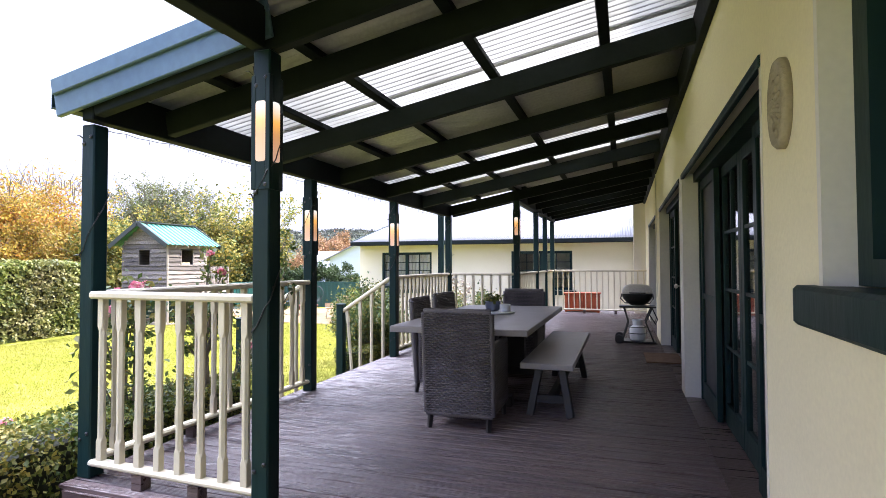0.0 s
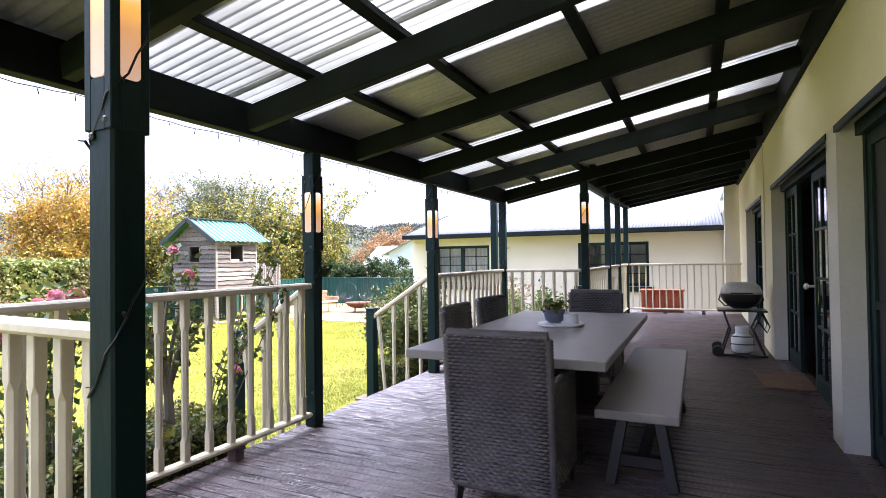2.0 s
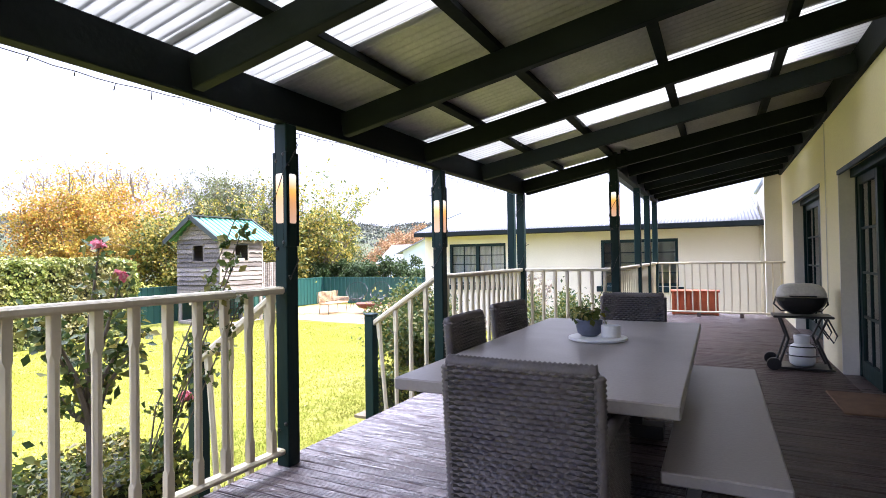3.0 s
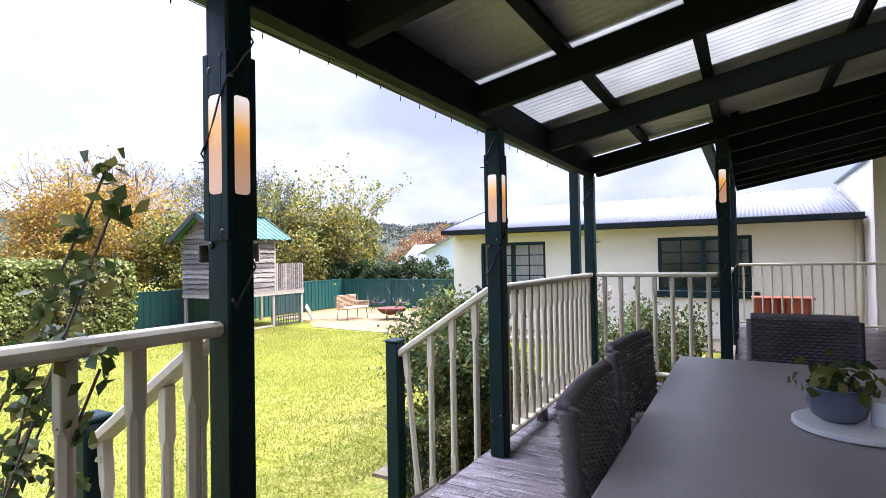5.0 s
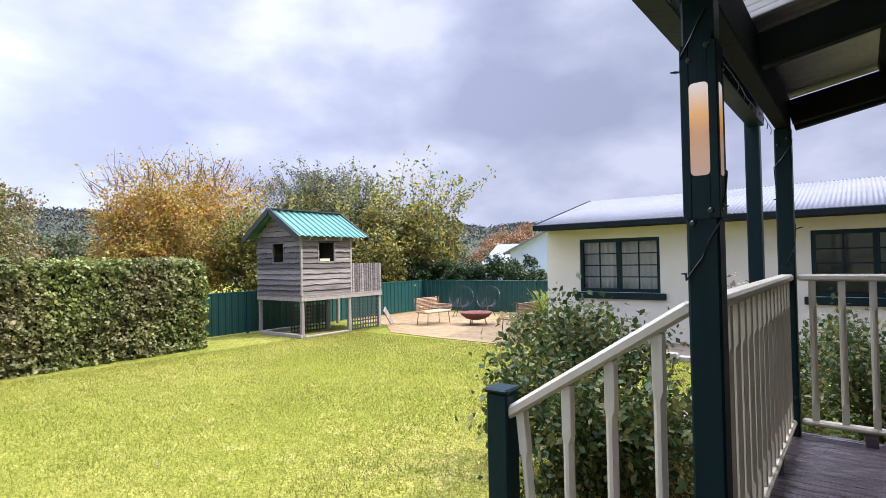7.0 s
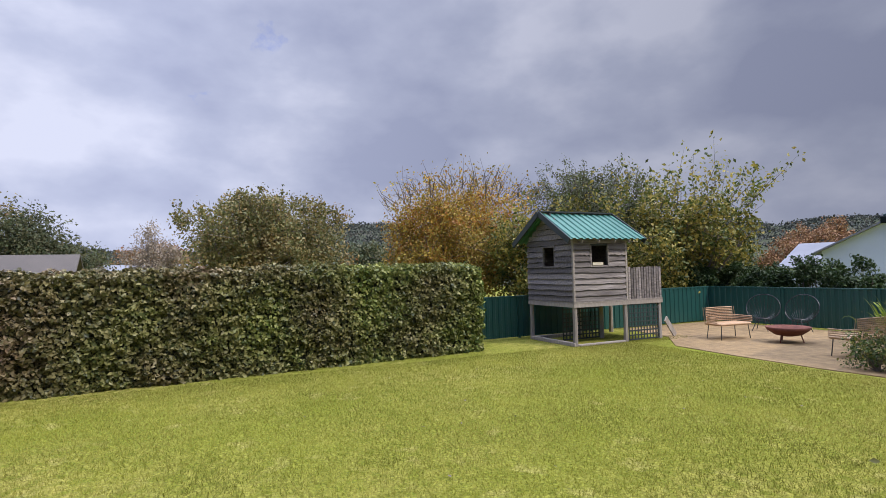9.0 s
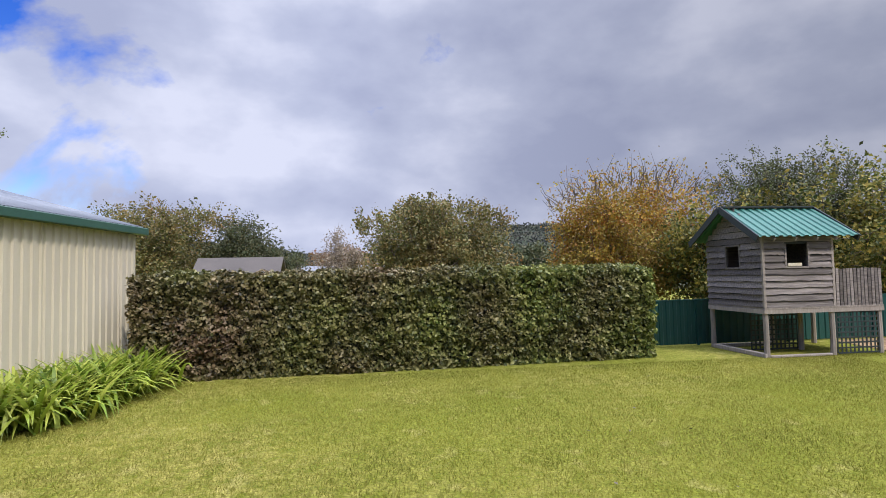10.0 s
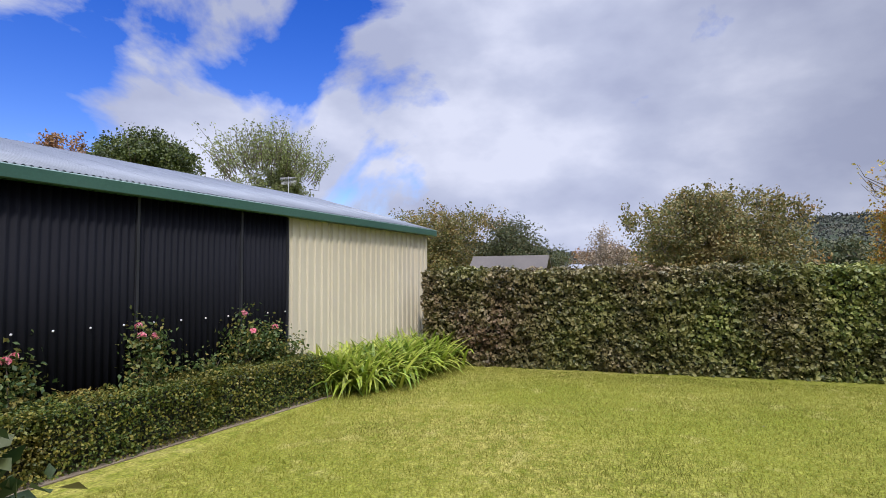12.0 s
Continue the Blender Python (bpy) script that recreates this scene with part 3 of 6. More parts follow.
vs = [bm.verts.new(p) for p in ((0.75, -2.9, 3.56), (6.1, -2.9, 3.56), (3.4, -2.9, 4.7), (0.75, 15.6, 3.56), (6.1, 15.6, 3.56), (3.4, 15.6, 4.7))]
for f in ((0, 1, 2), (3, 5, 4), (0, 2, 5, 3), (2, 1, 4, 5), (1, 0, 3, 4)):
    bm.faces.new([vs[k] for k in f])
solid("roof_house", bm, M_ROOFW, "pale metal house roof", "roof")
# taller wing past the veranda
bm = bmesh.new()
span(bm, 0.72, 1.0, 15.55, 20.9, GZ, 3.0)
span(bm, 0.55, 0.72, 15.52, 15.75, GZ, 3.0)
solid("wall_wing", bm, M_REVEAL, "pale rendered parapet wall of the house wing", "wall")
bm = bmesh.new()
span(bm, 0.66, 1.06, 15.48, 20.96, 3.0, 3.08, 0.02)
solid("trim_wing", bm, M_BARGE, "blue green capping on the parapet", "trim")
bm = bmesh.new()
tube(bm, [(0.62, 17.50, 1.95), (0.62, 17.50, GZ + 0.02)], 0.045, 12)
tagged(new("downpipe", to_mesh("downpipe", bm, M_WALL, True)), "cream painted downpipe at the garage corner", "pipe")

# pale reveals in the openings
bm = bmesh.new()
for y0, y1, z0, z1 in OPEN:
    span(bm, WX - 0.003, WX + 0.14, y1 - 0.03, y1 + 0.001, z0, z1)
    span(bm, WX - 0.003, WX + 0.14, y0 - 0.001, y0 + 0.03, z0, z1)
span(bm, WX - 0.003, WX - 0.0005, 6.352, 6.598, 0.0, 2.17)
solid("trim_reveals", bm, M_REVEAL, "pale painted reveals of the openings", "trim")


def pane_leaf(parent, y0, y1, z0, z1, x, rows, cols, rail=0.085, solid_mid=False, depth=0.045, name="door_leaf", hinge=None):
    """A framed leaf in the plane x, glazed with rows x cols panes, or an insect screen with a mid rail."""
    bm = bmesh.new()
    span(bm, x, x + depth, y0, y0 + rail, z0, z1, 0.004)
    span(bm, x, x + depth, y1 - rail, y1, z0, z1, 0.004)
    span(bm, x, x + depth, y0 + rail, y1 - rail, z1 - rail, z1)
    lo = z0 + (rail * 2 if z0 < 0.5 else rail)
    span(bm, x, x + depth, y0 + rail, y1 - rail, z0, lo)
    ob = part(name, bm, M_GREEN, parent)
    wy, wz = (y1 - y0 - 2 * rail) / cols, (z1 - rail - lo) / rows
    bars = []

    def bar(*q):
        bm = bmesh.new()
        span(bm, *q)
        bars.append(part("mid_rail" if solid_mid else "glazing_bar", bm, M_GREEN, ob))

    if solid_mid:
        bar(x + 0.004, x + depth - 0.004, y0 + rail, y1 - rail, z0 + (z1 - z0) * 0.46, z0 + (z1 - z0) * 0.46 + 0.05)
    for k in range(1, cols):
        bar(x + 0.006, x + depth - 0.006, y0 + rail + wy * k - 0.012, y0 + rail + wy * k + 0.012, lo, z1 - rail)
    for k in range(1, rows):
        for c in range(cols):
            bar(x + 0.006, x + depth - 0.006, y0 + rail + wy * c + 0.012, y0 + rail + wy * (c + 1) - 0.012, lo + wz * k - 0.012, lo + wz * k + 0.012)
    bm = bmesh.new()
    span(bm, x + depth * 0.42, x + depth * 0.58, y0 + rail, y1 - rail, lo, z1 - rail)
    pane = part("screen" if solid_mid else "pane", bm, M_MESH if solid_mid else M_GLASS, ob)
    if not solid_mid:
        pane.visible_shadow = False
    return ob


def door_set(name, label, y0, y1, leaves, z1=2.17):
    d = thing(name, label, "door", (0, 0, 0), kind="structure")
    bm = bmesh.new()
    span(bm, WX + 0.10, WX + 0.245, y0 + 0.031, y1 - 0.031, z1 - 0.09, z1 - 0.001)
    span(bm, WX + 0.14, WX + 0.245, y0 + 0.031, y0 + 0.09, -0.002, z1 - 0.09)
    span(bm, WX + 0.14, WX + 0.245, y1 - 0.09, y1 - 0.031, -0.002, z1 - 0.09)
    part("door_frame", bm, M_GREEN, d)
    bm = bmesh.new()
    span(bm, WX - 0.003, WX + 0.245, y0 + 0.032, y1 - 0.032, -0.026, -0.003, 0.004)
    part("threshold", bm, M_DECK, d)
    bm = bmesh.new()
    span(bm, WX - 0.012, WX + 0.018, y0 + 0.002, y1 - 0.002, z1 - 0.052, z1 - 0.002, 0.004)
    part("head_trim", bm, M_GREEN, d)
    for a, b, x, rows, cols, scr in leaves:
        pane_leaf(d, a, b, 0.006, z1 - 0.095, WX + x + 0.075, rows, cols, solid_mid=scr)
    return d


w = (6.26 - 3.20) / 4
D1 = door_set("door_1", "wide dark green doors, glazed leaves and black insect screens", 3.11, 6.35,
              [(3.20, 3.20 + w + 0.08, 0.075, 1, 1, True), (3.20 + w * 0.95, 3.20 + 2 * w, 0.135, 4, 2, False),
               (3.20 + 2 * w + 0.003, 3.20 + 3 * w, 0.135, 4, 2, False), (3.20 + 3 * w - 0.06, 6.26, 0.075, 1, 1, True)])
D2 = door_set("door_2", "dark green glazed doors, one standing open to a dark room", 6.6, 9.87,
              [(6.69, 7.42, 0.075, 4, 2, False), (7.423, 8.15, 0.075, 4, 2, False), (9.0, 9.78, 0.075, 4, 2, False)])
bm = bmesh.new()
lathe(bm, [(0.012, 0), (0.012, 0.05), (0.028, 0.055), (0.03, 0.075), (0.016, 0.09)], (0, 0, 0), 10)
h = part("door_handle", bm, M_LIDGREY, D2, "dull metal door knob")
h.matrix_basis = pose(WX + 0.15, 8.10, 1.0, 0, -90, 0)
D3 = door_set("door_3", "dark green glazed doors, closed", 11.0, 13.77, [(11.09, 12.38, 0.1, 4, 2, False), (12.383, 13.68, 0.1, 4, 2, False)])

W1 = thing("window_1", "dark green framed window with a heavy green sill", "window", kind="structure")
bm = bmesh.new()
span(bm, WX + 0.085, WX + 0.2, 0.381, 0.47, 1.225, 2.29)
span(bm, WX + 0.085, WX + 0.2, 2.32, 2.419, 1.225, 2.29)
span(bm, WX + 0.085, WX + 0.2, 0.47, 2.32, 2.2, 2.29)
span(bm, WX + 0.085, WX + 0.2, 0.47, 2.32, 1.225, 1.30)
span(bm, WX + 0.10, WX + 0.19, 1.35, 1.44, 1.30, 2.2)
part("window_frame", bm, M_GREEN, W1)
bm = bmesh.new()
span(bm, WX + 0.145, WX + 0.151, 0.47, 1.35, 1.30, 2.2)
span(bm, WX + 0.145, WX + 0.151, 1.44, 2.32, 1.30, 2.2)
part("pane", bm, M_GLASS, W1).visible_shadow = False
bm = bmesh.new()
span(bm, WX - 0.055, WX + 0.085, 0.22, 2.53, 1.098, 1.222, 0.012)
part("window_sill", bm, M_GREEN, W1, "thick dark green painted sill")

# ---- veranda frame ----
def rz(x):
    return 2.40 + (x + 2.85) * 0.189


XO, XI = -2.78, -1.50
PITCH = Vector((1, 0, 0.189)).normalized()
UP = Vector((-0.189, 0, 1)).normalized()
V = thing("veranda_roof", "dark timber veranda roof frame with steel and milky plastic sheets", "roof", kind="structure")


def roof_stick(name, bm, m=M_BEAM):
    return part(name, bm, m, V)


RAFT = [(2.99, XO), (3.54, XO), (4.72, XO), (5.98, XO), (7.23, XO), (8.60, XO), (10.07, XO), (11.0, XI), (12.0, XI), (12.95, XI), (13.8, XI), (14.6, XI), (15.3, XI), (1.55, -1.50), (0.25, -1.50), (-1.05, -1.50)]
for y, x0 in RAFT:
    bm = bmesh.new()
    a, b = x0 + 0.046, WX - 0.052
    beam(bm, (a, y, rz(a) - 0.145), (b, y, rz(b) - 0.145), 0.07, 0.17, 0.006)
    roof_stick("rafter", bm)
for y0, y1, xs in ((2.96, 10.11, (-2.2, -1.535, -0.66, 0.18)), (10.114, 15.4, (-1.38, -0.66, 0.18)), (-1.5, 2.956, (-1.2, -0.66, 0.18))):
    for x in xs:
        bm = bmesh.new()
        beam(bm, (x, y0, rz(x) - 0.031), (x, y1, rz(x) - 0.031), 0.075, 0.052, 0.004, up=UP)
        roof_stick("purlin", bm)
for nm, x, y0, y1, dz in (("outer_beam", XO, 2.96, 10.14, 0.02), ("outer_beam", XI, 10.03, 15.4, 0.02), ("outer_beam", -1.50, -1.5, 2.90, 0.02)):
    bm = bmesh.new()
    span(bm, x - 0.045, x + 0.045, y0, y1, rz(x) - 0.24, rz(x) - dz, 0.006)
    roof_stick(nm, bm)
bm = bmesh.new()
span(bm, WX - 0.052, WX - 0.001, -1.6, 15.42, rz(WX) - 0.26, rz(WX) - 0.0, 0.005)
roof_stick("ledger", bm)
bm = bmesh.new()
beam(bm, (XO + 0.05, 10.15, rz(XO) - 0.15), (XI - 0.05, 10.15, rz(XI) - 0.15), 0.06, 0.2, 0.006)
roof_stick("end_beam", bm)
bm = bmesh.new()
beam(bm, (-2.99, 2.925, rz(-2.99) - 0.075), (-1.45, 2.925, rz(-1.45) - 0.075), 0.035, 0.21, 0.006)
beam(bm, (-2.99, 2.90, rz(-2.99) + 0.0), (-1.45, 2.90, rz(-1.45) + 0.0), 0.03, 0.10, 0.006)
part("barge_board", bm, M_BARGE, V, "blue green painted barge board")
for x, y0, y1 in ((-2.95, 2.91, 10.24), (-1.66, 10.30, 15.5), (-1.62, -1.6, 2.85)):
    bm = bmesh.new()
    zt = rz(x) - 0.02
    pts = [(-0.06, 0.0), (-0.065, -0.10), (0.03, -0.115), (0.035, 0.01)]
    for k in range(3):
        (p, q), (p2, q2) = pts[k], pts[k + 1]
        beam(bm, (x + (p + p2) / 2, y0, zt + (q + q2) / 2), (x + (p + p2) / 2, y1, zt + (q + q2) / 2), 0.006 if k != 1 else 0.1, 0.11 if k != 1 else 0.006)
    part("gutter", bm, M_GREEN, V, "dark green rain gutter")
# brackets at the purlin crossings
for y, x0 in RAFT[:7]:
    for x in (-2.2, -1.535, -0.66):
        bm = bmesh.new()
        box(bm, (x + 0.05, y + 0.04, rz(x) - 0.075), (0.05, 0.012, 0.05))
        part("bracket", bm, M_BEAM, V)

# roof sheets, each 0.76 wide
SHEETS = [(2.93, 10.27, -2.93), (10.274, 15.5, -1.62), (-1.6, 2.926, -1.63)]
CLEAR = [(3.85, 5.38), (7.24, 8.53), (12.03, 12.8)]
for y0, y1, x0 in SHEETS:
    edges = sorted({y0, y1, *[e for c in CLEAR for e in c if y0 < e < y1]})
    for a, b in zip(edges, edges[1:]):
        clear = any(c[0] - 0.01 <= a and b <= c[1] + 0.01 for c in CLEAR)
        n = max(1, round((b - a) / 0.76))
        for k in range(n):
            s = (b - a) / n
            corrugated("plastic_sheet" if clear else "roof_sheet", (x0, a + k * s - 0.02, rz(x0) + 0.014 + 0.003 * (k % 2)), PITCH, (0, 1, 0), UP,
                       (WX - x0) / PITCH.x - 0.002, s + 0.03, 0.076, 0.022, M_CLEAR if clear else M_SHEET, V)


# ---- posts ----
def veranda_post(x, y, ztop, lamp_z=None, rough=True):
    p = thing("veranda_post", "square dark green timber veranda post, painted and worn", "post", (x, y, 0), group="veranda posts")
    bm = bmesh.new()
    box(bm, (0, 0, ztop / 2), (0.104, 0.104, ztop), None, 0.008)
    part("shaft", bm, M_GREEN, p)
    for z in ((0.25, ztop - 0.1) if not lamp_z else (0.25, lamp_z - 0.14, lamp_z + 0.42)):
        for dy in (-0.028, 0.03):
            bm = bmesh.new()
            lathe(bm, [(0.012, 0), (0.012, 0.006), (0.006, 0.01)], (0, 0, 0), 8)
            bmesh.ops.transform(bm, matrix=Matrix.Translation((dy, -0.052, z + dy * 0.7)) @ Matrix.Rotation(math.pi / 2, 4, "X"), verts=bm.verts[:])
            part("bolt", bm, M_BLACK, p)
    if lamp_z:
        l = thing("post_lamp", "dark green post lamp with glowing amber slots", "lamp", (x, y, lamp_z), group="post lamps")
        for sx in (-1, 1):
            for sy in (-1, 1):
                bm = bmesh.new()
                box(bm, (sx * 0.0435, sy * 0.0435, 0.155), (0.030, 0.030, 0.60), None, 0.003)
                part("corner_strip", bm, M_GREEN, l)
        for z0, z1 in ((-0.145, 0.0), (0.32, 0.455)):
            for sx, sy in ((1, 0), (-1, 0), (0, 1), (0, -1)):
                bm = bmesh.new()
                box(bm, (sx * 0.055, sy * 0.055, (z0 + z1) / 2), (0.006 if sx else 0.057, 0.006 if sy else 0.057, z1 - z0))
                part("cover_plate", bm, M_GREEN, l)
        for rot in range(4):
            bm = bmesh.new()
            pts = []
            for cx, cz, a0 in ((0.015, 0.018, -90), (0.015, 0.302, 0), (-0.015, 0.302, 90), (-0.015, 0.018, 180)):
                for k in range(4):
                    t = radians(a0 + k * 30)
                    pts.append((cx + 0.016 * math.cos(t), cz + 0.016 * math.sin(t)))
            f = bm.faces.new([bm.verts.new((px, -0.0575, pz)) for px, pz in pts])
            r = bmesh.ops.extrude_face_region(bm, geom=[f])
            bmesh.ops.translate(bm, verts=[v for v in r["geom"] if isinstance(v, bmesh.types.BMVert)], vec=(0, 0.005, 0))
            ob = part("light_panel", bm, M_GLOW, l, "glowing amber panel")
            ob.rotation_euler = (0, 0, rot * math.pi / 2)
    if rough:
        f = thing("fairy_lights", "thin black fairy light cable wound round a post", "string lights", (x, y, 0), group="fairy lights")
        rnd = random.Random(int((x + 9) * 100 + y * 37))
        bm = bmesh.new()
        pts, z, a = [], 0.9 + rnd.random() * 0.3, rnd.random() * 6
        while z < ztop - 0.05:
            r = (0.062 if lamp_z and lamp_z - 0.1 < z < lamp_z + 0.5 else 0.056) / max(abs(math.cos(a)), abs(math.sin(a)))
            pts.append((r * math.cos(a), r * math.sin(a), z))
            a += 0.4
            z += 0.03 + rnd.random() * 0.035
        tube(bm, pts, 0.0035, 5)
        part("cable", bm, M_BLACK, f)
        for q in pts[::5]:
            bm = bmesh.new()
            d = Vector((q[0], q[1], 0)).normalized()
            e = Vector(q) + d * 0.012 + Vector((rnd.uniform(-.02, .02), rnd.uniform(-.02, .02), rnd.uniform(-.015, .03)))
            tube(bm, [q, e, e + d * 0.018], [0.003, 0.005, 0.002], 5)
            part("bulb", bm, M_BLACK, f)
    return p


POSTS = [(XO - 0.055, 3.06, rz(XO - 0.055) - 0.24, None), (-1.487, 2.96, rz(-1.487) - 0.24, 1.827), (XO - 0.005, 5.43, rz(XO) - 0.24, 1.534), (XO, 7.57, rz(XO) - 0.24, 1.55),
         (XO, 10.08, rz(XO) - 0.24, None), (XI, 10.07, rz(XI) - 0.24, 1.80), (XI, 12.3, rz(XI) - 0.24, None), (XI, 13.7, rz(XI) - 0.24, None), (XI, 15.1, rz(XI) - 0.24, None)]
for x, y, zt, lz in POSTS:
    veranda_post(x, y, zt, lz, rough=y < 11)
p = thing("outer_post", "plain dark green post outside the railing", "post", (-3.0, 10.3, GZ), group="veranda posts")
bm = bmesh.new()
box(bm, (0, 0, 1.475), (0.10, 0.10, 2.95), None, 0.008)
part("shaft", bm, M_GREEN, p)


bf = thing("fairy_lights", "thin fairy light cable sagging along the veranda beam", "string lights", (0, 0, 0), group="fairy lights")
rnd = random.Random(71)
bm = bmesh.new()
line = []
y = 3.1
while y < 10.0:
    line.append((XO - 0.055, y, rz(XO) - 0.235 - 0.02 * abs(math.sin(y * 2.6)) - rnd.random() * 0.012))
    y += 0.09
tube(bm, line, 0.0022, 4)
part("cable", bm, M_BLACK, bf)
for q in line[::2]:
    bm = bmesh.new()
    tube(bm, [q, (q[0] - 0.004, q[1] + rnd.uniform(-0.012, 0.012), q[2] - 0.02 - rnd.random() * 0.025)], [0.0018, 0.0032], 4)
    part("bulb", bm, M_BLACK, bf)


# ---- railings ----
def baluster_mesh(h, w=0.042):
    """A square baluster, its corners chamfered between the ends."""
    bm = bmesh.new()
    secs = [(0, 0.0), (h * 0.12, 0.0), (h * 0.145, 1), (h * 0.80, 1), (h * 0.83, 0.0), (h, 0.0)]
    rings = []
    for z, c in secs:
        k, m2 = w / 2, w / 2 - (0.003 + 0.011 * c)
        rings.append([bm.verts.new((px, py, z)) for px, py in ((k, -m2), (k, m2), (m2, k), (-m2, k), (-k, m2), (-k, -m2), (-m2, -k), (m2, -k))])
    for a, b in zip(rings, rings[1:]):
        for k in range(8):
            bm.faces.new((a[k], a[(k + 1) % 8], b[(k + 1) % 8], b[k]))
    bm.faces.new(rings[0][::-1])
    bm.faces.new(rings[-1])
    return to_mesh("baluster", bm, M_CREAM)


BAL = baluster_mesh(0.966)
BAL_THIN = baluster_mesh(0.966, 0.03)


def rail_bar(bm, a, b, w, h):
    beam(bm, a, b, w, h, 0.012)
    return bm


def railing(a, b, n, me=BAL):
    """A level railing from a to b in plan."""
    r = thing("railing", "cream painted timber railing with square balusters", "railing", (*a, 0), group="railings")
    d = Vector((b[0] - a[0], b[1] - a[1], 0))
    bm = bmesh.new()
    rail_bar(bm, (0, 0, 1.112), (d.x, d.y, 1.112), 0.085, 0.046)
    part("top_rail", bm, M_CREAM, r)
    bm = bmesh.new()
    rail_bar(bm, (0, 0, 0.105), (d.x, d.y, 0.105), 0.075, 0.036)
    part("bottom_rail", bm, M_CREAM, r)
    for f in (0.33, 0.67):
        bm = bmesh.new()
        box(bm, (d.x * f, d.y * f, 0.043), (0.07, 0.07, 0.086))
        part("block", bm, M_DECK, r)
    for k in range(n):
        t = (k + 0.5) / n
        piece("baluster", me, r, (d.x * t, d.y * t, 0.1235))
    return r


railing((XO + 0.005, 3.02), (-1.54, 2.965), 8)
railing((XO - 0.04, 3.12), (XO, 5.37), 13)
railing((XO, 7.63), (XO, 10.02), 15)
railing((XO + 0.06, 10.08), (XI - 0.06, 10.07), 7)
railing((XI, 10.13), (XI, 12.24), 11, BAL_THIN)
railing((XI, 12.36), (XI, 13.64), 8, BAL_THIN)
railing((XI, 13.76), (XI, 15.04), 8, BAL_THIN)
railing((XI + 0.06, 15.1), (WX - 0.003, 15.1), 16, BAL_THIN)


# ---- steps and their handrails ----
st = thing("steps", "dark timber steps from the deck to the lawn", "steps", kind="structure")
for k, (x0, z) in enumerate(((-3.17, -0.2), (-3.47, -0.4))):
    for j in range(2):
        bm = bmesh.new()
        span(bm, x0 + j * 0.15, x0 + j * 0.15 + 0.142, 5.56, 7.46, z - 0.035, z, 0.004)
        part("tread", bm, M_DECK, st)
bm = bmesh.new()
for y in (5.60, 6.5, 7.42):
    beam(bm, (-2.9, y, -0.12), (-3.52, y, -0.52), 0.045, 0.16)
part("stringer", bm, M_DECK, st)
for y in (5.43, 7.57):
    s = thing("stair_railing", "cream sloping stair handrail ending at a dark green newel", "railing", (0, y, 0), group="stair railings")
    bm = bmesh.new()
    box(bm, (-3.62, 0, (GZ + 0.70) / 2), (0.105, 0.105, 0.70 - GZ), None, 0.008)
    part("newel", bm, M_GREEN, s, "dark green newel post")
    bm = bmesh.new()
    box(bm, (-3.62, 0, 0.712), (0.118, 0.118, 0.022), None, 0.008)
    part("newel_cap", bm, M_GREEN, s)
    bm = bmesh.new()
    rail_bar(bm, (XO - 0.05, 0, 1.105), (-3.63, 0, 0.585), 0.075, 0.05)
    part("top_rail", bm, M_CREAM, s)
    for k in range(4):
        x = XO - 0.17 - k * 0.18
        zt = 1.08 + (x - XO + 0.05) * 0.65
        zb = 0.0 if x > -2.88 else (-0.2 if x > -3.17 else -0.4)
        me = baluster_mesh(zt - zb - 0.0)
        piece("baluster", me, s, (x + (0.06 if k == 3 else 0), 0, zb), (0, -0.09 if k == 3 else 0, 0))


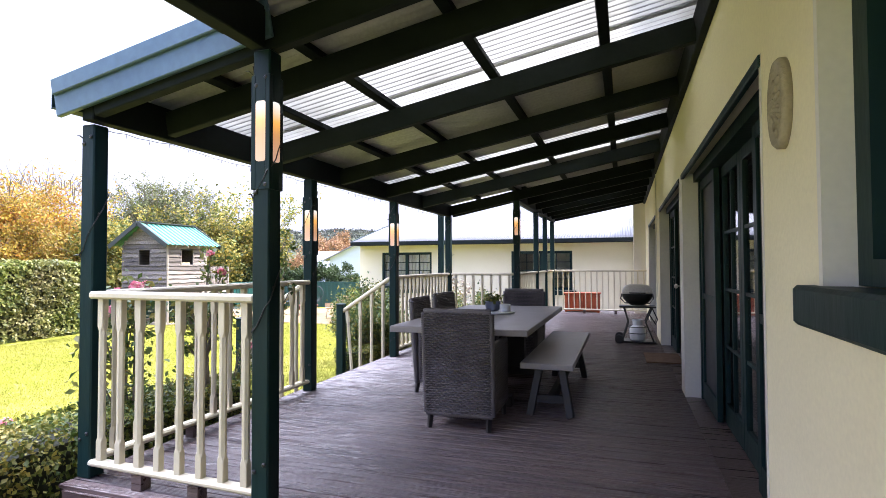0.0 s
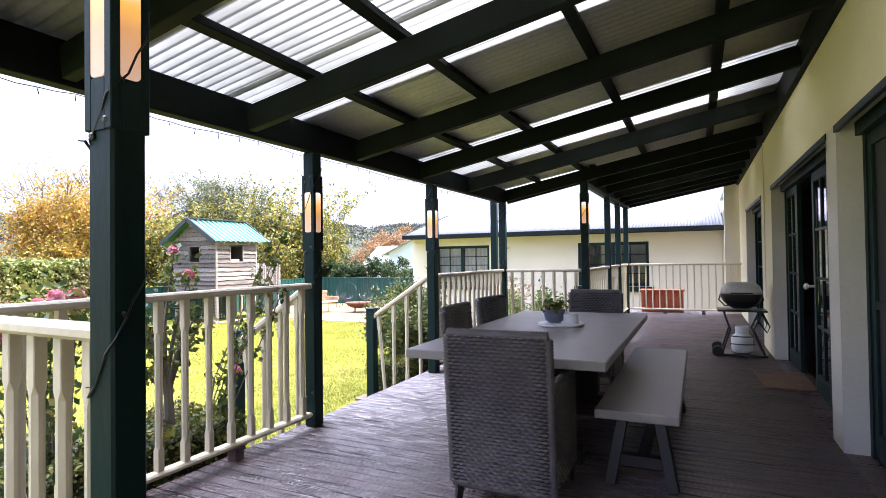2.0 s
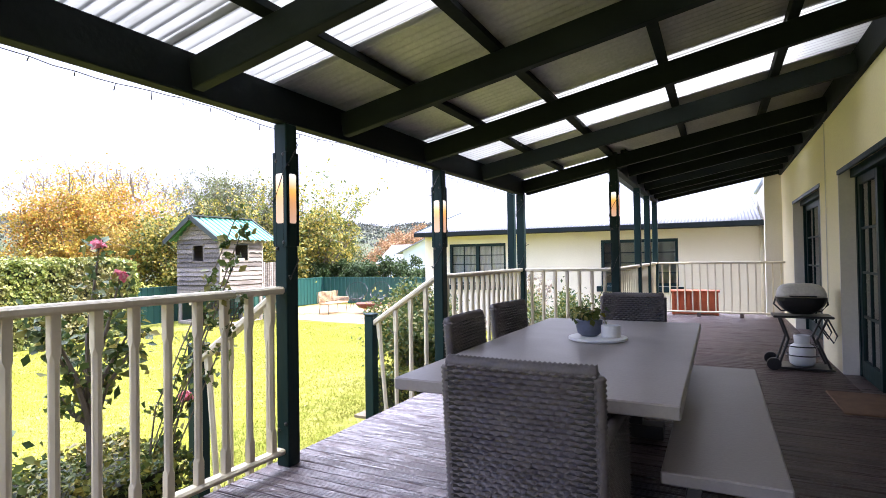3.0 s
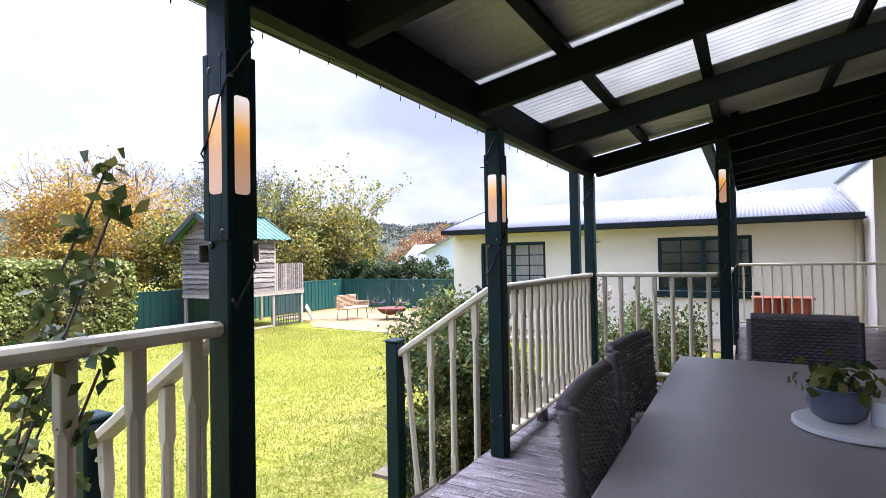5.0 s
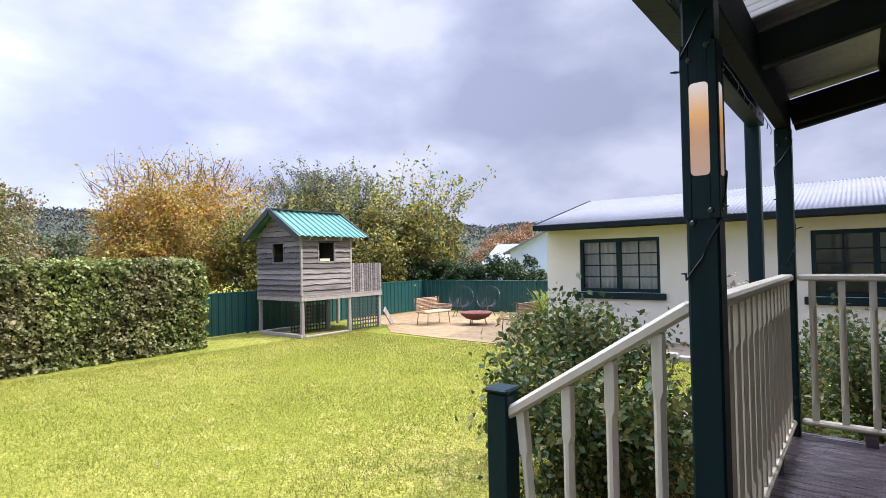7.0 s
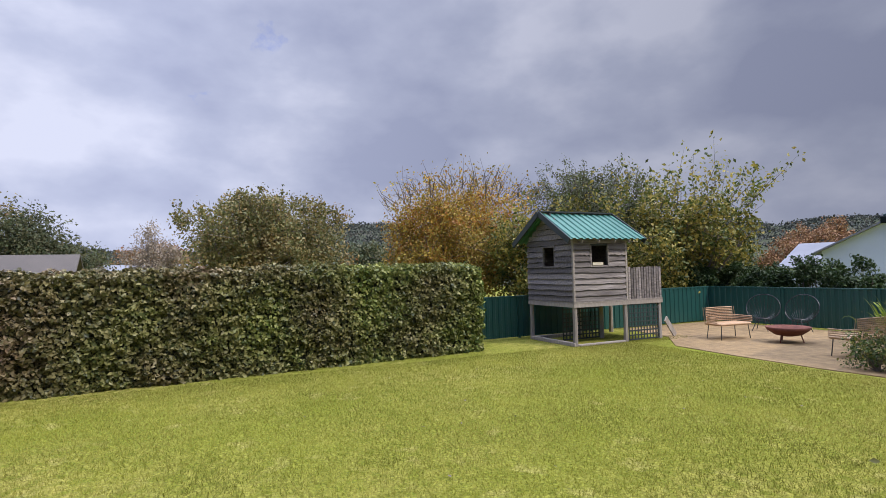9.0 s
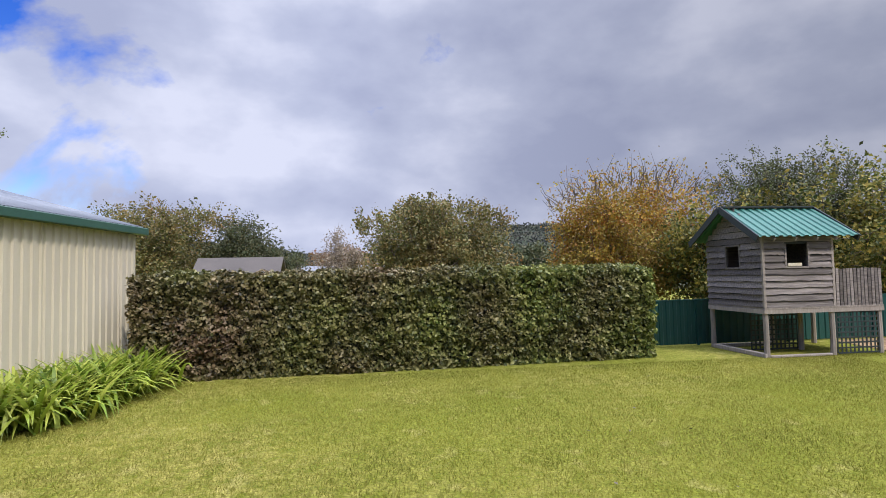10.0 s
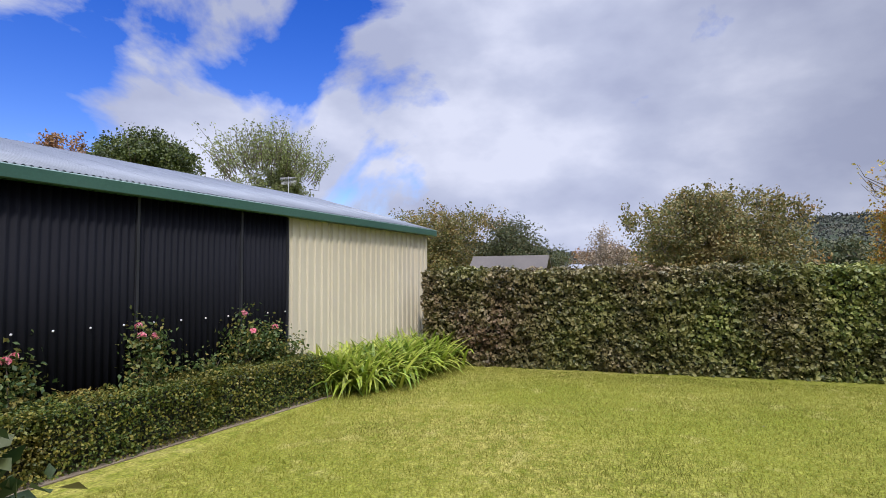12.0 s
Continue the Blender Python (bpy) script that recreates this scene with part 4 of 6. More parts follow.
# ---- veranda furniture ----
def wicker_panel(name, w, h, parent, m, thick=0.05, lean=0.0, bulge=0.0):
    """A woven panel in its own x-z plane: strands weave over and under upright canes."""
    pitch_z, pitch_x = 0.0190, 0.0215
    nz, nx = max(3, int(h / pitch_z)), max(2, int(w / pitch_x))
    sub = 3
    verts, faces = [], []
    cols, rows_n = nx * sub + 1, nz * 2 + 1
    for r in range(rows_n):
        z = r * h / (rows_n - 1)
        for side in (-1, 1):
            for c in range(cols):
                cc = c if side < 0 else cols - 1 - c
                x = -w / 2 + w * cc / (cols - 1)
                ph = math.cos(cc / sub * math.pi + ((r // 2) % 2) * math.pi)
                d = thick / 2 + (0.0075 * max(-0.75, ph) + 0.006 if r % 2 else -0.006)
                verts.append((x, side * d + lean * z + bulge * (1 - (2 * x / w) ** 2), z))
    m2 = cols * 2
    for r in range(rows_n - 1):
        for c in range(m2):
            a, b2 = r * m2 + c, r * m2 + (c + 1) % m2
            faces.append((a, b2, b2 + m2, a + m2))
    ob = raw(name, verts, faces, M_WICKER, parent)
    bm = bmesh.new()

    def wrapped(a0, b0, r0):
        """An edge wound with strands: its girth swells and narrows."""
        a0, b0 = Vector(a0), Vector(b0)
        k_n = max(4, int((b0 - a0).length / 0.0085))
        pts = []
        for k in range(k_n + 1):
            q = a0.lerp(b0, k / k_n)
            q.y += bulge * (1 - (2 * q.x / w) ** 2) if abs(a0.x - b0.x) > 0.01 else 0
            pts.append(q)
        tube(bm, pts, [r0 + (0.0045 if k % 2 else -0.0015) for k in range(k_n + 1)], 8)

    for x in (-w / 2, w / 2):
        wrapped((x, 0, 0), (x, lean * h * 0.985, h * 0.985), thick / 2)
    wrapped((-w / 2, lean * h, h), (w / 2, lean * h, h), thick / 2)
    wrapped((-w / 2, 0, 0), (w / 2, 0, 0), thick / 2)
    part("rolled_edge", bm, M_WICKER, ob, smooth=True)
    core = bmesh.new()
    box(core, (0, lean * h / 2 + bulge * 0.6, h / 2), (w * 0.97, thick * 0.75, h * 0.98), Euler((-math.atan(lean), 0, 0)).to_matrix())
    part("core", core, M_DARKWOOD, ob)
    ob.matrix_basis = m
    return ob


def wicker_chair(x, y, rz_deg, arms):
    """Faces its own +y; the back is at y = 0."""
    c = thing("wicker_chair", "dark grey woven wicker " + ("armchair" if arms else "dining chair") + " with black tapered legs", "chair", (x, y, 0), rz_deg, "chairs round the table")
    wicker_panel("backrest", 0.54, 0.80, c, pose(0, 0.0, 0.12), 0.05, -0.075, -0.012)
    wicker_panel("side_panel", 0.50, 0.52 if arms else 0.30, c, pose(-0.255, 0.28, 0.13, 0, 0, 90), 0.04)
    wicker_panel("side_panel", 0.50, 0.52 if arms else 0.30, c, pose(0.255, 0.28, 0.13, 0, 0, 90), 0.04)
    wicker_panel("front_panel", 0.47, 0.28, c, pose(0, 0.54, 0.13), 0.035)
    bm = bmesh.new()
    span(bm, -0.235, 0.235, 0.03, 0.52, 0.40, 0.43)
    part("seat", bm, M_WICKER, c)
    bm = bmesh.new()
    span(bm, -0.225, 0.225, 0.04, 0.53, 0.43, 0.485, 0.02)
    part("cushion", bm, M_DARKWOOD, c)
    for sx in (-0.235, 0.235):
        for sy in (0.01, 0.53):
            bm = bmesh.new()
            tube(bm, [(sx, sy, 0.16), (sx * 1.02, sy + (-0.03 if sy < 0.1 else 0.01), 0)], [0.030, 0.020], 4)
            part("leg", bm, M_DARKWOOD, c)
    return c


wicker_chair(-0.94, 4.64, 0, True)
wicker_chair(-1.035, 8.05, 180, True)
wicker_chair(-1.70, 5.93, -88, True)
wicker_chair(-1.74, 6.84, -96, True)

tb = thing("dining_table", "long grey dining table with a thick top on dark trestle legs", "table", (-1.05, 6.20, 0.0225))
bm = bmesh.new()
box(bm, (0, 0, 0.705), (1.21, 2.58, 0.055), None, 0.006)
part("tabletop", bm, M_TABLE, tb)
for y in (-0.72, 0.72):
    bm = bmesh.new()
    box(bm, (0, y, 0.35), (0.46, 0.12, 0.57), None, 0.006)
    part("leg", bm, M_DARKWOOD, tb)
    bm = bmesh.new()
    box(bm, (0, y, 0.024), (0.74, 0.14, 0.092), None, 0.006)
    part("foot", bm, M_DARKWOOD, tb)
    bm = bmesh.new()
    box(bm, (0, y, 0.655), (0.82, 0.12, 0.044), None, 0.006)
    part("bearer", bm, M_DARKWOOD, tb)
bm = bmesh.new()
box(bm, (0, 0, 0.24), (0.07, 1.32, 0.12), None, 0.006)
part("stretcher", bm, M_DARKWOOD, tb)

bn = thing("bench", "long grey topped bench with dark splayed legs", "bench", (-0.312, 6.09, 0.0))
bm = bmesh.new()
box(bm, (0, 0, 0.456), (0.43, 2.19, 0.05), None, 0.006)
part("bench_top", bm, M_TABLE, bn)
for y in (-0.80, 0.80):
    for s in (-1, 1):
        bm = bmesh.new()
        beam(bm, (s * 0.09, y, 0.431), (s * 0.17, y + 0.06 * (1 if y > 0 else -1), 0.0), 0.06, 0.09, 0.004, up=(0, 1, 0))
        part("leg", bm, M_DARKWOOD, bn)
    bm = bmesh.new()
    box(bm, (0, y, 0.411), (0.34, 0.09, 0.04))
    part("bearer", bm, M_DARKWOOD, bn)
    bm = bmesh.new()
    box(bm, (0, y + 0.03 * (1 if y > 0 else -1), 0.14), (0.25, 0.05, 0.06))
    part("crossbar", bm, M_DARKWOOD, bn)
bm = bmesh.new()
box(bm, (0, 0, 0.13), (0.05, 1.60, 0.08))
part("stretcher", bm, M_DARKWOOD, bn)

pl = thing("round_tray", "round white marble tray on the table", "tray", (-1.02, 6.37, 0.755))
bm = bmesh.new()
lathe(bm, [(0.17, 0), (0.185, 0.006), (0.185, 0.018), (0.178, 0.022)], sides=32)
part("plate", bm, M_WHITE, pl)
pt = thing("plant_pot", "blue grey glazed pot with a small leafy plant", "plant", (-1.075, 6.38, 0.7775))
bm = bmesh.new()
lathe(bm, [(0.05, 0), (0.075, 0.02), (0.085, 0.06), (0.084, 0.10), (0.088, 0.105), (0.078, 0.107), (0.075, 0.085)], sides=24)
part("pot", bm, M_POT, pt, smooth=True)
cd = thing("candle_cup", "white ceramic candle cup on the tray", "candle", (-0.935, 6.36, 0.7775))
bm = bmesh.new()
lathe(bm, [(0.055, 0), (0.06, 0.006), (0.06, 0.075), (0.054, 0.078), (0.052, 0.03)], sides=24)
part("cup", bm, M_WHITE, cd)

mt = thing("door_mat", "worn brown coir door mat on the deck", "mat", (0.785, 8.49, 0.0), 1)
bm = bmesh.new()
box(bm, (0, 0, 0.009), (0.46, 0.78, 0.018), None, 0.005)
part("coir_pad", bm, M_COIR, mt)

pq = thing("wall_plaque", "oval cast stone wall plaque with raised floral relief", "plaque", (WX, 2.78, 1.865))
bm = bmesh.new()
rings = []
for s, dx in ((1.0, 0.0), (1.0, -0.022), (0.93, -0.034), (0.84, -0.024), (0.5, -0.028), (0.0, -0.03)):
    rings.append([bm.verts.new((dx, 0.105 * s * math.cos(k * math.tau / 28), 0.165 * s * math.sin(k * math.tau / 28))) for k in range(28)] if s else [bm.verts.new((dx, 0, 0))])
for a, b in zip(rings, rings[1:]):
    for k in range(28):
        bm.faces.new((a[k], a[(k + 1) % 28], b[(k + 1) % 28], b[k]) if len(b) > 1 else (a[k], a[(k + 1) % 28], b[0]))
bm.faces.new(rings[0][::-1])
part("disc", bm, M_STONE, pq, smooth=True)
bm = bmesh.new()
rnd = random.Random(4)
for k in range(16):
    a, r0 = k * 2.4, 0.02 + 0.045 * (k / 16)
    c = (-0.027, r0 * math.cos(a) * 0.9, r0 * math.sin(a) * 1.7 - 0.005)
    bmesh.ops.create_icosphere(bm, subdivisions=1, radius=0.017, matrix=Matrix.Translation(c) @ Matrix.Rotation(a, 4, "X") @ Matrix.Diagonal((0.7, 1.3, 0.6, 1)))
part("relief", bm, M_STONE, pq, smooth=True)

# gas barbecue on its cart
bq = thing("gas_barbecue", "small black gas barbecue with a pale lid on a folding cart", "barbecue", (0.50, 9.98, 0))
bm = bmesh.new()
box(bm, (0, 0, 0.03), (0.55, 0.38, 0.022), None, 0.005)
part("base_tray", bm, M_BLACK, bq)
for s in (-1, 1):
    bm = bmesh.new()
    tube(bm, [(-0.24, s * 0.16, 0.04), (-0.14, s * 0.16, 0.35), (-0.21, s * 0.16, 0.58)], 0.013, 7)
    tube(bm, [(0.24, s * 0.16, 0.04), (0.12, s * 0.16, 0.35), (0.22, s * 0.16, 0.58)], 0.013, 7)
    tube(bm, [(0.22, s * 0.16, 0.58), (0.30, s * 0.16, 0.40), (0.27, s * 0.16, 0.32), (0.17, s * 0.16, 0.48)], 0.009, 6)
    part("cart_frame", bm, M_BLACK, bq)
    bm = bmesh.new()
    lathe(bm, [(0.055, -0.015), (0.07, -0.012), (0.07, 0.012), (0.055, 0.015)], sides=18)
    o = part("wheel", bm, M_BLACK, bq, "black cart wheel")
    o.matrix_basis = pose(-0.285, s * 0.20, 0.072, 90, 0, 0)
bm = bmesh.new()
box(bm, (0, 0, 0.59), (0.56, 0.36, 0.025), None, 0.006)
part("shelf", bm, M_BLACK, bq)
bm = bmesh.new()
for k in range(2):
    tube(bm, [(0.155 * math.cos(a), 0.155 * math.sin(a), 0.16 + k * 0.10) for a in [i * math.tau / 16 for i in range(17)]], 0.007, 5)
part("bottle_ring", bm, M_BLACK, bq)
gb = thing("gas_bottle", "white enamel gas bottle held in the barbecue cart", "gas bottle", (0.50, 9.98, 0.041))
bm = bmesh.new()
lathe(bm, [(0.09, 0), (0.118, 0.02), (0.126, 0.06), (0.126, 0.18), (0.108, 0.22), (0.065, 0.25), (0.04, 0.256)], sides=24)
part("bottle", bm, M_WHITE, gb, smooth=True)
bm = bmesh.new()
lathe(bm, [(0.075, 0.235), (0.08, 0.33), (0.074, 0.337), (0.068, 0.245)], sides=20)
part("collar", bm, M_WHITE, gb)
bm = bmesh.new()
tube(bm, [(-0.235, 0, 0.80), (-0.26, 0, 0.72), (-0.19, 0, 0.645), (0.19, 0, 0.645), (0.25, 0, 0.72), (0.235, 0, 0.80)], 0.011, 6)
part("side_rail", bm, M_BLACK, bq)


def oblong(bm, rows_o, n=24, e=0.55):
    """Stacked rounded rectangles: (height, half length, half depth)."""
    rings = [[bm.verts.new((math.copysign(abs(math.cos(t)) ** e, math.cos(t)) * hx, math.copysign(abs(math.sin(t)) ** e, math.sin(t)) * hy, z)) for t in [k * math.tau / n for k in range(n)]] for z, hx, hy in rows_o]
    for p0, p1 in zip(rings, rings[1:]):
        for k in range(n):
            bm.faces.new((p0[k], p0[(k + 1) % n], p1[(k + 1) % n], p1[k]))
    bm.faces.new(rings[0][::-1])
    bm.faces.new(rings[-1])


bm = bmesh.new()
oblong(bm, [(0.615, 0.10, 0.08), (0.65, 0.16, 0.12), (0.71, 0.215, 0.16), (0.765, 0.24, 0.175), (0.80, 0.243, 0.178)])
part("bowl", bm, M_BLACK, bq)
bm = bmesh.new()
oblong(bm, [(0.803, 0.238, 0.174), (0.845, 0.236, 0.17), (0.90, 0.215, 0.15), (0.935, 0.175, 0.12), (0.95, 0.12, 0.08)])
part("lid", bm, M_LIDGREY, bq, "pale grey domed lid", smooth=True)
bm = bmesh.new()
tube(bm, [(-0.12, -0.18, 0.82), (-0.12, -0.215, 0.82), (0.12, -0.215, 0.82), (0.12, -0.18, 0.82)], 0.009, 6)
part("lid_handle", bm, M_BLACK, bq)

hu = thing("slatted_planter", "orange stained slatted timber planter box past the far railing", "planter", (-0.77, 15.62, -0.02))
for x in (-0.42, 0.42):
    for y in (-0.16, 0.16):
        bm = bmesh.new()
        box(bm, (x, y, 0.275), (0.06, 0.06, 0.51), None, 0.004)
        part("corner_post", bm, M_ORANGE, hu)
for k in range(4):
    bm = bmesh.new()
    box(bm, (-0.36 + k * 0.12, -0.16, 0.28), (0.055, 0.022, 0.42))
    part("slat", bm, M_ORANGE, hu)
bm = bmesh.new()
box(bm, (0.22, -0.16, 0.28), (0.34, 0.022, 0.42))
part("front_panel", bm, M_ORANGE, hu)
bm = bmesh.new()
box(bm, (0, 0, 0.52), (0.96, 0.42, 0.035), None, 0.004)
box(bm, (0, 0, 0.06), (0.9, 0.36, 0.035))
box(bm, (0, 0.15, 0.28), (0.84, 0.02, 0.42))
part("frame", bm, M_ORANGE, hu)
bm = bmesh.new()
tube(bm, [(WX - 0.012, 10.55, 3.0 - k * 0.12 + 0.0) for k in range(20)], 0.006, 5)
tagged(new("wall_cable", to_mesh("wall_cable", bm, M_REVEAL)), "thin cable clipped down the rendered wall", "cable")


# ---- garage ----
GY = 17.58
ga = thing("garage", "long cream rendered garage with a pale corrugated roof and dark gutter", "garage", (0, 0, 0))
GW = [(-7.62, -5.80), (-3.10, -1.20)]
bm = bmesh.new()
x = -8.47
for a, b in GW:
    span(bm, x, a, GY, GY + 0.2, GZ, 2.1)
    span(bm, a, b, GY, GY + 0.2, GZ, 0.48)
    span(bm, a, b, GY, GY + 0.2, 1.70, 2.1)
    x = b
span(bm, x, 0.71, GY, GY + 0.2, GZ, 2.1)
span(bm, -8.47, -8.27, GY + 0.2, 23.4, GZ, 2.1)
span(bm, -8.27, 0.71, 23.2, 23.4, GZ, 2.1)
span(bm, 0.51, 0.71, GY + 0.2, 23.2, GZ, 2.1)
bmesh.ops.remove_doubles(bm, verts=bm.verts, dist=0.0005)
part("wall", bm, M_GARAGE, ga)
bm = bmesh.new()
span(bm, -8.27, 0.51, GY + 0.2, 23.2, GZ + 0.0, GZ + 0.05)
part("floor_slab", bm, M_INSIDE, ga)
for a, b in GW:
    wn2 = bmesh.new()
    m = (a + b) / 2
    for x0, x1, z0, z1 in ((a, a + 0.07, 0.48, 1.70), (b - 0.07, b, 0.48, 1.70), (a + 0.07, b - 0.07, 1.62, 1.70), (a + 0.07, b - 0.07, 0.48, 0.56), (m - 0.05, m + 0.05, 0.56, 1.62)):
        span(wn2, x0, x1, GY + 0.03, GY + 0.13, z0, z1)
    wo = part("window", wn2, M_GREEN, ga, "dark green framed multi pane window")
    for s0, s1 in ((a + 0.07, m - 0.05), (m + 0.05, b - 0.07)):
        xm = (s0 + s1) / 2
        bm = bmesh.new()
        span(bm, xm - 0.012, xm + 0.012, GY + 0.05, GY + 0.09, 0.56, 1.62)
        part("glazing_bar", bm, M_GREEN, wo)
        for k in (1, 2, 3):
            zm = 0.56 + 1.06 * k / 4
            bm = bmesh.new()
            span(bm, s0, s1, GY + 0.046, GY + 0.094, zm - 0.012, zm + 0.012)
            part("glazing_bar", bm, M_GREEN, wo)
    bm = bmesh.new()
    span(bm, a + 0.07, m - 0.05, GY + 0.066, GY + 0.072, 0.56, 1.62)
    span(bm, m + 0.05, b - 0.07, GY + 0.066, GY + 0.072, 0.56, 1.62)
    part("pane", bm, M_GLASS, wo).visible_shadow = False
    bm = bmesh.new()
    span(bm, a - 0.12, b + 0.12, GY - 0.07, GY + 0.03, 0.33, 0.475, 0.01)
    part("sill", bm, M_GREEN, wo, "thick dark green sill")
    if b < -4:
        verts, faces, n = [], [], 90
        for k in range(n + 1):
            u = k / n
            verts += [(a + (b - a) * u, GY + 0.26 + 0.025 * math.sin(u * 95), z) for z in (0.45, 1.72)]
        faces = [(2 * k, 2 * k + 2, 2 * k + 3, 2 * k + 1) for k in range(n)]
        raw("curtain", verts, faces, M_CURTAIN, wo)
        tagged(wo.children[-1], "pale pleated curtain")
RG = 0.245
up_g = Vector((0, -RG, 1)).normalized()
for k in range(13):
    corrugated("roof_sheet", (-8.52 + k * 0.70, 17.0, 2.06), (0, 1, RG), (1, 0, 0), up_g, 3.5, 0.715, 0.076, 0.02, M_ROOFW, ga)
    corrugated("roof_sheet", (-8.52 + k * 0.70, 23.8, 2.06), (0, -1, RG), (1, 0, 0), (0, RG, 1), 3.5, 0.715, 0.15, 0.02, M_ROOFW, ga)
bm = bmesh.new()
for y0, y1 in ((17.05, 20.4), (23.75, 20.4)):
    beam(bm, (-8.5, y0, 2.03), (-8.5, y1, 2.03 + 3.35 * RG), 0.03, 0.12)
part("barge", bm, M_GREEN, ga)
bm = bmesh.new()
va = [bm.verts.new(p) for p in ((-8.46, GY, 2.1), (-8.46, 23.4, 2.1), (-8.46, 20.4, 2.85))]
vb = [bm.verts.new((v.co.x + 0.15, v.co.y, v.co.z)) for v in va]
bm.faces.new(va)
bm.faces.new(vb[::-1])
for k in range(3):
    bm.faces.new((va[k], va[(k + 1) % 3], vb[(k + 1) % 3], vb[k]))
part("gable", bm, M_GARAGE, ga)
bm = bmesh.new()
span(bm, -8.50, 0.65, 16.92, 17.04, 1.93, 2.055, 0.01)
span(bm, -8.5, 0.7, 17.04, GY - 0.002, 1.94, 1.97)
part("gutter", bm, M_BEAM, ga, "dark gutter and soffit")

# ---- cubby house ----
cu = thing("cubby_house", "weathered grey timber cubby house on stilts with a green roof", "playhouse", (-13.38, 13.98, GZ))
# local axes: x back is negative, y along the front; floor 0.96 above the lawn
FZ, WH, DP, WD = 1.05, 1.52, 1.85, 1.6
bm = bmesh.new()
span(bm, -DP, 0.05, -0.04, 2.78, FZ - 0.04, FZ + 0.0)
part("floor_platform", bm, M_OLDPOST, cu)
bm = bmesh.new()
span(bm, 0.0, 0.045, -0.05, 2.79, FZ - 0.13, FZ - 0.04)
span(bm, -DP, 0.0, -0.05, -0.005, FZ - 0.13, FZ - 0.04)
part("floor_beam", bm, M_OLDPOST, cu)
for x, y in ((-0.03, 0.02), (-0.03, 1.58), (-0.03, 2.72), (-1.8, 0.02), (-1.8, 1.58), (-1.8, 2.72), (-0.9, 1.58)):
    bm = bmesh.new()
    tube(bm, [(x, y, -0.05), (x + 0.01, y, 0.5), (x, y, FZ - 0.04)], [0.06, 0.053, 0.055], 8)
    part("stilt", bm, M_OLDPOST, cu)
rnd = random.Random(8)
nb = 11
bh = WH / nb


def boards(length_axis, lo, hi, fixed, hole, name="weatherboard", gable=False):
    """Lapped boards; hole = (from, to, z0, z1) cuts a window; gable adds shrinking boards up to the ridge."""
    total = nb + (5 if gable else 0)
    for k in range(total):
        z0, z1 = FZ + k * bh, FZ + (k + 1) * bh - 0.010
        a, b = lo, hi
        if k >= nb:
            f = (k - nb + 0.5) / 5.2
            a, b = lo + (hi - lo) / 2 * f, hi - (hi - lo) / 2 * f
        spans = [(a, b)]
        if hole and z1 - 0.012 > hole[2] + 0.02 and z0 < hole[3] - 0.02:
            spans = [(a, hole[0]), (hole[1], b)]
        for s0, s1 in spans:
            bm = bmesh.new()
            t, j = 0.022, rnd.uniform(-0.006, 0.006)
            tilt = 0.034
            n = 8
            vb, vt = [], []
            for q in range(n + 1):
                u = s0 + (s1 - s0) * q / n
                wob = rnd.uniform(-0.014, 0.010)
                for lst, z, o in ((vb, z0 + wob, tilt), (vt, z1, 0.0)):
                    for off in (o, o + t):
                        p = (fixed + off + j, u, z) if length_axis == "y" else (u, fixed - off - j, z)
                        lst.append(bm.verts.new(p))
            for q in range(n):
                i0, i1 = 2 * q, 2 * q + 2
                bm.faces.new((vb[i0 + 1], vb[i1 + 1], vt[i1 + 1], vt[i0 + 1]))
                bm.faces.new((vb[i1], vb[i0], vt[i0], vt[i1]))
                bm.faces.new((vb[i0], vb[i1], vb[i1 + 1], vb[i0 + 1]))
                bm.faces.new((vt[i0 + 1], vt[i1 + 1], vt[i1], vt[i0]))
            bm.faces.new((vb[0], vb[1], vt[1], vt[0]))
            bm.faces.new((vb[-1], vb[-2], vt[-2], vt[-1]))
            part(name, bm, M_OLDWOOD, cu)


boards("y", 0.0, WD, 0.0, (0.50, 1.04, FZ + 0.84, FZ + 1.32))
boards("x", -DP, 0.0, 0.0, (-1.14, -0.66, FZ + 0.84, FZ + 1.35), gable=True)
bm = bmesh.new()
span(bm, -DP, -DP + 0.03, 0.03, WD - 0.03, FZ, FZ + WH)
span(bm, -DP + 0.03, 0, WD - 0.03, WD, FZ, FZ + WH)
part("back_wall", bm, M_OLDWOOD, cu)
bm = bmesh.new()
gv = [bm.verts.new((x, y, z)) for y in (WD - 0.03, WD) for x, z in ((-DP, FZ + WH), (0.0, FZ + WH), (-DP / 2, FZ + WH + 0.66))]
bm.faces.new(gv[:3])
bm.faces.new(gv[3:])
for i0, i1 in ((0, 1), (1, 2), (2, 0)):
    bm.faces.new((gv[i0], gv[i1], gv[i1 + 3], gv[i0 + 3]))
part("gable", bm, M_OLDWOOD, cu)
# added dark sheets: stand in for shade in the board gaps, darken the inside
bm = bmesh.new()
for y0, y1, z0, z1 in ((0.02, 0.48, 0, WH), (1.06, WD - 0.03, 0, WH), (0.48, 1.06, 0, 0.82), (0.48, 1.06, 1.34, WH)):
    span(bm, -0.03, -0.004, y0, y1, FZ + z0, FZ + z1)
for x0, x1, z0, z1 in ((-DP + 0.03, -1.16, 0, WH), (-0.64, -0.03, 0, WH), (-1.16, -0.64, 0, 0.82), (-1.16, -0.64, 1.37, WH)):
    span(bm, x0, x1, 0.004, 0.02, FZ + z0, FZ + z1)
span(bm, -DP + 0.03, -0.03, 0.02, WD - 0.03, FZ + WH, FZ + WH + 0.02)
